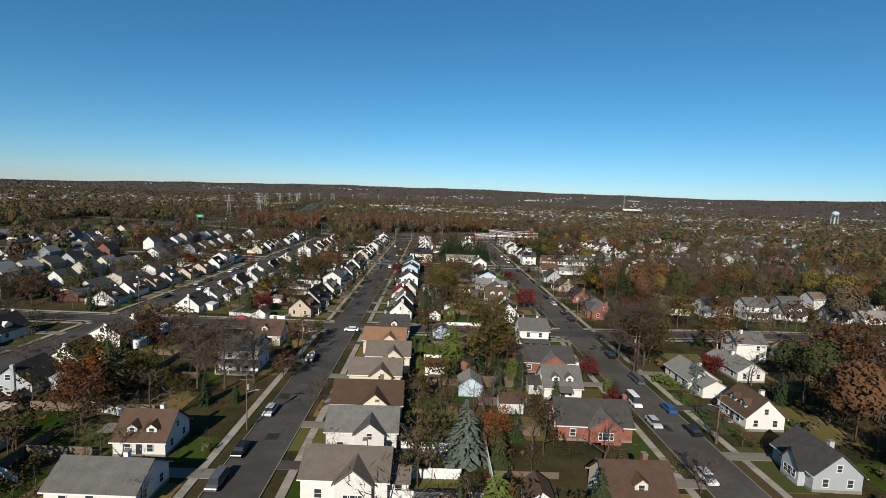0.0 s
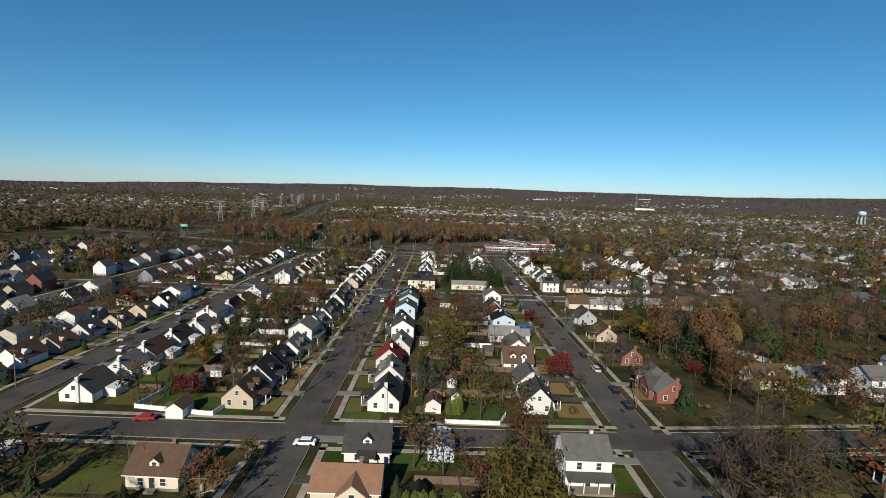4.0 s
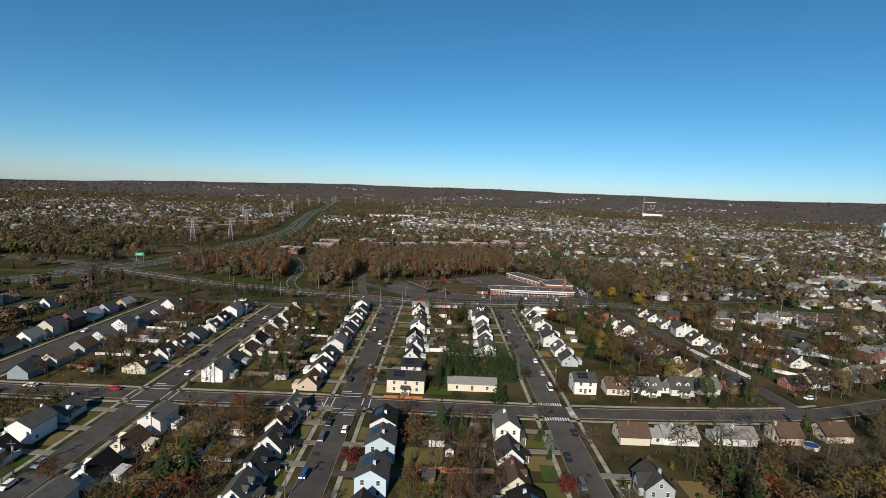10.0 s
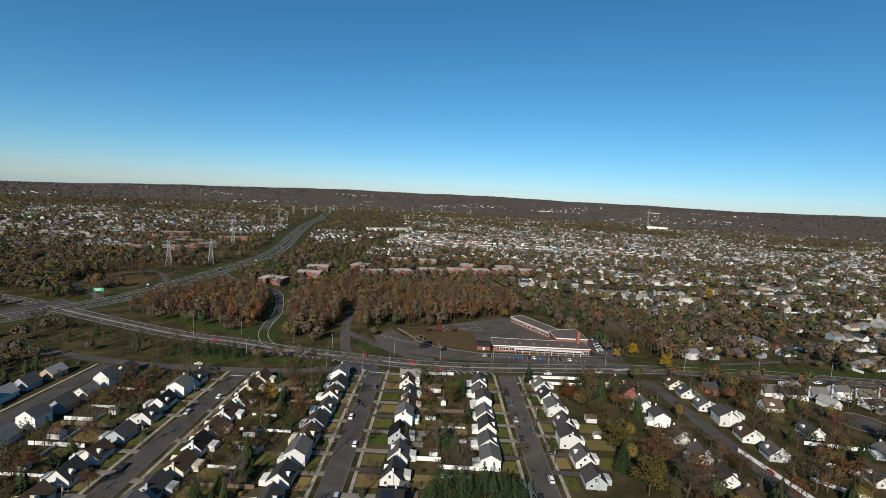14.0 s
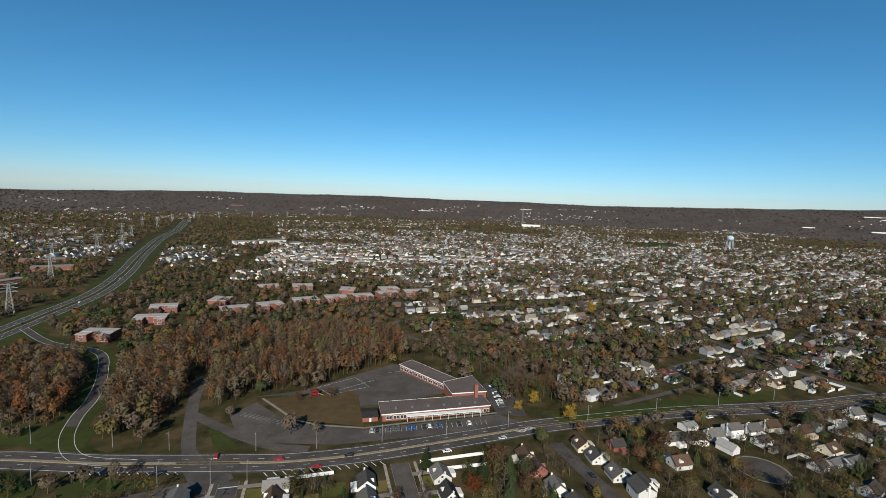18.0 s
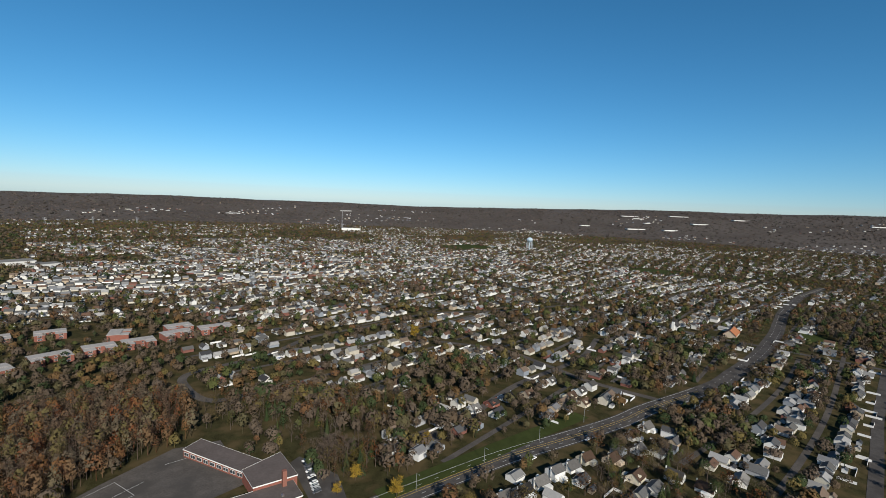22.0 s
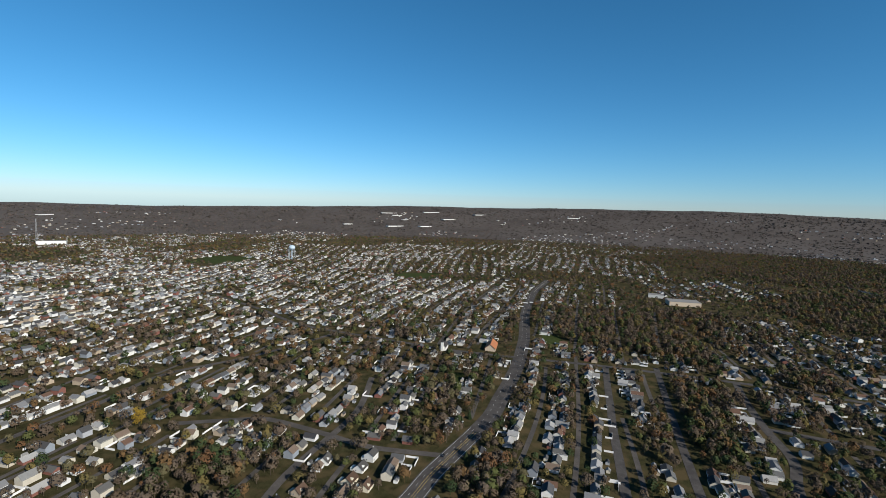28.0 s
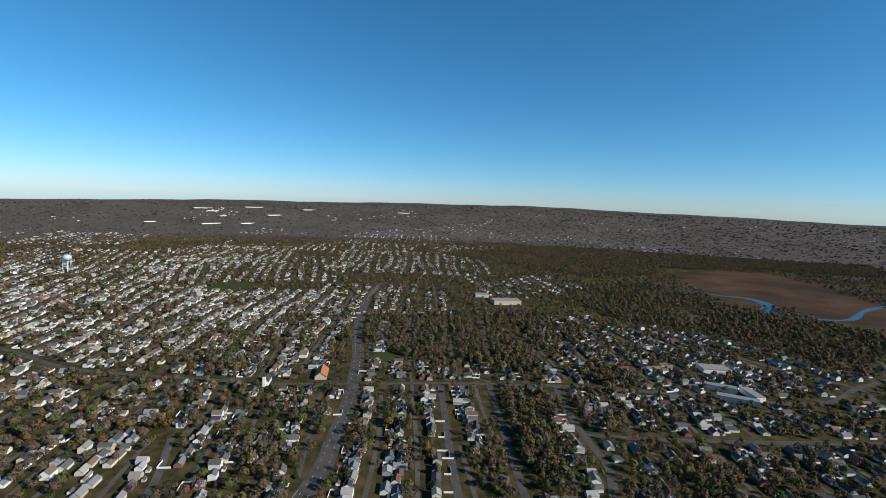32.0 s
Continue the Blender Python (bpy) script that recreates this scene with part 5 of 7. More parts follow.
for x, y, w, turn in ((-148, 757, 28, 4), (-150, 803, 26, 10), (-172, 708, 26, -10), (-78, 790, 30, 20), (-45, 806, 26, 25), (-8, 828, 30, 18), (28, 840, 26, 10), (60, 846, 28, 8), (95, 862, 28, 15), (135, 870, 34, 5),
                      (100, 890, 26, 10), (-57, 914, 26, 10), (-13, 916, 26, 5), (42, 884, 24, 80), (-104, 832, 24, 80)):
    apartment(x, y, w, 11, turn)
for x, y, w, d, turn, h in ((998, 2400, 86, 30, -30, 15), (1212, 332, 62, 34, 106, 9), (1275, 388, 32, 20, 95, 7), (727, 58, 44, 11, 72, 6), (748, 32, 34, 11, 8, 6), (764, 62, 36, 11, 72, 6), (838, 40, 38, 24, 92, 6), (-452, 895, 46, 14, 2, 6), (-392, 915, 40, 14, 25, 6), (-376, 962, 40, 14, 60, 6), (-420, 1010, 60, 14, 20, 5), (-470, 1040, 60, 14, 20, 5),
                            (-380, 1080, 50, 20, 20, 6), (-520, 1120, 70, 14, 20, 5), (-430, 1160, 60, 18, 20, 6), (-160, 1490, 70, 30, 25, 7), (-110, 1530, 60, 40, 20, 7), (-60, 1480, 50, 26, 30, 6),
                            (2780, 2060, 120, 30, -26, 6), (2900, 1900, 90, 30, -26, 6), (3250, 1900, 110, 30, -26, 6), (3250, 2420, 120, 30, -40, 5), (3480, 2170, 130, 30, -40, 5), (3600, 1800, 110, 30, -30, 5), (3180, 2300, 70, 24, -40, 5), (3750, 1100, 90, 26, -60, 5), (1500, 3600, 90, 26, 20, 5), (700, 3500, 80, 26, 5, 5), (-500, 3500, 80, 26, -8, 5), (2650, 2350, 60, 24, -30, 5), (3050, 2150, 50, 22, -20, 5)):
    apartment(x, y, w, d, turn, h, "large_building", TAN if x == 1212 else BRICK if x < -300 else WHITE, ROOF_PALE, "large pale flat-roofed building", 1)
church = empty("church", pose(699, 566, 0, 0, 0, 15), "tan church with a long orange-brown roof", "church")
part("wall", gable_body(30, 14, 4, 9.5), TAN, church)
part("roof", gable_roof(30, 14, 4, 9.5, 0.8, 0.3), CEDAR, church, "orange-brown shingle roof")
part("door", Pile().box(14.95, 15.1, -1.2, 1.2, 0, 2.6), TRIM, church)
occupy(699, 566, 18)
steeple = empty("steeple_church", pose(661, 621, 0, 0, 0, 15), "small white church with a pointed steeple", "church")
part("wall", gable_body(18, 9, 5, 9), WHITE, steeple)
part("roof", gable_roof(18, 9, 5, 9, 0.5, 0.25), ROOF_DARK, steeple)
part("tower", Pile().box(-12, -8.9, -1.6, 1.6, 0, 12), WHITE, steeple)
part("spire", Pile().add([(-12.2, -1.8, 12), (-8.7, -1.8, 12), (-8.7, 1.8, 12), (-12.2, 1.8, 12), (-10.45, 0, 20)], [(0, 1, 4), (1, 2, 4), (2, 3, 4), (3, 0, 4)]), ROOF_DARK, steeple)
occupy(661, 621, 14)

tower = empty("water_tower", Matrix.Translation((1255, 1480, 0)), "pale blue water tower on steel legs", "water tower")
prof = [(0.0, 30), (5, 31), (9, 34), (10.5, 38), (9.5, 42), (6, 45), (0.0, 46.5)]
tank = Pile()
for (r0, z0), (r1, z1) in zip(prof, prof[1:]):
    vs = [(r * math.cos(k * math.pi / 10), r * math.sin(k * math.pi / 10), z) for r, z in ((r0, z0), (r1, z1)) for k in range(20)]
    tank.add(vs, [(k, (k + 1) % 20, 20 + (k + 1) % 20, 20 + k) for k in range(20)])
part("tank", tank, BLUE, tower, "pale blue round tank", smooth=True)
part("riser", Pile().tube((0, 0, 0), (0, 0, 31), 1.2, 1.2, 10), BLUE, tower)
for k in range(6):
    a = k * math.pi / 3
    part("leg", Pile().tube((11 * math.cos(a), 11 * math.sin(a), 0), (9 * math.cos(a), 9 * math.sin(a), 35), 0.5, 0.4, 6), BLUE, tower)


def lattice(name, x, y, z, h, foot, head, arms, label, turn=0.0):
    base = empty(name, pose(x, y, z, 0, 0, turn), label, "pylon" if arms else "mast", "power pylons" if arms else "")
    wide = lambda t: foot + (head - foot) * min(1, t * 1.25)
    legs = [(-1, -1), (1, -1), (1, 1), (-1, 1)]
    levels = [i / 9 for i in range(10)]
    for sx, sy in legs:
        part("leg", Pile().tube((sx * foot / 2, sy * foot / 2, 0), (sx * head / 2, sy * head / 2, h), 0.22, 0.16, 4), STEEL_GREY, base)
    br = Pile()
    for a, b in zip(levels, levels[1:]):
        wa, wb = wide(a) / 2, wide(b) / 2
        for k in range(4):
            (ax, ay), (bx, by) = legs[k], legs[(k + 1) % 4]
            br.tube((ax * wa, ay * wa, a * h), (bx * wb, by * wb, b * h), 0.1, 0.1, 3, cap=False)
            br.tube((bx * wa, by * wa, a * h), (ax * wb, ay * wb, b * h), 0.1, 0.1, 3, cap=False)
    part("bracing", br, STEEL_GREY, base)
    for t in arms:
        part("arm", Pile().tube((-7, 0, t * h), (7, 0, t * h), 0.25, 0.25, 4).tube((-7, 0, t * h), (0, 0, t * h + 2.5), 0.12, 0.12, 3).tube((7, 0, t * h), (0, 0, t * h + 2.5), 0.12, 0.12, 3), STEEL_GREY, base)
    return base


STEEL_GREY = material("galvanised_steel", (0.3, 0.31, 0.32), 0.6, 0.1, metal=0.3)
for x, y in ((-288, 802), (-325, 772), (-423, 1173), (-350, 1010), (-426, 1346), (-375, 1330), (-495, 1666), (-450, 1600), (-543, 1966), (-490, 1930), (-520, 2193), (-470, 2230), (-505, 2447), (-420, 2500), (-300, 2620), (-150, 2700), (0, 2800), (160, 2850)):
    lattice("pylon", x, y, 0, 31, 6.5, 1.4, (0.72, 0.84, 0.96), "grey lattice power pylon among bare trees", 20)
lattice("radio_mast", 966, 2432, 0, 95, 7, 2.0, (), "tall grey lattice radio mast")

# ---- marsh, river, fields ----
area("marsh", [(1129, -447), (1211, -412), (1258, -289), (1353, -255), (1504, -225), (1617, -115), (1789, -125), (1993, -341), (2159, -594), (2029, -702), (1765, -737), (1674, -857), (1400, -820), (1150, -640)], 0.05, MARSH, "reddish brown marsh grass", "marsh")
river_line = curve([(1820, -70), (1639, -128), (1504, -232), (1476, -303), (1399, -315), (1300, -270), (1258, -330), (1273, -421), (1393, -533), (1500, -660), (1640, -740)])
tagged(part("river", strip(river_line, [9 + 7 * abs(math.sin(i * 0.35)) + (16 if 24 < i < 42 else 0) for i in range(len(river_line))], 0.12), WATER), "blue winding river through marsh", "water", kind="structure")
occupy(1560, -430, 200)
occupy(1300, -480, 130)
occupy(1850, -450, 200)
for x, y, sx, sy, t, m in ((1210, 975, 62, 45, -50, MEADOW), (1108, 1620, 95, 75, 35, MEADOW), (560, 560, 26, 10, 10, MEADOW), (-320, 905, 50, 26, 30, TAN_FIELD), (-314, 672, 22, 34, 15, TAN_FIELD),                            (2180, 1765, 40, 95, 0, TAN_FIELD), (2500, -750, 150, 60, 20, TAN_FIELD), (2350, -1100, 130, 60, 10, MEADOW), (205, 541, 14, 9, 5, ASPHALT_OLD), (196, 582, 14, 9, 0, TAN_FIELD), (790, 505, 24, 14, 15, MEADOW)):
    c, s = math.cos(radians(t)), math.sin(radians(t))
    area("field", [(x + a * sx * c - b * sy * s, y + a * sx * s + b * sy * c) for a, b in ((-1, -1), (1, -1), (1, 1), (-1, 1))], 0.06, m, "open field", "field")
    occupy(x, y, min(sx, sy))

# ---- near trees ----
GROVE = {}


def plant(kind, x, y, size=1.0, turn=None, z=0.0):
    ob = GROVE[kind]
    t = (x * 37 + y * 53) % 360 if turn is None else turn
    m = pose(x, y, z, 0, 0, t)
    c = copy_thing(ob, m)
    c.matrix_basis = m @ Matrix.Diagonal((size, size, size, 1))
    occupy(x, y, 1.5)
    return c


for n in range(3):
    GROVE["bare%d" % n] = tree_kind(10 + n, 13, 4.6, LEAF_BROWN, "bare grey-brown street tree with fine twigs", leaves=0, twigs=16, name="bare_tree", subs=5)
    GROVE["brown%d" % n] = tree_kind(20 + n, 12, 4.4, LEAF_BROWN, "tree with sparse brown autumn leaves", leaves=9, twigs=6)
    GROVE["olive%d" % n] = tree_kind(30 + n, 12, 4.4, LEAF_OLIVE, "leafy olive-brown autumn tree", leaves=14, twigs=3)
GROVE["red"] = tree_kind(41, 8, 3.6, LEAF_RED, "small maple with deep red leaves", leaves=16, twigs=3, name="red_maple")
GROVE["rust"] = tree_kind(42, 10, 4.0, LEAF_RUST, "tree with rust-orange leaves", leaves=14, twigs=3)
GROVE["yellow"] = tree_kind(43, 11, 3.4, LEAF_YELLOW, "tree with bright yellow leaves", leaves=15, twigs=2)
GROVE["pine0"] = conifer_kind(51, 13, 3.4, NEEDLES, "dark green spruce beside the houses")
GROVE["pine1"] = conifer_kind(52, 11, 3.8, NEEDLES, "broad dark green conifer among houses", tiers=13)
GROVE["blue"] = conifer_kind(53, 12, 4.2, NEEDLES_BLUE, "blue-grey spruce in a backyard", tiers=15)
GROVE["column"] = conifer_kind(54, 9, 2.2, HEDGE, "tall yellow-green arborvitae in a yard", columnar=True)
GROVE["bush"] = bush_kind(61, 1.2, 1.5, NEEDLES, "rounded dark green bush on a lawn")
GROVE["bush_red"] = bush_kind(62, 1.2, 1.4, LEAF_RED, "dark red bush beside a house")
GROVE["hedge"] = bush_kind(63, 1.4, 1.9, HEDGE, "clipped green hedge bush on a lawn")
first_spot = [(-58, 20), (-64, 40), (-70, 96), (8, 40), (14, 20), (-66, 60), (72, 30), (80, 50), (84, 70), (-60, 0), (92, 40), (90, 20), (100, 60), (100, 100), (96, 80), (10, 60), (14, 92), (78, 10)]
for ob, (x, y) in zip(GROVE.values(), first_spot):
    ob.matrix_basis = pose(x, y, 0)
for kind, x, y, size in (
        ("blue", 7, 78, 0.95), ("column", 6, 118, 1.45), ("olive0", 17, 124, 0.9), ("pine1", 20, 138, 0.75), ("brown0", 21, 148, 1.0), ("bare0", 68, 146, 1.1), ("olive1", 66, 138, 1.1), ("blue", 66, 112, 0.75),
        ("red", 39, 194, 0.95), ("red", 74, 120, 0.8), ("red", 40, 96, 0.7), ("rust", 13, 84, 0.6), ("pine1", 17, 86, 0.5), ("bare1", -51, 104, 1.2), ("bare2", -45, 104, 1.25), ("bare0", -40, 108, 1.15), ("brown1", -62, 84, 0.9),
        ("olive1", 17, 125, 1.35), ("bush", 20, 122, 1.6), ("bush", 15, 118, 1.5), ("pine1", 24, 120, 0.55), ("column", 21, 113, 0.75), ("column", 6, 168, 0.5), ("bush", -3, 163.5, 1.7), ("bush", 0, 164, 1.5), ("olive2", 7, 200, 1.1), ("pine1", -64, 262, 1.1),
        ("yellow", -67, 196, 0.75), ("bare1", 57, 125, 1.5), ("olive0", 60, 128, 1.3), ("bare2", 55, 133, 1.3), ("pine0", 68, 174, 0.8), ("pine1", 89, 213, 1.3), ("pine0", 85, 246, 1.25), ("bare1", 124, 232, 1.6), ("hedge", 59, 116, 1.5), ("hedge", 61, 114, 1.2), ("red", 41, 118, 0.6), ("column", 43, 109, 0.45), ("pine1", 44, 107, 0.4), ("brown0", 108, 118, 1.5), ("brown2", 112, 110, 1.3), ("pine0", 89, 151, 0.6), ("bush", 27, 129, 1.3),
        ("olive1", -63, 103, 0.7), ("brown1", -76, 128, 0.8), ("bush", -85, 130, 1.8), ("rust", -66, 91, 1.1), ("pine0", -148, 208, 1.2), ("pine1", -150, 200, 1.0), ("olive0", -51, 97, 0.45), ("olive1", -56, 98, 0.5), ("olive2", -60, 99, 0.55),
        ("column", -2, 132, 0.42), ("column", -0.5, 132.2, 0.4), ("column", 1, 132, 0.44), ("column", 2.5, 132.4, 0.4), ("column", -2, 120, 0.45), ("column", -0.6, 120, 0.42), ("column", 0.8, 119.6, 0.46), ("column", 2.2, 119.4, 0.42), ("bare1", -55, 112, 1.0), ("olive2", -60, 100, 0.7), ("brown2", -66, 58, 0.8)):
    plant(kind, x, y, size)
for kind, x, y, size in (
        ("pine0", -66, 230, 1.1), ("olive0", -67, 194, 0.75), ("olive2", 6, 212, 1.15), ("olive1", 3, 205, 0.9), ("bare0", 16, 240, 1.1), ("brown0", 12, 248, 0.9), ("rust", 13, 200, 0.5), ("bare2", -23, 212, 0.9),
        ("bare1", 60, 206, 0.8), ("bare0", 63, 190, 0.7), ("pine1", 90, 228, 1.2), ("pine0", 95, 234, 1.2), ("pine1", 84, 240, 1.1), ("olive1", 78, 238, 0.9), ("yellow", 83, 232, 0.8), ("bare2", 136, 250, 1.5), ("brown0", 112, 180, 1.0),
        ("olive2", 92, 172, 1.1), ("brown1", 84, 182, 1.1), ("pine0", 100, 215, 1.0), ("bare1", 120, 260, 1.3), ("brown2", 148, 235, 1.2), ("bare0", 160, 255, 1.3), ("pine1", 152, 262, 0.8), ("red", 84, 200, 0.6), ("column", 8, 168, 0.7),
        ("red", 42, 258, 0.65), ("red", -57, 252, 0.6), ("red", -19, 268, 0.7), ("red", -60, 172, 0.8), ("blue", 57, 247, 0.55), ("blue", 43, 283, 0.5), ("pine0", -68, 258, 0.9)):
    plant(kind, x, y, size)
for i in range(14):                       # the conifers on the traffic island
    plant("pine%d" % (i % 2), -150 + i * 2.9, 476 + (i % 3) * 2.2 - i * 0.1, 0.6 + 0.1 * (i % 4))
for i in range(26):                       # the close stand of dark conifers behind the long low building
    plant("pine%d" % (i % 2), 8 + (i % 13) * 2.5, 338 + (i // 13) * 6 + (i % 3), 1.0 + 0.12 * (i % 3))
for kind, x, y, size in (
        ("pine1", 30, 316, 0.95), ("pine0", 6, 330, 0.8), ("blue", 41, 340, 0.7), ("blue", 42, 348, 0.7), ("bare0", -14, 352, 0.8), ("brown0", -75, 409, 1.0), ("yellow", -72, 412, 0.9), ("olive1", -78, 404, 0.9), ("pine0", -69, 336, 0.9),
        ("bare1", -60, 345, 1.0), ("bare2", 100, 352, 1.4), ("brown1", 108, 360, 1.2), ("olive0", 88, 356, 1.2), ("pine1", 92, 366, 1.1), ("pine0", 84, 372, 1.1), ("brown2", 98, 374, 1.3), ("bare0", 110, 380, 1.2), ("olive2", 86, 386, 1.1),
        ("pine0", 84, 440, 1.3), ("pine1", 80, 448, 1.0), ("yellow", 158, 494, 0.9), ("yellow", 146, 520, 0.8), ("olive2", 152, 530, 1.0), ("bare1", 142, 548, 1.3), ("yellow", 132, 512, 0.6), ("bare2", 138, 540, 1.2), ("yellow", 200, 530, 0.9), ("yellow", 322, 741, 1.3), ("bush_red", 62, 511, 1.2), ("pine0", 62, 462, 0.9),
        ("brown1", -2, 548, 0.6), ("brown2", 18, 552, 0.6), ("bare0", 150, 540, 1.2)):
    plant(kind, x, y, size)
rng = random.Random(77)
kinds_a = ["bare0", "bare1", "bare2", "brown0", "brown1", "brown2", "olive0", "olive1", "olive2", "pine0", "pine0", "pine1", "rust", "olive0", "column", "bush", "bush_red", "hedge", "bush", "hedge"]
count = 0
for _ in range(6000):
    if count >= 140:
        break
    x, y = rng.uniform(-215, 135), rng.uniform(-20, 460)
    if abs(x - AX) < 7.6 or abs(x - CX) < 7.9 or abs(x - LX) < 7.6 or not is_free(x, y):
        continue
    mid = min(abs(x - 11), abs(x + 65), abs(x + 139))
    k = rng.choice(kinds_a) if (mid < 16 or x > 60) else rng.choice(("bush", "hedge", "bush", "hedge", "brown0", "bush"))
    plant(k, x, y, rng.uniform(0.45, 0.8) if mid > 16 and x < 60 else rng.uniform(0.5, 1.0))
    count += 1
for s, sx in ((1, AX), (-1, AX), (1, CX), (-1, CX), (1, LX), (-1, LX)):       # street trees on the verges
    y = 10
    while y < 450:
        if not any(a < y < b for a, b in CROSS_GAPS):
            plant(rng.choice(("bare0", "bare1", "bare2", "brown1", "bare0", "brown0", "bare1", "olive1")), sx + s * 6.0, y, rng.uniform(0.35, 0.65))
        y += rng.uniform(30, 62)

# ---- sheds and fences in the backyards ----
SHEDS = [shed_kind(5.0, 4.0, 2.4, 1.4, WHITE, ROOF_BROWN, "white garden shed with a brown roof"), shed_kind(3.2, 2.6, 2.1, 1.0, WHITE, ROOF_GREY, "small white garden shed on grass"),
         shed_kind(3.4, 2.8, 2.1, 1.2, WOOD_WALL, ROOF_DARK, "weathered brown wooden shed"), shed_kind(6.0, 6.0, 2.6, 1.6, BRICK, ROOF_GREY, "red garage with a grey roof"), shed_kind(6.0, 5.4, 2.6, 1.8, BLUE, ROOF_PALE, "pale blue garage with a pale roof")]
for ob, (x, y) in zip(SHEDS, ((2, 171), (7, 186), (0, 134), (9, 119), (10, 107))):
    ob.matrix_basis = pose(x, y, 0, 0, 0, 90)
for x, y, k, t in ((0, 196, 1, 0), (8, 176, 1, 90), (2, 118, 0, 0), (4, 150, 4, 90), (2, 62, 3, 0), (17, 66, 0, 90), (18, 98, 0, 0), (3, 230, 1, 0), (-2, 222, 1, 0), (4, 262, 2, 0), (6, 282, 0, 0), (10, 276, 1, 90), (20, 214, 2, 0), (22, 252, 1, 0),
                   (-60, 188, 1, 0), (-63, 180, 0, 0), (-58, 164, 0, 90), (-60, 218, 2, 0), (-68, 206, 1, 0), (-66, 268, 0, 0), (-58, 284, 0, 0), (-70, 64, 0, 0), (-72, 76, 0, 90), (-60, 330, 0, 0), (-66, 352, 1, 0), (-63, 372, 0, 90),
                   (-2, 352, 1, 0), (8, 376, 1, 0), (14, 392, 2, 0), (6, 408, 0, 0), (12, 424, 1, 90), (8, 440, 0, 0), (82, 398, 1, 0), (84, 414, 0, 0), (-140, 330, 0, 0), (-138, 352, 1, 0), (-144, 374, 0, 0), (-136, 396, 1, 0), (-70, 384, 0, 0), (-72, 430, 1, 0)):
    copy_thing(SHEDS[k], pose(x, y, 0, 0, 0, t))
    occupy(x, y, 3)
for pts, h, mat, label, picket in (
        ([(5, 163.4), (18, 163.4)], 1.2, VINYL, "low white picket fence on a lawn", True), ([(18, 163.4), (20, 168)], 1.2, VINYL, "low white picket fence", True),
        ([(-70, 166), (-52, 163.5), (-50, 163.5), (-49, 168)], 1.3, VINYL, "white picket fence round a yard", True), ([(-70, 166), (-68, 176)], 1.3, VINYL, "white picket fence beside a yard", True),
        ([(-5, 66), (9, 66)], 1.8, VINYL, "white vinyl privacy fence between backyards", False), ([(-4, 72), (6, 72)], 1.8, VINYL, "white vinyl privacy fence between backyards", False), ([(-4, 80), (5, 80)], 1.8, VINYL, "white vinyl privacy fence between backyards", False),
        ([(-66, 92), (-48, 86)], 1.7, VINYL, "white fence along a wide lawn", False), ([(-70, 72), (-60, 68)], 1.5, VINYL, "white fence beside a lawn", False),
        ([(0, 110), (24, 110)], 1.7, WOOD_WALL, "reddish wooden fence between backyards", False), ([(-3, 178), (5, 178)], 1.7, CEDAR, "orange cedar fence behind a backyard", False), ([(12, 180), (26, 180)], 1.7, WOOD_WALL, "grey wooden fence behind a lawn", False),
        ([(10, 198), (26, 198)], 1.7, WOOD_WALL, "grey wooden fence behind a lawn", False), ([(3, 245), (13, 245)], 1.8, CEDAR, "orange cedar fence behind a backyard", False), ([(4, 266), (13, 266)], 1.8, CEDAR, "orange cedar fence behind a backyard", False), ([(-66, 192), (-56, 190)], 1.6, WOOD_WALL, "weathered wooden fence between backyards", False),
        ([(-76, 222), (-58, 222)], 1.6, WOOD_WALL, "weathered wooden fence between backyards", False), ([(108, 232), (122, 204)], 1.9, VINYL, "long white vinyl privacy fence", False), ([(-15, 314.5), (0, 314.5)], 1.2, CEDAR, "low orange wooden fence", False),
        ([(10, 366), (26, 366)], 1.8, VINYL, "white vinyl privacy fence between backyards", False), ([(60, 466), (94, 468)], 1.8, VINYL, "white vinyl fence beside the road", False), ([(62, 458), (92, 458)], 1.8, VINYL, "white vinyl fence behind a yard", False),
        ([(-4, 463), (18, 464)], 1.8, VINYL, "white vinyl fence beside the road", False), ([(160, 372), (182, 352)], 1.8, VINYL, "white vinyl fence round a lawn", False), ([(176, 384), (200, 366)], 1.8, VINYL, "white vinyl fence round a lawn", False),
        ([(180, 402), (206, 398), (222, 380)], 1.8, VINYL, "white vinyl fence round a lawn", False), ([(143, 392), (152, 350)], 1.8, VINYL, "white vinyl fence along the street", False), ([(208, 596), (232, 560)], 1.8, VINYL, "long white fence beside a lawn", False),
        ([(240, 610), (258, 580)], 1.8, VINYL, "long white fence beside a lawn", False), ([(-60, 372), (-74, 372)], 1.7, VINYL, "white fence between yards", False), ([(-140, 388), (-152, 388)], 1.7, VINYL, "white fence between yards", False)):
    fence(pts, h, mat, label, picket=picket)

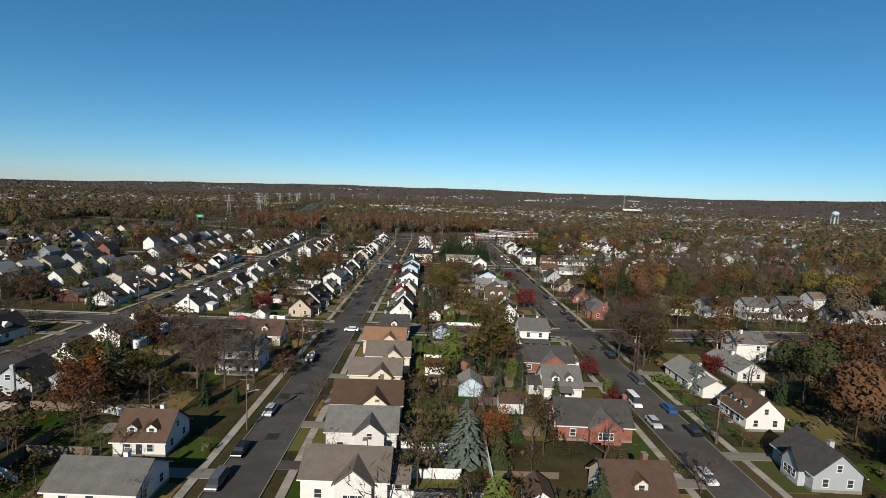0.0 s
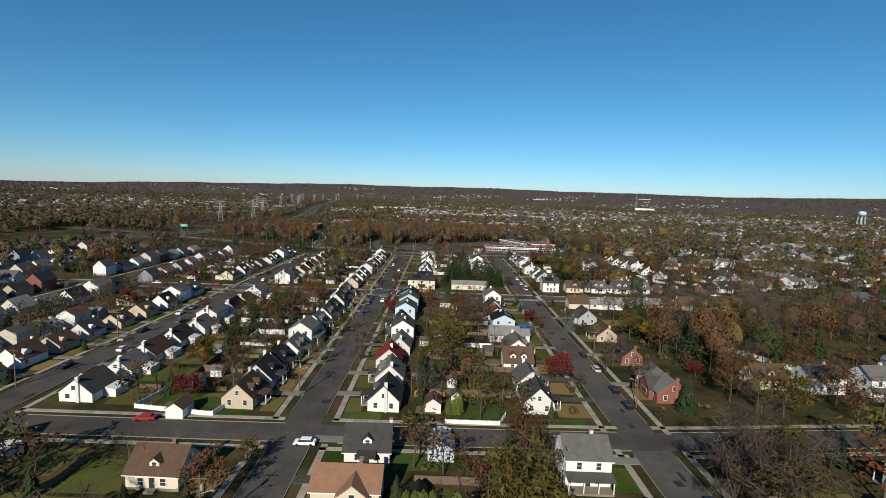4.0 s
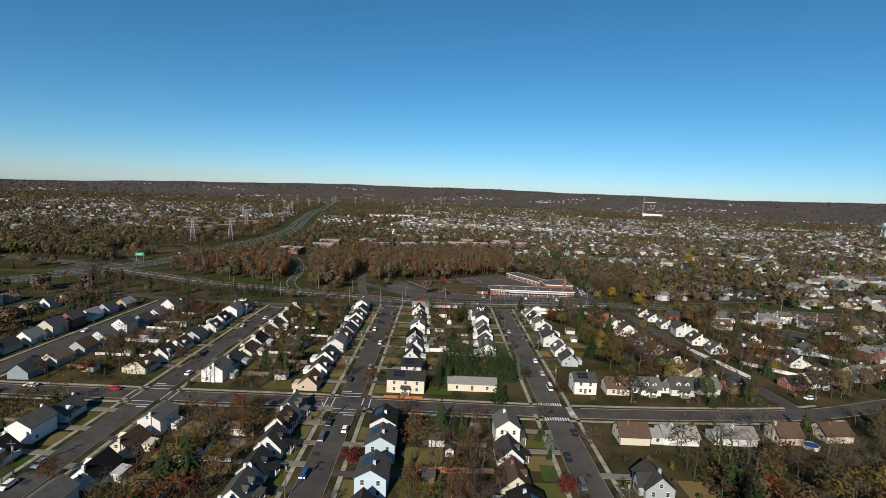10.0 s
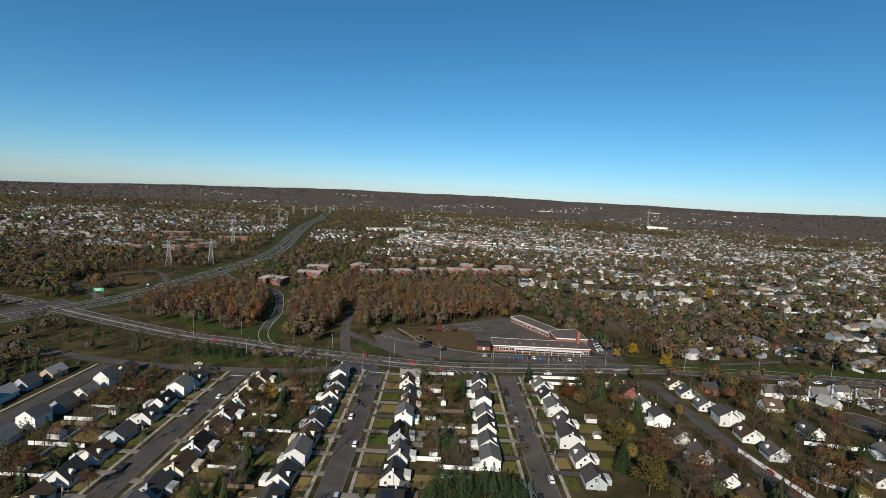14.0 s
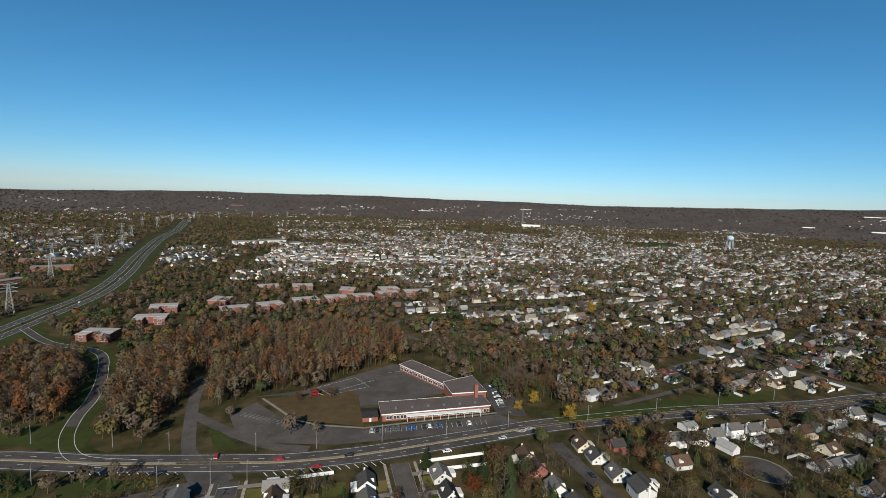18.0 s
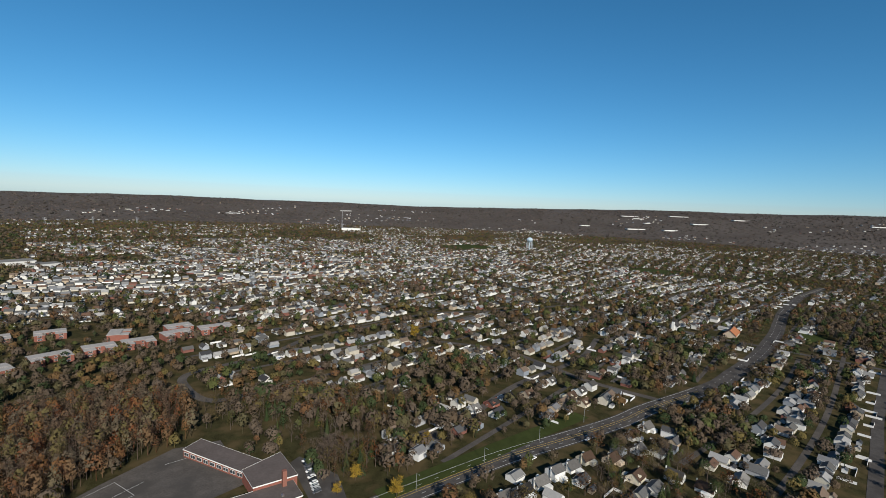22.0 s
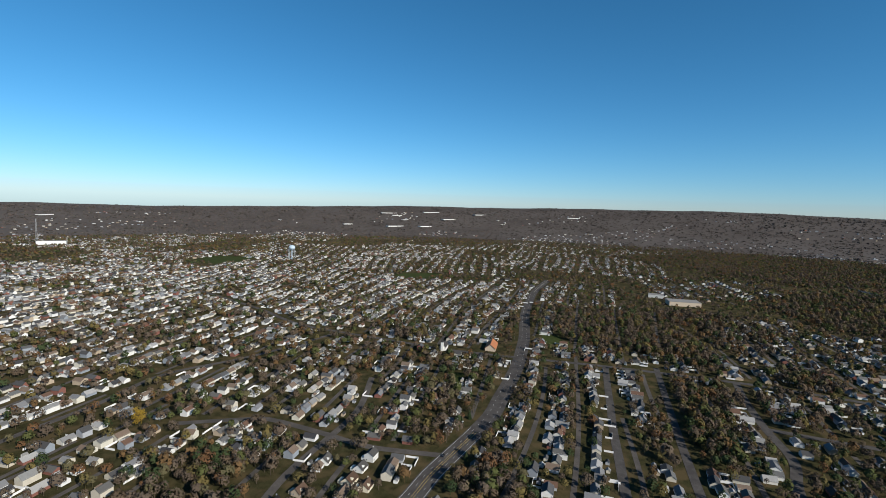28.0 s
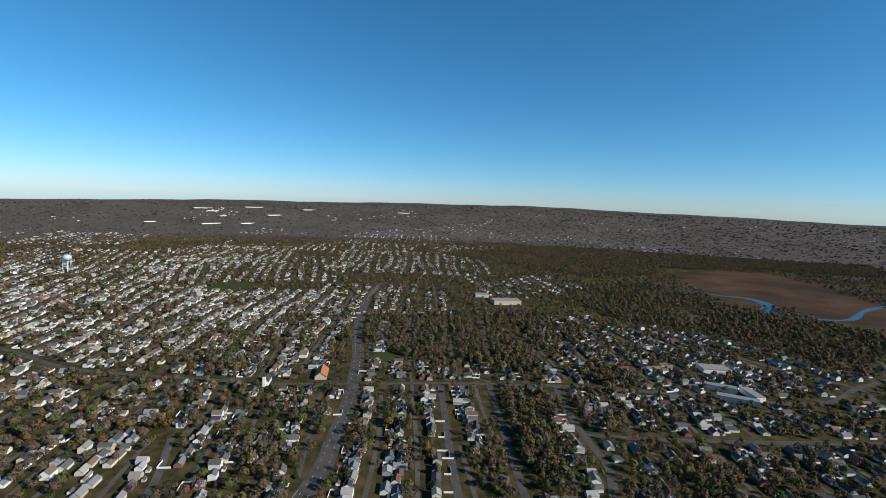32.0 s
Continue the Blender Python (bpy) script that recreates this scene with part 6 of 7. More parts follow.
# ---- greener corner lawns ----
GREEN_MESH = Pile().add([(-0.5, -0.5, 0), (0.5, -0.5, 0), (0.5, 0.5, 0), (-0.5, 0.5, 0)], [(0, 1, 2, 3)]).mesh("lawn", [LAWN_GREEN])
for x, y, sx, sy in ((12, 171, 13, 9), (-15, 166, 9, 4), (34, 165, 10, 5), (-1, 147, 9, 7), (14, 104, 16, 7), (0, 100, 8, 6), (18, 113, 9, 7), (-50, 166, 14, 4.5), (-54, 171, 7, 6), (60, 100, 7, 20), (62, 78, 8, 14), (40, 84, 6, 9), (-19, 122, 5, 8), (-19, 108, 5, 7), (135, 178, 24, 7), (160, 178, 16, 7), (8, 186, 8, 8), (14, 236, 9, 10), (3, 252, 8, 9), (-62, 174, 9, 7), (-70, 247, 9, 8), (16, 284, 9, 8), (41, 210, 6, 8), (41, 232, 6, 8), (40, 268, 6, 8)):
    patch("lawn", GREEN_MESH, x, y, sx, sy, 0.024)

for x, y, sx, sy in ((-57, 96, 16, 12), (-58, 82, 14, 10), (-52, 112, 8, 14), (-64, 64, 14, 14), (-56, 46, 12, 16), (-60, 128, 12, 9), (76, 136, 12, 9), (80, 96, 10, 18), (76, 60, 10, 20), (98, 120, 14, 14), (118, 122, 16, 12), (-21, 84, 6, 10), (-20, 96, 5, 8)):
    patch("lawn", LAWN_MESH, x, y, sx, sy, 0.019)
rng = random.Random(15)
for sx in (AX, AX, CX, CX, LX):
    for y in range(40, 450, 46):
        px, py, long = sx + rng.uniform(-3, 3), y + rng.uniform(-18, 18), rng.uniform(1.2, 3.5)
        stripe("road_patch", px, py, px + rng.uniform(-0.1, 0.1), py + long, rng.uniform(0.8, 2.2), "dark tar patch in the asphalt", ASPHALT_DARK, z=0.066)

# ---- a boat on its trailer at the kerb ----
boat = empty("boat", pose(AX - 3.0, 124, 0.05, 0, 0, 4), "white motor boat on a trailer parked at the kerb", "boat")
rings = []
for yy, wide, low in ((-3.2, 1.0, 0.75), (-1.5, 1.1, 0.7), (0.5, 1.05, 0.72), (2.2, 0.7, 0.85), (3.4, 0.06, 1.25)):
    rings += [(-wide, yy, 1.45), (-wide * 0.75, yy, low + 0.12), (0, yy, low), (wide * 0.75, yy, low + 0.12), (wide, yy, 1.45)]
part("hull", Pile().add(rings, [(5 * i + j, 5 * i + j + 1, 5 * i + j + 6, 5 * i + j + 5) for i in range(4) for j in range(4)] + [(4, 3, 2, 1, 0)]), TRIM, boat)
part("deck", Pile().add([(-0.85, -3.0, 1.4), (0.85, -3.0, 1.4), (0.85, 0.6, 1.42), (0, 3.2, 1.45), (-0.85, 0.6, 1.42)], [(0, 1, 2, 3, 4)]), CONCRETE, boat, "pale grey deck")
part("windscreen", Pile().add([(-0.8, 0.7, 1.42), (0.8, 0.7, 1.42), (0.65, 0.3, 1.9), (-0.65, 0.3, 1.9), (-0.8, 0.66, 1.42), (0.8, 0.66, 1.42), (0.65, 0.26, 1.9), (-0.65, 0.26, 1.9)], [(0, 1, 2, 3), (7, 6, 5, 4), (2, 6, 7, 3), (1, 5, 6, 2), (0, 3, 7, 4)]), GLASS, boat, "dark windscreen")
part("outboard_motor", Pile().box(-0.25, 0.25, -3.7, -3.2, 0.5, 1.7), CARS[1], boat, "black outboard motor")
for s in (-1, 1):
    part("seat", Pile().box(s * 0.5 - 0.25, s * 0.5 + 0.25, -0.9, -0.4, 1.4, 1.85), WHITE, boat)
    part("wheel", Pile().tube((s * 0.95, -1.0, 0.32), (s * 1.15, -1.0, 0.32), 0.32, 0.32, 12), TYRE, boat)
part("trailer", Pile().box(-0.9, -0.8, -3, 1, 0.45, 0.6).box(0.8, 0.9, -3, 1, 0.45, 0.6).box(-0.05, 0.05, 1, 4.4, 0.45, 0.6).box(-0.9, 0.9, 0.9, 1.05, 0.45, 0.6).box(-0.06, 0.06, 4.2, 4.3, 0.0, 0.5).box(-0.9, 0.9, -1.1, -0.95, 0.4, 0.7), STEEL, boat, "bare metal trailer frame")

# ---- old fences between the lots ----
def board_fence(x0, x1, y0, y1, h, mat, label):
    """A close-boarded run with a cap rail."""
    base = empty("fence", pose(x0, y0, 0), label, "fence", "fences between the backyards")
    part("panel", Pile().box(0, x1 - x0, 0, y1 - y0, 0.0, h), mat, base)
    part("rail", Pile().box(-0.04, x1 - x0 + 0.04, -0.04, y1 - y0 + 0.04, h, h + 0.07), mat, base)


rng = random.Random(31)
BOARDS = [(WOOD_WALL, "weathered brown board fence between backyards"), (WOOD_WALL, "weathered brown board fence between backyards"), (VINYL, "white vinyl board fence between backyards"), (FENCES, "grey-brown board fence between backyards")]
for mid, ys in ((11, (60, 74, 88, 101, 113, 126, 140, 180, 195, 209, 222, 236, 251, 266, 280, 358, 372, 386, 400, 414, 428, 442)), (-65, (75, 92, 108, 124, 178, 190, 202, 215, 230, 244, 256, 268, 281, 330, 346, 360, 374, 388, 402, 417, 431)),
                (-139, (100, 118, 136, 178, 196, 214, 232, 250, 268, 286, 330, 348, 366, 384, 402, 420))):
    for y in ys:
        x0, x1 = mid + rng.choice((-12, -11, 0)), mid + rng.choice((0, 11, 12))
        if x1 - x0 < 4:
            x1 = x0 + 11
        yy = y + rng.uniform(-1.5, 1.5)
        board_fence(x0, x1, yy - 0.03, yy + 0.03, rng.choice((1.1, 1.6, 1.8)), *rng.choice(BOARDS))
    for y0, y1 in ((56, 90), (96, 146), (176, 210), (222, 262), (268, 296), (360, 400), (410, 450)):
        x = mid + rng.uniform(-1.5, 1.5)
        board_fence(x - 0.03, x + 0.03, y0, y1 - rng.uniform(0, 10), rng.choice((1.2, 1.7)), *rng.choice(BOARDS))
PAVING = Pile().box(-0.5, 0.5, -0.5, 0.5, 0, 0.07).mesh("patio", [CONCRETE])
DECK = Pile().box(-0.5, 0.5, -0.5, 0.5, 0, 0.35).mesh("deck", [WOOD_WALL])
for k in range(46):
    side = rng.choice((-1, 1))
    mid = rng.choice((11, 11, -65))
    x, y = mid + side * rng.uniform(8, 11), rng.uniform(60, 450)
    if any(a - 2 < y < b + 2 for a, b in CROSS_GAPS):
        continue
    patch("patio" if k % 2 else "deck", PAVING if k % 2 else DECK, x, y, rng.uniform(3, 5), rng.uniform(3, 5), 0.0)

# ---- cars ----
GARAGE = [car_kind(CARS[0], "white sedan parked at the kerb"), car_kind(CARS[1], "black car parked at the kerb"), car_kind(CARS[2], "silver car parked at the kerb"), car_kind(CARS[3], "blue car parked at the kerb"),
          car_kind(CARS[4], "dark red car on the road"), car_kind(CARS[5], "dark grey sport utility car parked at the kerb", 1.75, 4.8, True), car_kind(CARS[0], "white delivery van parked at the kerb", 2.3, 5.6, True)]
for ob, (x, y) in zip(GARAGE, ((CX - 3.2, 74), (CX + 3.3, 90), (AX - 3.2, 93), (CX + 3.3, 100), (-38, 489), (CX + 3.3, 116), (CX - 3.2, 103))):
    ob.matrix_basis = pose(x, y, 0.05, 0, 0, 0 if x > 0 and x != CX - 3.2 else 180)
for x, y, k, t in ((CX - 3.2, 93, 2, 180), (CX + 3.3, 118, 5, 0), (CX + 3.2, 135, 1, 0), (AX + 3.0, 152, 0, 90), (4, 158.6, 0, 92), (AX - 3.1, 78, 1, 180), (AX - 3.1, 69, 5, 180), (CX + 3.3, 176, 1, 0), (CX + 3.3, 186, 1, 0), (CX + 3.3, 202, 2, 0),
                   (CX - 3.2, 215, 4, 180), (CX + 3.3, 216, 1, 0), (CX - 2.6, 262, 5, 180), (40, 246, 3, 90), (38, 250, 3, 90), (CX - 3, 276, 1, 180), (CX + 3.3, 292, 1, 0), (CX + 3.2, 330, 6, 0), (CX + 3.2, 346, 2, 0), (CX + 3.2, 362, 0, 0), (CX + 3.2, 400, 5, 0),
                   (CX - 3.2, 350, 1, 180), (CX - 3.2, 392, 1, 180), (CX - 3.2, 410, 2, 180), (CX - 3.2, 428, 5, 180), (CX - 3.2, 440, 1, 180), (AX - 3.1, 282, 5, 180), (AX - 3.1, 292, 1, 180), (AX + 3.1, 288, 0, 0), (AX - 3.1, 262, 3, 180), (AX - 3.1, 330, 1, 180),
                   (AX + 3.1, 345, 2, 0), (AX + 3.1, 380, 0, 0), (AX - 3.1, 404, 0, 180), (AX - 3.1, 420, 1, 180), (AX + 3.1, 440, 5, 0), (LX - 3.1, 252, 0, 180), (LX - 3.1, 262, 2, 180), (LX + 3.1, 240, 5, 0), (LX - 3.1, 226, 1, 180), (LX - 3.1, 216, 2, 180),
                   (LX + 3.1, 206, 0, 0), (LX - 3.1, 190, 1, 180), (LX + 3.1, 330, 0, 0), (LX - 3.1, 355, 1, 180), (LX - 3.1, 400, 2, 180), (LX + 3.1, 418, 0, 0), (WX + 3.1, 340, 1, 0), (WX - 3.1, 380, 0, 180), (WX + 3.1, 250, 2, 0), (-64, 160.5, 4, 95), (-118, 312, 4, 90), (-150, 312, 0, 90),
                   (10, 471, 4, 92), (-8, 481, 4, 92), (26, 479, 1, 95), (76, 474, 0, 95), (-60, 478, 1, 105), (110, 482, 2, 95), (180, 476, 1, 95), (250, 484, 0, 95), (300, 482, 2, 97), (410, 494, 1, 98), (470, 505, 0, 100), (-140, 500, 4, 110), (-130, 459, 0, 92), (-118, 453, 1, 92),
                   (-282, 660, 0, 20), (-256, 760, 1, 5), (-248, 850, 0, 2), (-262, 1000, 2, 2), (590, 522, 0, 100), (640, 527, 1, 100), (147, 376, 4, 5), (140, 440, 1, 5), (164, 330, 0, 100), (120, 305, 5, 92)):
    copy_thing(GARAGE[k], pose(x, y, 0.06, 0, 0, t))
rng = random.Random(9)
for k in range(22):
    if rng.random() < 0.72:
        copy_thing(GARAGE[rng.choice((0, 1, 2, 3, 5))], pose(39.8 + k * 3.0, 502.2, 0.14, 0, 0, -6))
for k in range(12):
    copy_thing(GARAGE[rng.choice((0, 1, 2, 5))], pose(124 + k * 0.5, 520 + k * 3, 0.12, 0, 0, 100))

# ---- lamps and poles ----
def pole_kind():
    base = empty("utility_pole", Matrix(), "weathered wooden utility pole with cross arm and lamp", "utility pole", "utility poles")
    part("pole", Pile().tube((0, 0, 0), (0, 0, 10.5), 0.16, 0.11, 8), WOOD_WALL, base)
    part("cross_arm", Pile().box(-1.2, 1.2, -0.06, 0.06, 9.6, 9.75), WOOD_WALL, base)
    part("transformer", Pile().tube((0.3, 0, 7.8), (0.3, 0, 8.8), 0.22, 0.22, 8), STEEL_GREY, base)
    arm = part("lamp_arm", Pile().tube((0, 0, 7.2), (1.8, 0, 7.8), 0.04, 0.04, 5), STEEL_GREY, base)
    part("lamp_head", Pile().box(1.6, 2.3, -0.12, 0.12, 7.72, 7.86), STEEL_GREY, arm)
    return base


pole = pole_kind()
pole.matrix_basis = pose(AX - 5.2, 86, 0)
for x, y, t in [(AX - 5.2, y, 0) for y in (124, 176, 214, 252, 290, 330, 368, 406, 444)] + [(CX + 5.6, y, 180) for y in (86, 124, 176, 212, 250, 330, 368, 406, 444)] + [(LX - 5.2, y, 0) for y in (110, 176, 216, 256, 330, 370, 410)]:
    copy_thing(pole, pose(x, y, 0, 0, 0, t))


def street_lamp_kind():
    base = empty("street_lamp", Matrix(), "tall grey metal street lamp beside the road", "street lamp", "street lamps")
    part("pole", Pile().tube((0, 0, 0), (0, 0, 10), 0.12, 0.08, 8), STEEL_GREY, base)
    arm = part("arm", Pile().tube((0, 0, 9.9), (0, -2.6, 10.4), 0.05, 0.05, 5), STEEL_GREY, base)
    part("lamp_head", Pile().box(-0.15, 0.15, -3.2, -2.4, 10.33, 10.5), STEEL_GREY, arm)
    return base


lamp = street_lamp_kind()
lamp.matrix_basis = pose(-20, 492, 0)
for x, y in ((10, 489), (44, 490), (80, 491), (118, 494), (-62, 500), (-90, 508), (-130, 518), (-170, 531), (-210, 548), (-58, 468), (-110, 478), (-150, 492), (170, 494), (220, 496), (270, 498), (320, 501), (-36, 466), (-20, 462), (370, 508)):
    copy_thing(lamp, pose(x, y, 0, 0, 0, 0 if y > 480 else 180))

# ---- pools, trampoline, playground ----
def pool(x, y, r):
    base = empty("pool", pose(x, y, 0), "round above-ground pool with white rim", "pool")
    ring = Pile()
    for k in range(24):
        a, b = 2 * math.pi * k / 24, 2 * math.pi * (k + 1) / 24
        vs = [(q * math.cos(c), q * math.sin(c), z) for c in (a, b) for q, z in ((r, 0), (r + 0.15, 1.25), (r - 0.15, 1.25))]
        ring.add(vs, [(0, 3, 4, 1), (1, 4, 5, 2)])
    part("rim", ring, VINYL, base)
    part("cover", Pile().add([((r - 0.1) * math.cos(k * math.pi / 12), (r - 0.1) * math.sin(k * math.pi / 12), 1.1) for k in range(24)], [tuple(range(24))]), CARS[3], base, "blue water")


for x, y, r in ((-46, 444, 3.4), (2, 212, 2.2), (133, 289, 2.4), (170, 742, 3)):
    pool(x, y, r)
tramp = empty("trampoline", pose(2, 60, 0), "black trampoline with safety net poles", "trampoline")
part("mat", Pile().tube((0, 0, 0.85), (0, 0, 0.95), 2.0, 2.0, 20), TYRE, tramp)
for k in range(6):
    a = k * math.pi / 3
    part("pole", Pile().tube((2.1 * math.cos(a), 2.1 * math.sin(a), 0), (2.1 * math.cos(a), 2.1 * math.sin(a), 2.6), 0.04, 0.04, 5), STEEL_GREY, tramp)
play = empty("playground", pose(8, 556, 0.1), "purple and red climbing frame with slides", "playground")
part("deck", Pile().box(-2.5, 2.5, -2, 2, 1.5, 1.7), CARS[4], play)
part("canopy", Pile().add([(-2.6, -2.1, 3.6), (2.6, -2.1, 3.6), (2.6, 2.1, 3.6), (-2.6, 2.1, 3.6), (0, 0, 4.8)], [(0, 1, 4), (1, 2, 4), (2, 3, 4), (3, 0, 4)]), LEAF_RED, play, "dark purple-red canopy")
for sx in (-2.4, 2.4):
    for sy in (-1.9, 1.9):
        part("post", Pile().tube((sx, sy, 0), (sx, sy, 3.6), 0.08, 0.08, 6), CARS[3], play)
part("slide", Pile().add([(2.5, -0.4, 1.7), (2.5, 0.4, 1.7), (5.5, 0.4, 0.2), (5.5, -0.4, 0.2), (2.5, -0.4, 1.6), (2.5, 0.4, 1.6), (5.5, 0.4, 0.1), (5.5, -0.4, 0.1)], [(0, 3, 2, 1), (4, 5, 6, 7), (0, 4, 7, 3), (1, 2, 6, 5)]), YELLOW_PAINT, play, "yellow slide")

# ---- highway bridge and sign ----
sign = empty("highway_sign", pose(-288, 600, 0, 0, 0, 15), "large green highway sign on steel posts", "sign")
part("board", Pile().box(-4, 4, -0.1, 0.1, 5.5, 8.5), SIGN_GREEN, sign, "green sign board")
for k in range(3):
    part("bar", Pile().box(-3 + 0.3 * k, 2.5 - 0.6 * k, -0.14, -0.1, 7.7 - 0.8 * k, 8.0 - 0.8 * k), PAINT, sign, "white bar")
for x in (-3, 3):
    part("post", Pile().tube((x, 0.2, 0), (x, 0.2, 6), 0.15, 0.15, 6), STEEL_GREY, sign)

bridge = empty("bridge", pose(-303, 556, 0, 0, 0, -23), "pale concrete highway bridge with parapets over the road", "bridge")
for sx in (-13.6, 13.6):
    part("parapet", Pile().box(sx - 0.25, sx + 0.25, -26, 26, 0.0, 1.1), CONCRETE, bridge, "pale concrete parapet")
part("deck", Pile().box(-13.3, 13.3, -24, 24, 0.0, 0.14), ASPHALT, bridge)
for sy in (-24, 24):
    part("joint", Pile().box(-13.3, 13.3, sy - 0.4, sy + 0.4, 0.14, 0.17), CONCRETE, bridge)

# ---- far neighbourhoods: rows of small houses ----
def far_houses(name, spots, label):
    """Many small gabled houses in one mesh: walls and roofs are separate pieces of it."""
    v, f, m = [], [], []
    for x, y, w, d, h, r, turn in spots:
        c, s = math.cos(turn), math.sin(turn)
        z = rise(x, y)
        put = lambda pts: [(x + a * c - b * s, y + a * s + b * c, z + e) for a, b, e in pts]
        a, b = w / 2, d / 2
        n = len(v)
        v += put([(-a, -b, -0.5), (a, -b, -0.5), (a, b, -0.5), (-a, b, -0.5), (-a, -b, h), (a, -b, h), (a, b, h), (-a, b, h), (-a, 0, h + r), (a, 0, h + r)])
        f += [(n, n + 1, n + 5, n + 4), (n + 2, n + 3, n + 7, n + 6), (n + 1, n + 2, n + 6, n + 9, n + 5), (n + 3, n, n + 4, n + 8, n + 7)]
        m += [0] * 4
        n = len(v)
        a, b, g = a + 0.4, b + 0.4, h - 0.35
        v += put([(-a, -b, g), (a, -b, g), (a, 0, h + r + 0.1), (-a, 0, h + r + 0.1), (a, b, g), (-a, b, g)])
        f += [(n, n + 1, n + 2, n + 3), (n + 3, n + 2, n + 4, n + 5)]
        m += [1] * 2
    p = Pile()
    p.v, p.f, p.m = v, f, m
    return tagged(part(name, p, [FAR_WALLS, FAR_ROOFS]), label, "houses", kind="stuff")


rng = random.Random(41)
WOOD = [(-131, 581), (-105, 690), (20, 700), (100, 668), (92, 616), (60, 608), (26, 590), (-2, 573), (-30, 566), (-56, 545), (-92, 520)]
WOOD_EAST = [(128, 562), (112, 600), (84, 612), (72, 640), (110, 668), (150, 650), (205, 628), (225, 585), (190, 560), (150, 512), (138, 520)]
WOOD_WEST = [(-235, 560), (-215, 640), (-170, 645), (-132, 594), (-122, 545), (-160, 545)]
WOODLANDS = [[(1030, 570), (1133, 260), (850, 280), (790, 352), (775, 490)], [(683, 355), (700, 284), (496, 285), (489, 340)], [(1395, 201), (1617, -100), (1339, -180), (1226, -272), (1130, -372), (1030, -372), (878, -170), (942, -121), (1045, -4), (1159, 133)],
             [(2136, 607), (2700, 96), (2500, -1300), (2081, -1188), (2159, -594), (1993, -341), (1789, -125), (1700, 60), (1805, 194)], [(286, 690), (332, 661), (298, 576), (248, 590)], [(381, 478), (440, 440), (374, 404), (345, 442)], [(561, 204), (575, 147), (501, 150), (495, 207)],
             [(-573, 822), (-386, 744), (-290, 638), (-338, 546), (-450, 550)]]
wooded = lambda x, y: any(inside(x, y, w) for w in WOODLANDS)
DISTRICTS = [  # centre, half sizes, direction, distance of streets, of houses, share kept
    (-380, 240, 90, 260, 90, 74, 14.5, 0.95), (-600, 260, 110, 300, 90, 74, 14.5, 0.9),
    (330, 640, 180, 90, 15, 60, 16, 0.72), (490, 630, 180, 120, 15, 58, 15, 0.85), (230, 760, 130, 70, 10, 60, 16, 0.8),
    (540, 365, 200, 120, 9, 44, 13.5, 0.95), (520, 140, 210, 130, 8, 60, 15, 0.85), (280, 100, 120, 170, 5, 70, 17, 0.65), (280, 420, 50, 60, 10, 50, 15, 0.9),
    (900, 420, 190, 260, 9, 66, 15, 0.75), (900, 120, 170, 200, 20, 62, 15, 0.85), (930, 780, 280, 200, 12, 58, 14, 0.9), (1180, 640, 160, 150, 10, 64, 16, 0.7),
    (450, 1020, 330, 210, 15, 56, 14.5, 0.9), (880, 1130, 240, 260, 20, 54, 14, 0.92), (200, 1250, 300, 260, -5, 54, 14, 0.95), (560, 1480, 420, 280, 10, 54, 14, 0.95), (1150, 1350, 260, 260, 26, 58, 14.5, 0.9),
    (1500, 1100, 260, 260, 22, 62, 15, 0.8), (1450, 1650, 280, 240, 30, 62, 15, 0.75), (300, 1850, 420, 160, 5, 60, 15, 0.8), (950, 1850, 260, 160, 25, 62, 15, 0.8), (-480, 1350, 130, 320, 70, 62, 16, 0.8), (-700, 1000, 220, 260, 40, 64, 16, 0.7),
    (1850, 700, 300, 260, 10, 60, 15, 0.85), (1800, 1350, 260, 200, 15, 60, 16, 0.7), (2200, 1000, 240, 200, 15, 66, 17, 0.6), (1450, 300, 180, 160, 15, 66, 17, 0.55), (1050, -120, 160, 160, -20, 66, 17, 0.6), (650, -150, 230, 180, 8, 66, 17, 0.65),
    (2300, 400, 260, 200, 0, 66, 17, 0.6), (1300, 2350, 360, 200, 15, 64, 17, 0.7), (200, 2350, 380, 180, 5, 66, 17, 0.5), (2000, 2150, 260, 180, 25, 66, 17, 0.5), (-800, 1700, 240, 260, 40, 66, 17, 0.6), (-1200, 1500, 260, 300, 20, 66, 17, 0.6),
    (-1000, 700, 260, 260, 20, 66, 17, 0.6), (2600, -300, 300, 200, 10, 66, 18, 0.5), (2700, 900, 300, 260, 10, 70, 18, 0.45), (700, 2700, 500, 160, 8, 70, 18, 0.4), (-200, 2900, 400, 160, 8, 70, 18, 0.35), (-900, 2500, 400, 260, 20, 70, 18, 0.4),
]
spots, lanes, rails = [], Pile(), Pile()
for wx, front in ((-160, -1), (-193, 1), (-234, -1), (-267, 1)):
    y = 60 + rng.uniform(0, 9)
    while y < 445:
        if not any(a < y < b for a, b in CROSS_GAPS):
            spots.append((wx + rng.uniform(-0.8, 0.8), y, rng.uniform(8.5, 10), rng.uniform(7.2, 8.4), rng.choice((3.0, 3.0, 5.2)), rng.uniform(2.6, 3.6), math.pi / 2 + rng.uniform(-0.03, 0.03)))
            occupy(wx, y, 5)
        y += 14.2 * rng.uniform(0.94, 1.08)
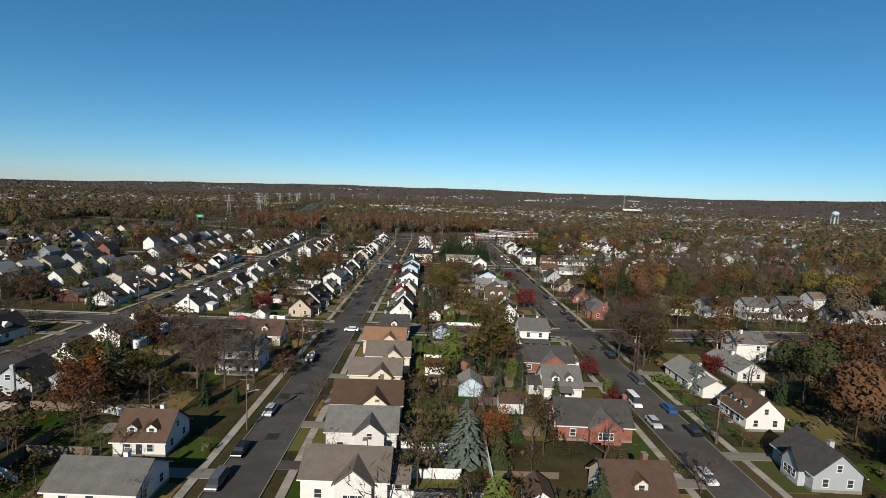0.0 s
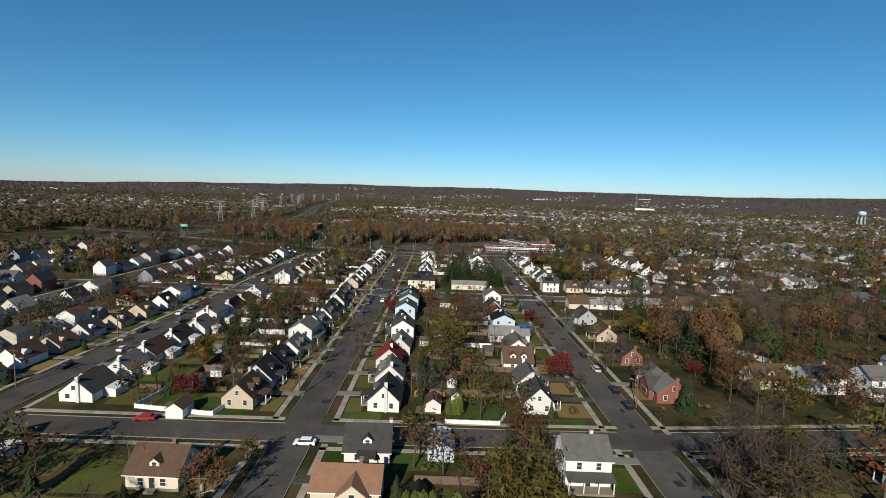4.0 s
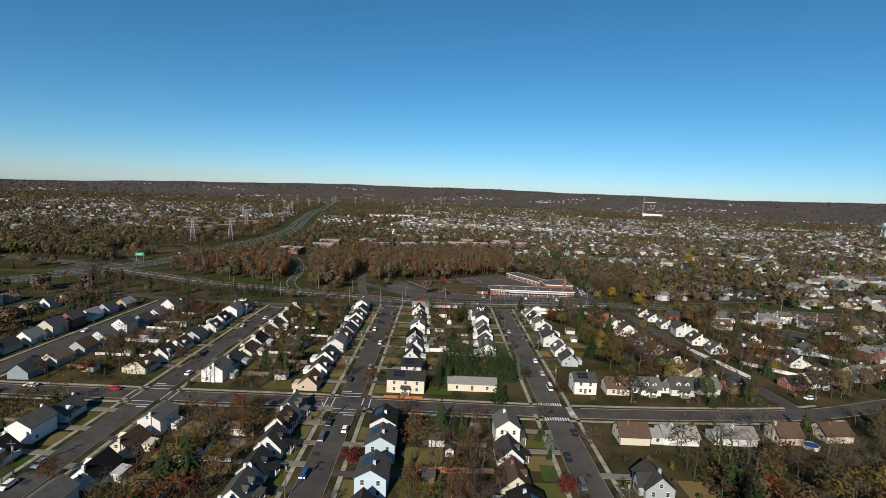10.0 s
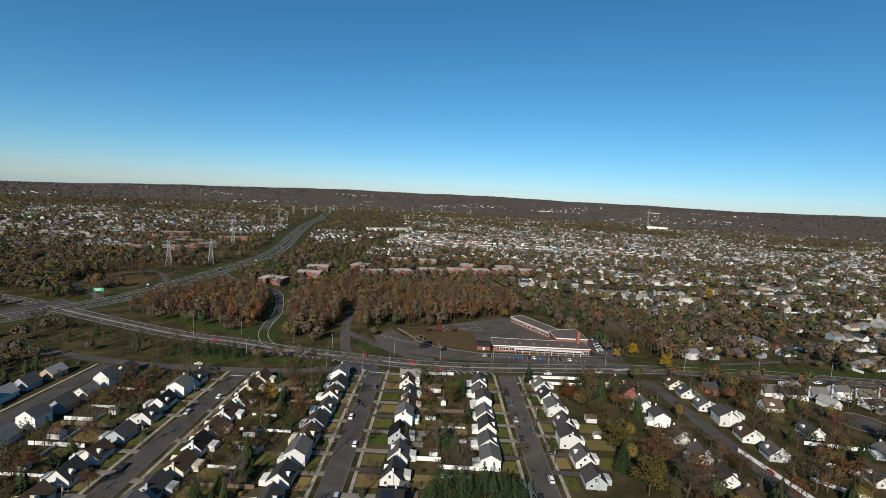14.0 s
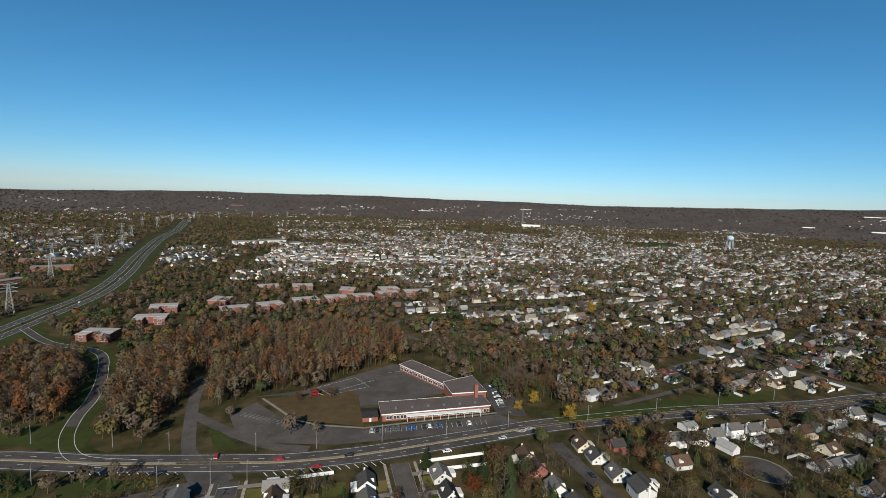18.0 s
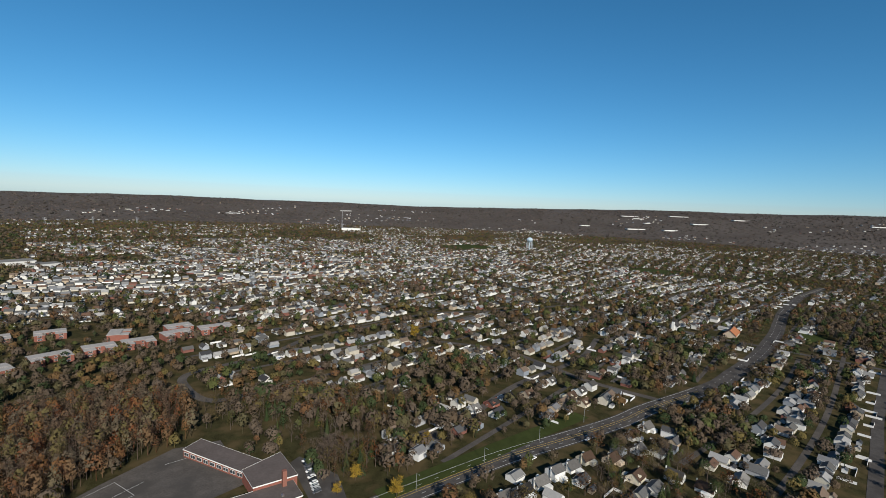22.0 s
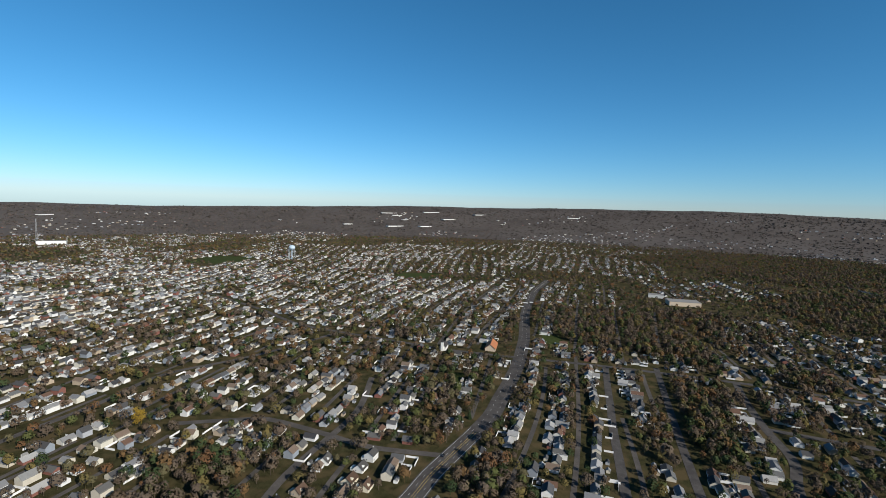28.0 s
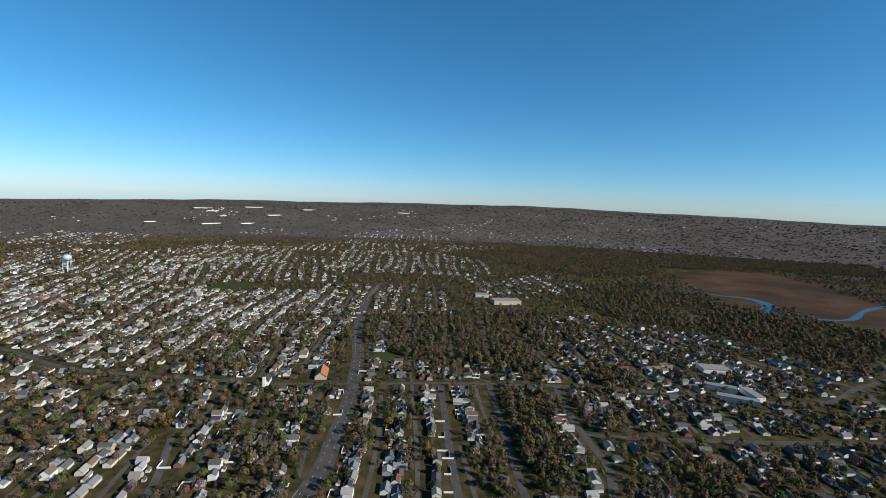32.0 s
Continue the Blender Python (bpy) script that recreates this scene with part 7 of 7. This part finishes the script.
for cx, cy, hx, hy, turn, gap, step, keep in DISTRICTS:
    a = radians(turn)
    c, s = math.cos(a), math.sin(a)
    far = math.hypot(cx - 100, cy - 350)
    if far > 1000:
        keep *= 0.85
    k = -hy
    while k < hy:
        bend, phase = rng.uniform(-14, 14), rng.uniform(0, 6)
        bow = lambda u: bend * math.sin(u / 130 + phase)
        if far < 1500:
            pts = []
            u = -hx
            while u <= hx:
                pts.append((cx + u * c - (k + bow(u)) * s, cy + u * s + (k + bow(u)) * c))
                u += 20
            runs, cur = [], []
            for p in pts:
                if is_free(*p) and not inside(*p, WOOD):
                    cur.append(p)
                else:
                    runs.append(cur)
                    cur = []
            runs.append(cur)
            for q in runs:
                if len(q) > 2:
                    st = strip(q, 4.2, 0.03 + rng.random() * 0.02)
                    lanes.add(st.v, st.f)
                    occupy_line(q, 3)
        for side in (-1, 1):
            u = -hx + rng.uniform(0, step)
            while u < hx:
                v = k + bow(u) + side * 15 + rng.uniform(-2.5, 2.5)
                x, y = cx + u * c - v * s, cy + u * s + v * c
                open_land = 1.4 - 0.95 * min(1.0, max(0.0, 0.5 + 1.5 * noise.noise(Vector((x / 95, y / 95, 3.1)))))
                if rng.random() < min(0.95, keep * 1.1 * open_land) and is_free(x, y) and is_free(x + 4, y) and is_free(x - 4, y) and is_free(x, y + 4) and is_free(x, y - 4) and not inside(x, y, WOOD) and not inside(x, y, WOOD_EAST) and not inside(x, y, WOOD_WEST) and not wooded(x, y):
                    big = rng.random()
                    spots.append((x, y, rng.uniform(7.5, 12), rng.uniform(6.2, 8.2), rng.choice((2.7, 2.8, 3.0, 3.0, 4.8)), rng.uniform(1.5, 2.9), a + rng.choice((0, 0, math.pi / 2)) + rng.uniform(-0.06, 0.06)))
                    occupy(x, y, 3.2)
                    if far < 950 and rng.random() < 0.4:
                        lo, hi, off = side * rng.uniform(4, 7), side * rng.uniform(12, 16), rng.choice((-6, 6))
                        f = [(x + off * c - e * s + g * c * 0.05, y + off * s + e * c + g * s * 0.05) for e in (lo, hi) for g in (-1, 1)]
                        rails.add([(*q, 0) for q in f] + [(*q, 1.7) for q in f], [(0, 2, 6, 4), (1, 5, 7, 3), (4, 6, 7, 5), (0, 4, 5, 1), (2, 3, 7, 6)])
                        if rng.random() < 0.6:
                            e0, e1 = (x + off * c - hi * s, y + off * s + hi * c), (x - off * 0.9 * c - hi * s, y - off * 0.9 * s + hi * c)
                            f = [(q[0] - g * s * 0.05, q[1] + g * c * 0.05) for q in (e0, e1) for g in (-1, 1)]
                            rails.add([(*q, 0) for q in f] + [(*q, 1.7) for q in f], [(0, 2, 6, 4), (1, 5, 7, 3), (4, 6, 7, 5), (0, 4, 5, 1), (2, 3, 7, 6)])
                    if rng.random() < 0.5:
                        x2, y2 = x - side * s * -9, y + side * c * 9
                        if is_free(x2, y2):
                            spots.append((x2, y2, rng.uniform(3, 5), 3, 2.3, 1.0, a))
                            occupy(x2, y2, 2)
                u += step * rng.uniform(0.72, 0.98)
        k += gap
for _ in range(4600):
    r, a = rng.uniform(2200, 3900), radians(rng.uniform(-78, 136))
    x, y = CENTRE[0] + r * math.sin(a), CENTRE[1] + r * math.cos(a)
    if noise.noise(Vector((x / 420, y / 420, 9.0))) > 0.2 and not wooded(x, y):
        spots.append((x, y, rng.uniform(8, 14), rng.uniform(6, 9), rng.choice((2.6, 3.0, 4.4)), rng.uniform(1.2, 2.4), rng.uniform(0, 3.1)))
far_houses("far_houses", spots, "rows of small white and tan houses with shingle roofs")
tagged(part("far_fences", rails, VINYL), "white fences between far backyards", "fences", kind="stuff")
tagged(part("side_streets", lanes, ASPHALT_OLD), "narrow grey side streets between the houses", "road", kind="structure")


# ---- far trees ----
def far_trees(name, places, mat, label, n_blades, leaf=0.36, low=0.58, trunks=True):
    """Crowns of many bent leaves, and thin trunks, in one mesh. places: x, y, z, height, spread. The leaves of one tree hang together."""
    g = np.random.default_rng(7)
    k = len(places)
    p = np.array(places)
    nq = k * n_blades
    cen, hgt, spr = np.repeat(p[:, :3], n_blades, 0), np.repeat(p[:, 3], n_blades)[:, None], np.repeat(p[:, 4], n_blades)[:, None]
    who = np.repeat(np.arange(k), n_blades)
    tone = g.random(k)
    d = g.normal(size=(nq, 3))
    d[:, 2] = np.abs(d[:, 2] + 0.35) - 0.35
    d /= np.linalg.norm(d, axis=1, keepdims=True)
    lobes = g.normal(size=(k, 6, 3)) + (0, 0, 0.3)
    lobes /= np.linalg.norm(lobes, axis=2, keepdims=True)
    bulge = np.max(np.einsum('ij,ikj->ik', d, lobes[who]), axis=1)[:, None]
    rad = (0.62 + 0.42 * np.clip(bulge, 0, 1) ** 3) * g.uniform(0.88, 1.05, (nq, 1))
    tall = hgt * (1 - low)
    pos = cen + np.concatenate([d[:, :2] * rad * spr, hgt * low + tall * d[:, 2:] * rad], 1)
    out = np.concatenate([d[:, :2] / spr, d[:, 2:] / tall], 1)
    out /= np.linalg.norm(out, axis=1, keepdims=True)
    out += 0.22 * g.normal(size=(nq, 3))
    out /= np.linalg.norm(out, axis=1, keepdims=True)
    u = np.cross(out, g.normal(size=(nq, 3)))
    u /= np.linalg.norm(u, axis=1, keepdims=True)
    w = np.cross(out, u)
    size = spr * leaf * g.uniform(0.6, 1.35, (nq, 1)) * np.where(tone < 0.5, 0.75, 1.0)[who][:, None]
    tri = np.stack([pos - u * size - w * size * 0.4, pos + w * size * 0.9, pos + u * size * 0.9 - w * size * 0.3], 1)
    extra = np.stack([p[:, :3] + (0.25, 0, 0), p[:, :3] + (-0.13, 0.22, 0), p[:, :3] + (-0.13, -0.22, 0), p[:, :3] + np.array([0, 0, 1.0]) * p[:, 3:4] * 0.75], 1)
    verts = np.concatenate([tri.reshape(-1, 3), extra.reshape(-1, 3)])
    faces = np.arange(nq * 3).reshape(nq, 3)
    base = nq * 3 + 4 * np.arange(k)[:, None]
    stems = np.concatenate([base + np.array([a, b, 3]) for a, b in ((0, 1), (1, 2), (2, 0))]) if trunks else np.zeros((0, 3), int)
    faces = np.concatenate([faces, stems])
    me = bpy.data.meshes.new(name)
    me.vertices.add(len(verts))
    me.vertices.foreach_set("co", verts.ravel())
    me.loops.add(faces.size)
    me.loops.foreach_set("vertex_index", faces.ravel().astype(np.int32))
    me.polygons.add(len(faces))
    me.polygons.foreach_set("loop_start", np.arange(0, faces.size, 3, dtype=np.int32))
    shade = np.concatenate([np.repeat(tone, n_blades * 3), np.repeat(tone, 4)])
    me.attributes.new("tree", 'FLOAT', 'POINT').data.foreach_set("value", shade.astype(np.float32))
    me.materials.append(mat)
    me.update(calc_edges=True)
    return tagged(new(name, me), label, "trees", kind="stuff")


def grove_mesh(kind, rng2):
    """A whole tree in two sheets of triangles: wood and crown."""
    wood, crown = Pile(), Pile()
    if kind == "conifer":
        wood.tube((0, 0, 0), (0, 0, 0.9), 0.018, 0.004, 4, cap=False)
        for k in range(13):
            t = k / 13
            r = 0.3 * (1 - t) ** 0.8 + 0.01
            n = max(5, int(14 * (1 - t * 0.6)))
            for j in range(n):
                az = 2 * math.pi * (j + rng2.random()) / n
                rr = r * rng2.uniform(0.7, 1.15)
                d = Vector((math.cos(az), math.sin(az), 0))
                s = Vector((-d.y, d.x, 0)) * rr * rng2.uniform(0.2, 0.34)
                z = 0.06 + 0.9 * t
                a, m = Vector((0, 0, z + 0.06)) + d * rr * 0.2, Vector((0, 0, z + 0.01)) + d * rr * 0.7
                tip = Vector((0, 0, z - 0.2 * rr)) + d * rr
                crown.add([a, m - s, tip, m + s], [(0, 1, 2), (0, 2, 3)])
        return wood, crown
    ends = limbs(wood, rng2, 1.0, 0.36 if kind == "bare" else 0.32, 0.02, 0.22, 5, 2)
    for e in ends:
        if kind == "bare":
            blades(crown, rng2, e, 6, 0.058, 0.07, thin=0.34)
        else:
            blades(crown, rng2, e, 6, 0.045, 0.08, thin=1.8)
    return wood, crown


def grove(name, places, kind, mats, label, seed):
    """Many trees of one sort in one mesh; three shapes, turned and sized by turns."""
    rng2 = random.Random(seed)
    g = np.random.default_rng(seed)
    shapes = []
    for _ in range(3):
        pair = []
        for which, pile in enumerate(grove_mesh(kind, rng2)):
            v = np.array([tuple(p) for p in pile.v])
            f = np.array([t for q in pile.f for t in ((q[0], q[1], q[2]),) + (((q[0], q[2], q[3]),) if len(q) > 3 and not which else ())])
            pair.append((v, f))
        shapes.append(pair)
    vs, fs, ms, cs, n = [], [], [], [], 0
    for i, (x, y, z, h, spread) in enumerate(places):
        a = g.uniform(0, 6.28)
        rot = np.array([[math.cos(a), -math.sin(a), 0], [math.sin(a), math.cos(a), 0], [0, 0, 1]])
        wide = spread / h / 0.34 if kind != "conifer" else spread / h / 0.3
        shade = g.random()
        for m, (v, f) in enumerate(shapes[i % 3]):
            vs.append((v * (wide, wide, 1)) @ rot.T * h + (x, y, z - 0.1))
            fs.append(f + n)
            ms.append(np.full(len(f), m))
            cs.append(np.full(len(v), shade))
            n += len(v)
    verts, faces = np.concatenate(vs), np.concatenate(fs)
    me = bpy.data.meshes.new(name)
    me.vertices.add(len(verts))
    me.vertices.foreach_set("co", verts.ravel())
    me.loops.add(faces.size)
    me.loops.foreach_set("vertex_index", faces.ravel().astype(np.int32))
    me.polygons.add(len(faces))
    me.polygons.foreach_set("loop_start", np.arange(0, faces.size, 3, dtype=np.int32))
    for m in mats:
        me.materials.append(m)
    me.polygons.foreach_set("material_index", np.concatenate(ms).astype(np.int32))
    me.attributes.new("tree", 'FLOAT', 'POINT').data.foreach_set("value", np.concatenate(cs).astype(np.float32))
    me.update(calc_edges=True)
    return tagged(new(name, me), label, "trees", kind="stuff")


def scatter(x0, x1, y0, y1, step, keep, low, high, ratio, test=None, mark=0.0, seed=1, patchy=False):
    """Trees on a loose grid, wherever nothing else stands."""
    r = random.Random(seed)
    out = []
    y = y0
    while y < y1:
        x = x0
        while x < x1:
            px, py = x + r.uniform(-0.6, 0.6) * step, y + r.uniform(-0.6, 0.6) * step
            clump = 0.55 + 0.9 * noise.noise(Vector((px / 110, py / 110, 3.1)))
            if patchy:
                clump = min(1.0, max(0.2, 0.55 + 1.5 * noise.noise(Vector((px / 95, py / 95, 3.1)))))
            if r.random() < keep * clump and is_free(px, py) and (test is None or test(px, py)):
                h = r.uniform(low, high)
                out.append((px, py, rise(px, py), h, h * r.uniform(ratio * 0.75, ratio * 1.25)))
                if mark:
                    occupy(px, py, mark)
            x += step
        y += step
    return out


WOOD_ROAD = [(-250, 480), (-170, 470), (-104, 470), (-110, 486), (-170, 502), (-240, 532)]
in_wood = lambda x, y: inside(x, y, WOOD) or inside(x, y, WOOD_WEST)
wood_places = scatter(-240, 80, 515, 720, 4.3, 1.75, 12, 19.5, 0.23, in_wood, 0.0, 3)
grove("bare_wood", wood_places[0::3], "bare", [TWIGS_WOOD, TWIGS_WOOD], "dense late-autumn wood of tall bare trees", 21)
far_trees("leafy_wood", [p for i, p in enumerate(wood_places) if i % 3], WOOD_LEAVES, "dense late-autumn wood of rust-brown trees", 130, 0.2, 0.52)
edge_places = scatter(70, 230, 505, 670, 6.0, 1.7, 10, 17, 0.24, lambda x, y: inside(x, y, WOOD_EAST), 0.0, 4) + scatter(-260, -100, 465, 540, 6.0, 1.7, 6, 11, 0.26, lambda x, y: inside(x, y, WOOD_ROAD), 0.0, 5)
edge_places += scatter(-420, -255, 480, 760, 8.0, 1.5, 8, 15, 0.26, None, 0.0, 6)
town = lambda x, y: -215 < x < 82 and -30 < y < 470
yard_places = scatter(-215, 82, -30, 470, 5.4, 1.8, 3.0, 11.0, 0.34, lambda x, y: min(abs(x - 11), abs(x + 65), abs(x + 139)) < 23, 0.8, 7)
east_places = scatter(56, 330, -60, 470, 7.4, 1.7, 7, 15, 0.36, lambda x, y: not town(x, y), 0.0, 9)
ring_places = scatter(-420, 620, 100, 760, 9.4, 1.9, 6, 13, 0.4, lambda x, y: not town(x, y) and not (56 < x < 330 and -60 < y < 470) and not in_wood(x, y) and not inside(x, y, WOOD_EAST) and not inside(x, y, WOOD_ROAD) and not (x < -255 and y > 480), 1.0, 12, True)
big_places = scatter(58, 330, -40, 264, 13.5, 1.9, 11, 18, 0.36, lambda x, y: not town(x, y), 2.0, 19)
big_places += scatter(84, 335, 325, 470, 10.5, 1.7, 5, 13, 0.38, None, 1.0, 29)
far_trees("broad_trees", big_places, CROWN_LEAVES, "broad brown and olive trees with thinning crowns behind the houses", 900, 0.08, 0.56)
back_places = []                         # trees behind the houses, and small ones before them
r3 = random.Random(44)
for mid in (11, -65, -139, -213):
    for _ in range(220):
        x, y = mid + r3.uniform(-15, 15), r3.uniform(-20, 458)
        if not any(a - 3 < y < b + 3 for a, b in CROSS_GAPS):
            h = r3.choice((3, 4, 5, 6, 7, 8.5, 10, 11.5)) * r3.uniform(0.85, 1.15)
            back_places.append((x, y, 0.0, h, h * r3.uniform(0.28, 0.44)))
for sx in (AX, CX, LX, WX):
    for _ in range(64):
        x, y = sx + r3.choice((-1, 1)) * r3.uniform(8.2, 12), r3.uniform(0, 455)
        if not any(a < y < b for a, b in CROSS_GAPS):
            h = r3.uniform(2, 6)
            back_places.append((x, y, 0.0, h, h * r3.uniform(0.3, 0.5)))
for u in range(36):                      # along the avenue east
    p = main_line[min(len(main_line) - 2, 140 + int(u * 2.2))]
    for d in (-15, 15):
        h = r3.uniform(8, 15)
        if r3.random() < 0.75:
            back_places.append((p.x + r3.uniform(-9, 9), p.y + d + r3.uniform(-3, 3), 0.0, h, h * 0.34))
close = edge_places + yard_places + east_places + back_places
random.Random(5).shuffle(close)
cut = len(close)
grove("bare_trees", close[:int(cut * 0.46)], "bare", [TWIGS_MANY, TWIGS_MANY], "bare grey-brown trees with fine twigs among the houses", 22)
grove("leafy_trees", close[int(cut * 0.46):int(cut * 0.84)], "leafy", [TWIGS_MANY, LEAVES_MANY], "autumn trees with brown, olive and yellow leaves", 23)
grove("evergreens", [(x, y, z, h, s * 0.75) for x, y, z, h, s in close[int(cut * 0.84):]], "conifer", [BARK, NEEDLES_MANY], "dark green conifers among the houses", 24)
shrubs = scatter(-215, 240, -30, 470, 5.5, 0.75, 0.9, 2.6, 0.55, None, 0.0, 8)
far_trees("shrubs", shrubs, FAR_LEAVES, "low shrubs and hedges beside the houses", 40, 0.36, 0.45, False)
far_trees("street_trees", ring_places, FAR_LEAVES, "brown, olive and green trees round the houses", 130, 0.23, 0.55)
mid_places = scatter(-700, 1150, -300, 1150, 10.0, 1.9, 5.5, 12, 0.4, lambda x, y: not town(x, y) and not (56 < x < 330 and -60 < y < 470) and not in_wood(x, y) and not (-420 < x < 620 and 100 < y < 760) and math.hypot(x - 100, y - 350) < 950, 0.0, 10, True)
far_trees("neighbourhood_trees", mid_places, FAR_LEAVES, "bare brown and olive autumn trees between houses", 64, 0.33, 0.52)
CLUMPS = [(104, 628, 24), (128, 604, 18), (132, 640, 26), (176, 520, 16), (318, 352, 34), (222, 560, 40), (170, 600, 34), (150, 640, 30), (196, 545, 22), (420, 520, 26), (340, 610, 30), (520, 560, 30), (560, 300, 40), (470, 230, 34), (640, 250, 40), (800, 330, 50), (760, 200, 46), (600, 440, 26), (880, 560, 46), (980, 250, 60), (700, 690, 36)]
clump_places = []
for n, (x, y, r) in enumerate(CLUMPS):
    clump_places += scatter(x - r, x + r, y - r, y + r, 7.0, 1.6, 8, 16, 0.34, lambda px, py: math.hypot(px - x, py - y) < r, 0.0, 60 + n)
for n, poly in enumerate(WOODLANDS):
    xs, ys = [p[0] for p in poly], [p[1] for p in poly]
    clump_places += scatter(min(xs), max(xs), min(ys), max(ys), 10.0 if n in (0, 2, 3) else 7.5, 1.7, 8, 15, 0.36, lambda px, py: inside(px, py, poly), 0.0, 90 + n)
far_trees("tree_clumps", clump_places, FAR_LEAVES, "clumps of tall brown and olive trees between the houses", 80, 0.29, 0.55)
view = lambda x, y: -72 < math.degrees(math.atan2(x - 80, y - 200)) < 132
far_places = scatter(-2700, 3000, -2200, 3100, 13, 1.7, 5, 10, 0.55, lambda x, y: view(x, y) and math.hypot(x - 100, y - 350) >= 940 and math.hypot(x - 80, y - 250) < 2750, 0.0, 11, True)
far_trees("far_trees", far_places, FAR_LEAVES, "far brown woods and trees", 14, 0.55, 0.5)
# woods on the far ring; their haze is in the leaf colour
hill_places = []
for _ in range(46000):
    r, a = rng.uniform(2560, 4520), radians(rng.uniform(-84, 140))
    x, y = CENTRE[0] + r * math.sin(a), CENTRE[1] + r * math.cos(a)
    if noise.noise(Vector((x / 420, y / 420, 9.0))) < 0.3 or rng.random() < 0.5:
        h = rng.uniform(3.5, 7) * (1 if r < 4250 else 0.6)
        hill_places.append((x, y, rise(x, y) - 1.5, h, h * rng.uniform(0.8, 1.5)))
far_trees("hill_woods", hill_places, HAZY_HILL_LEAVES, "woods on the far hills, greyed by haze painted into the leaves", 6, 0.75, 0.4, False)
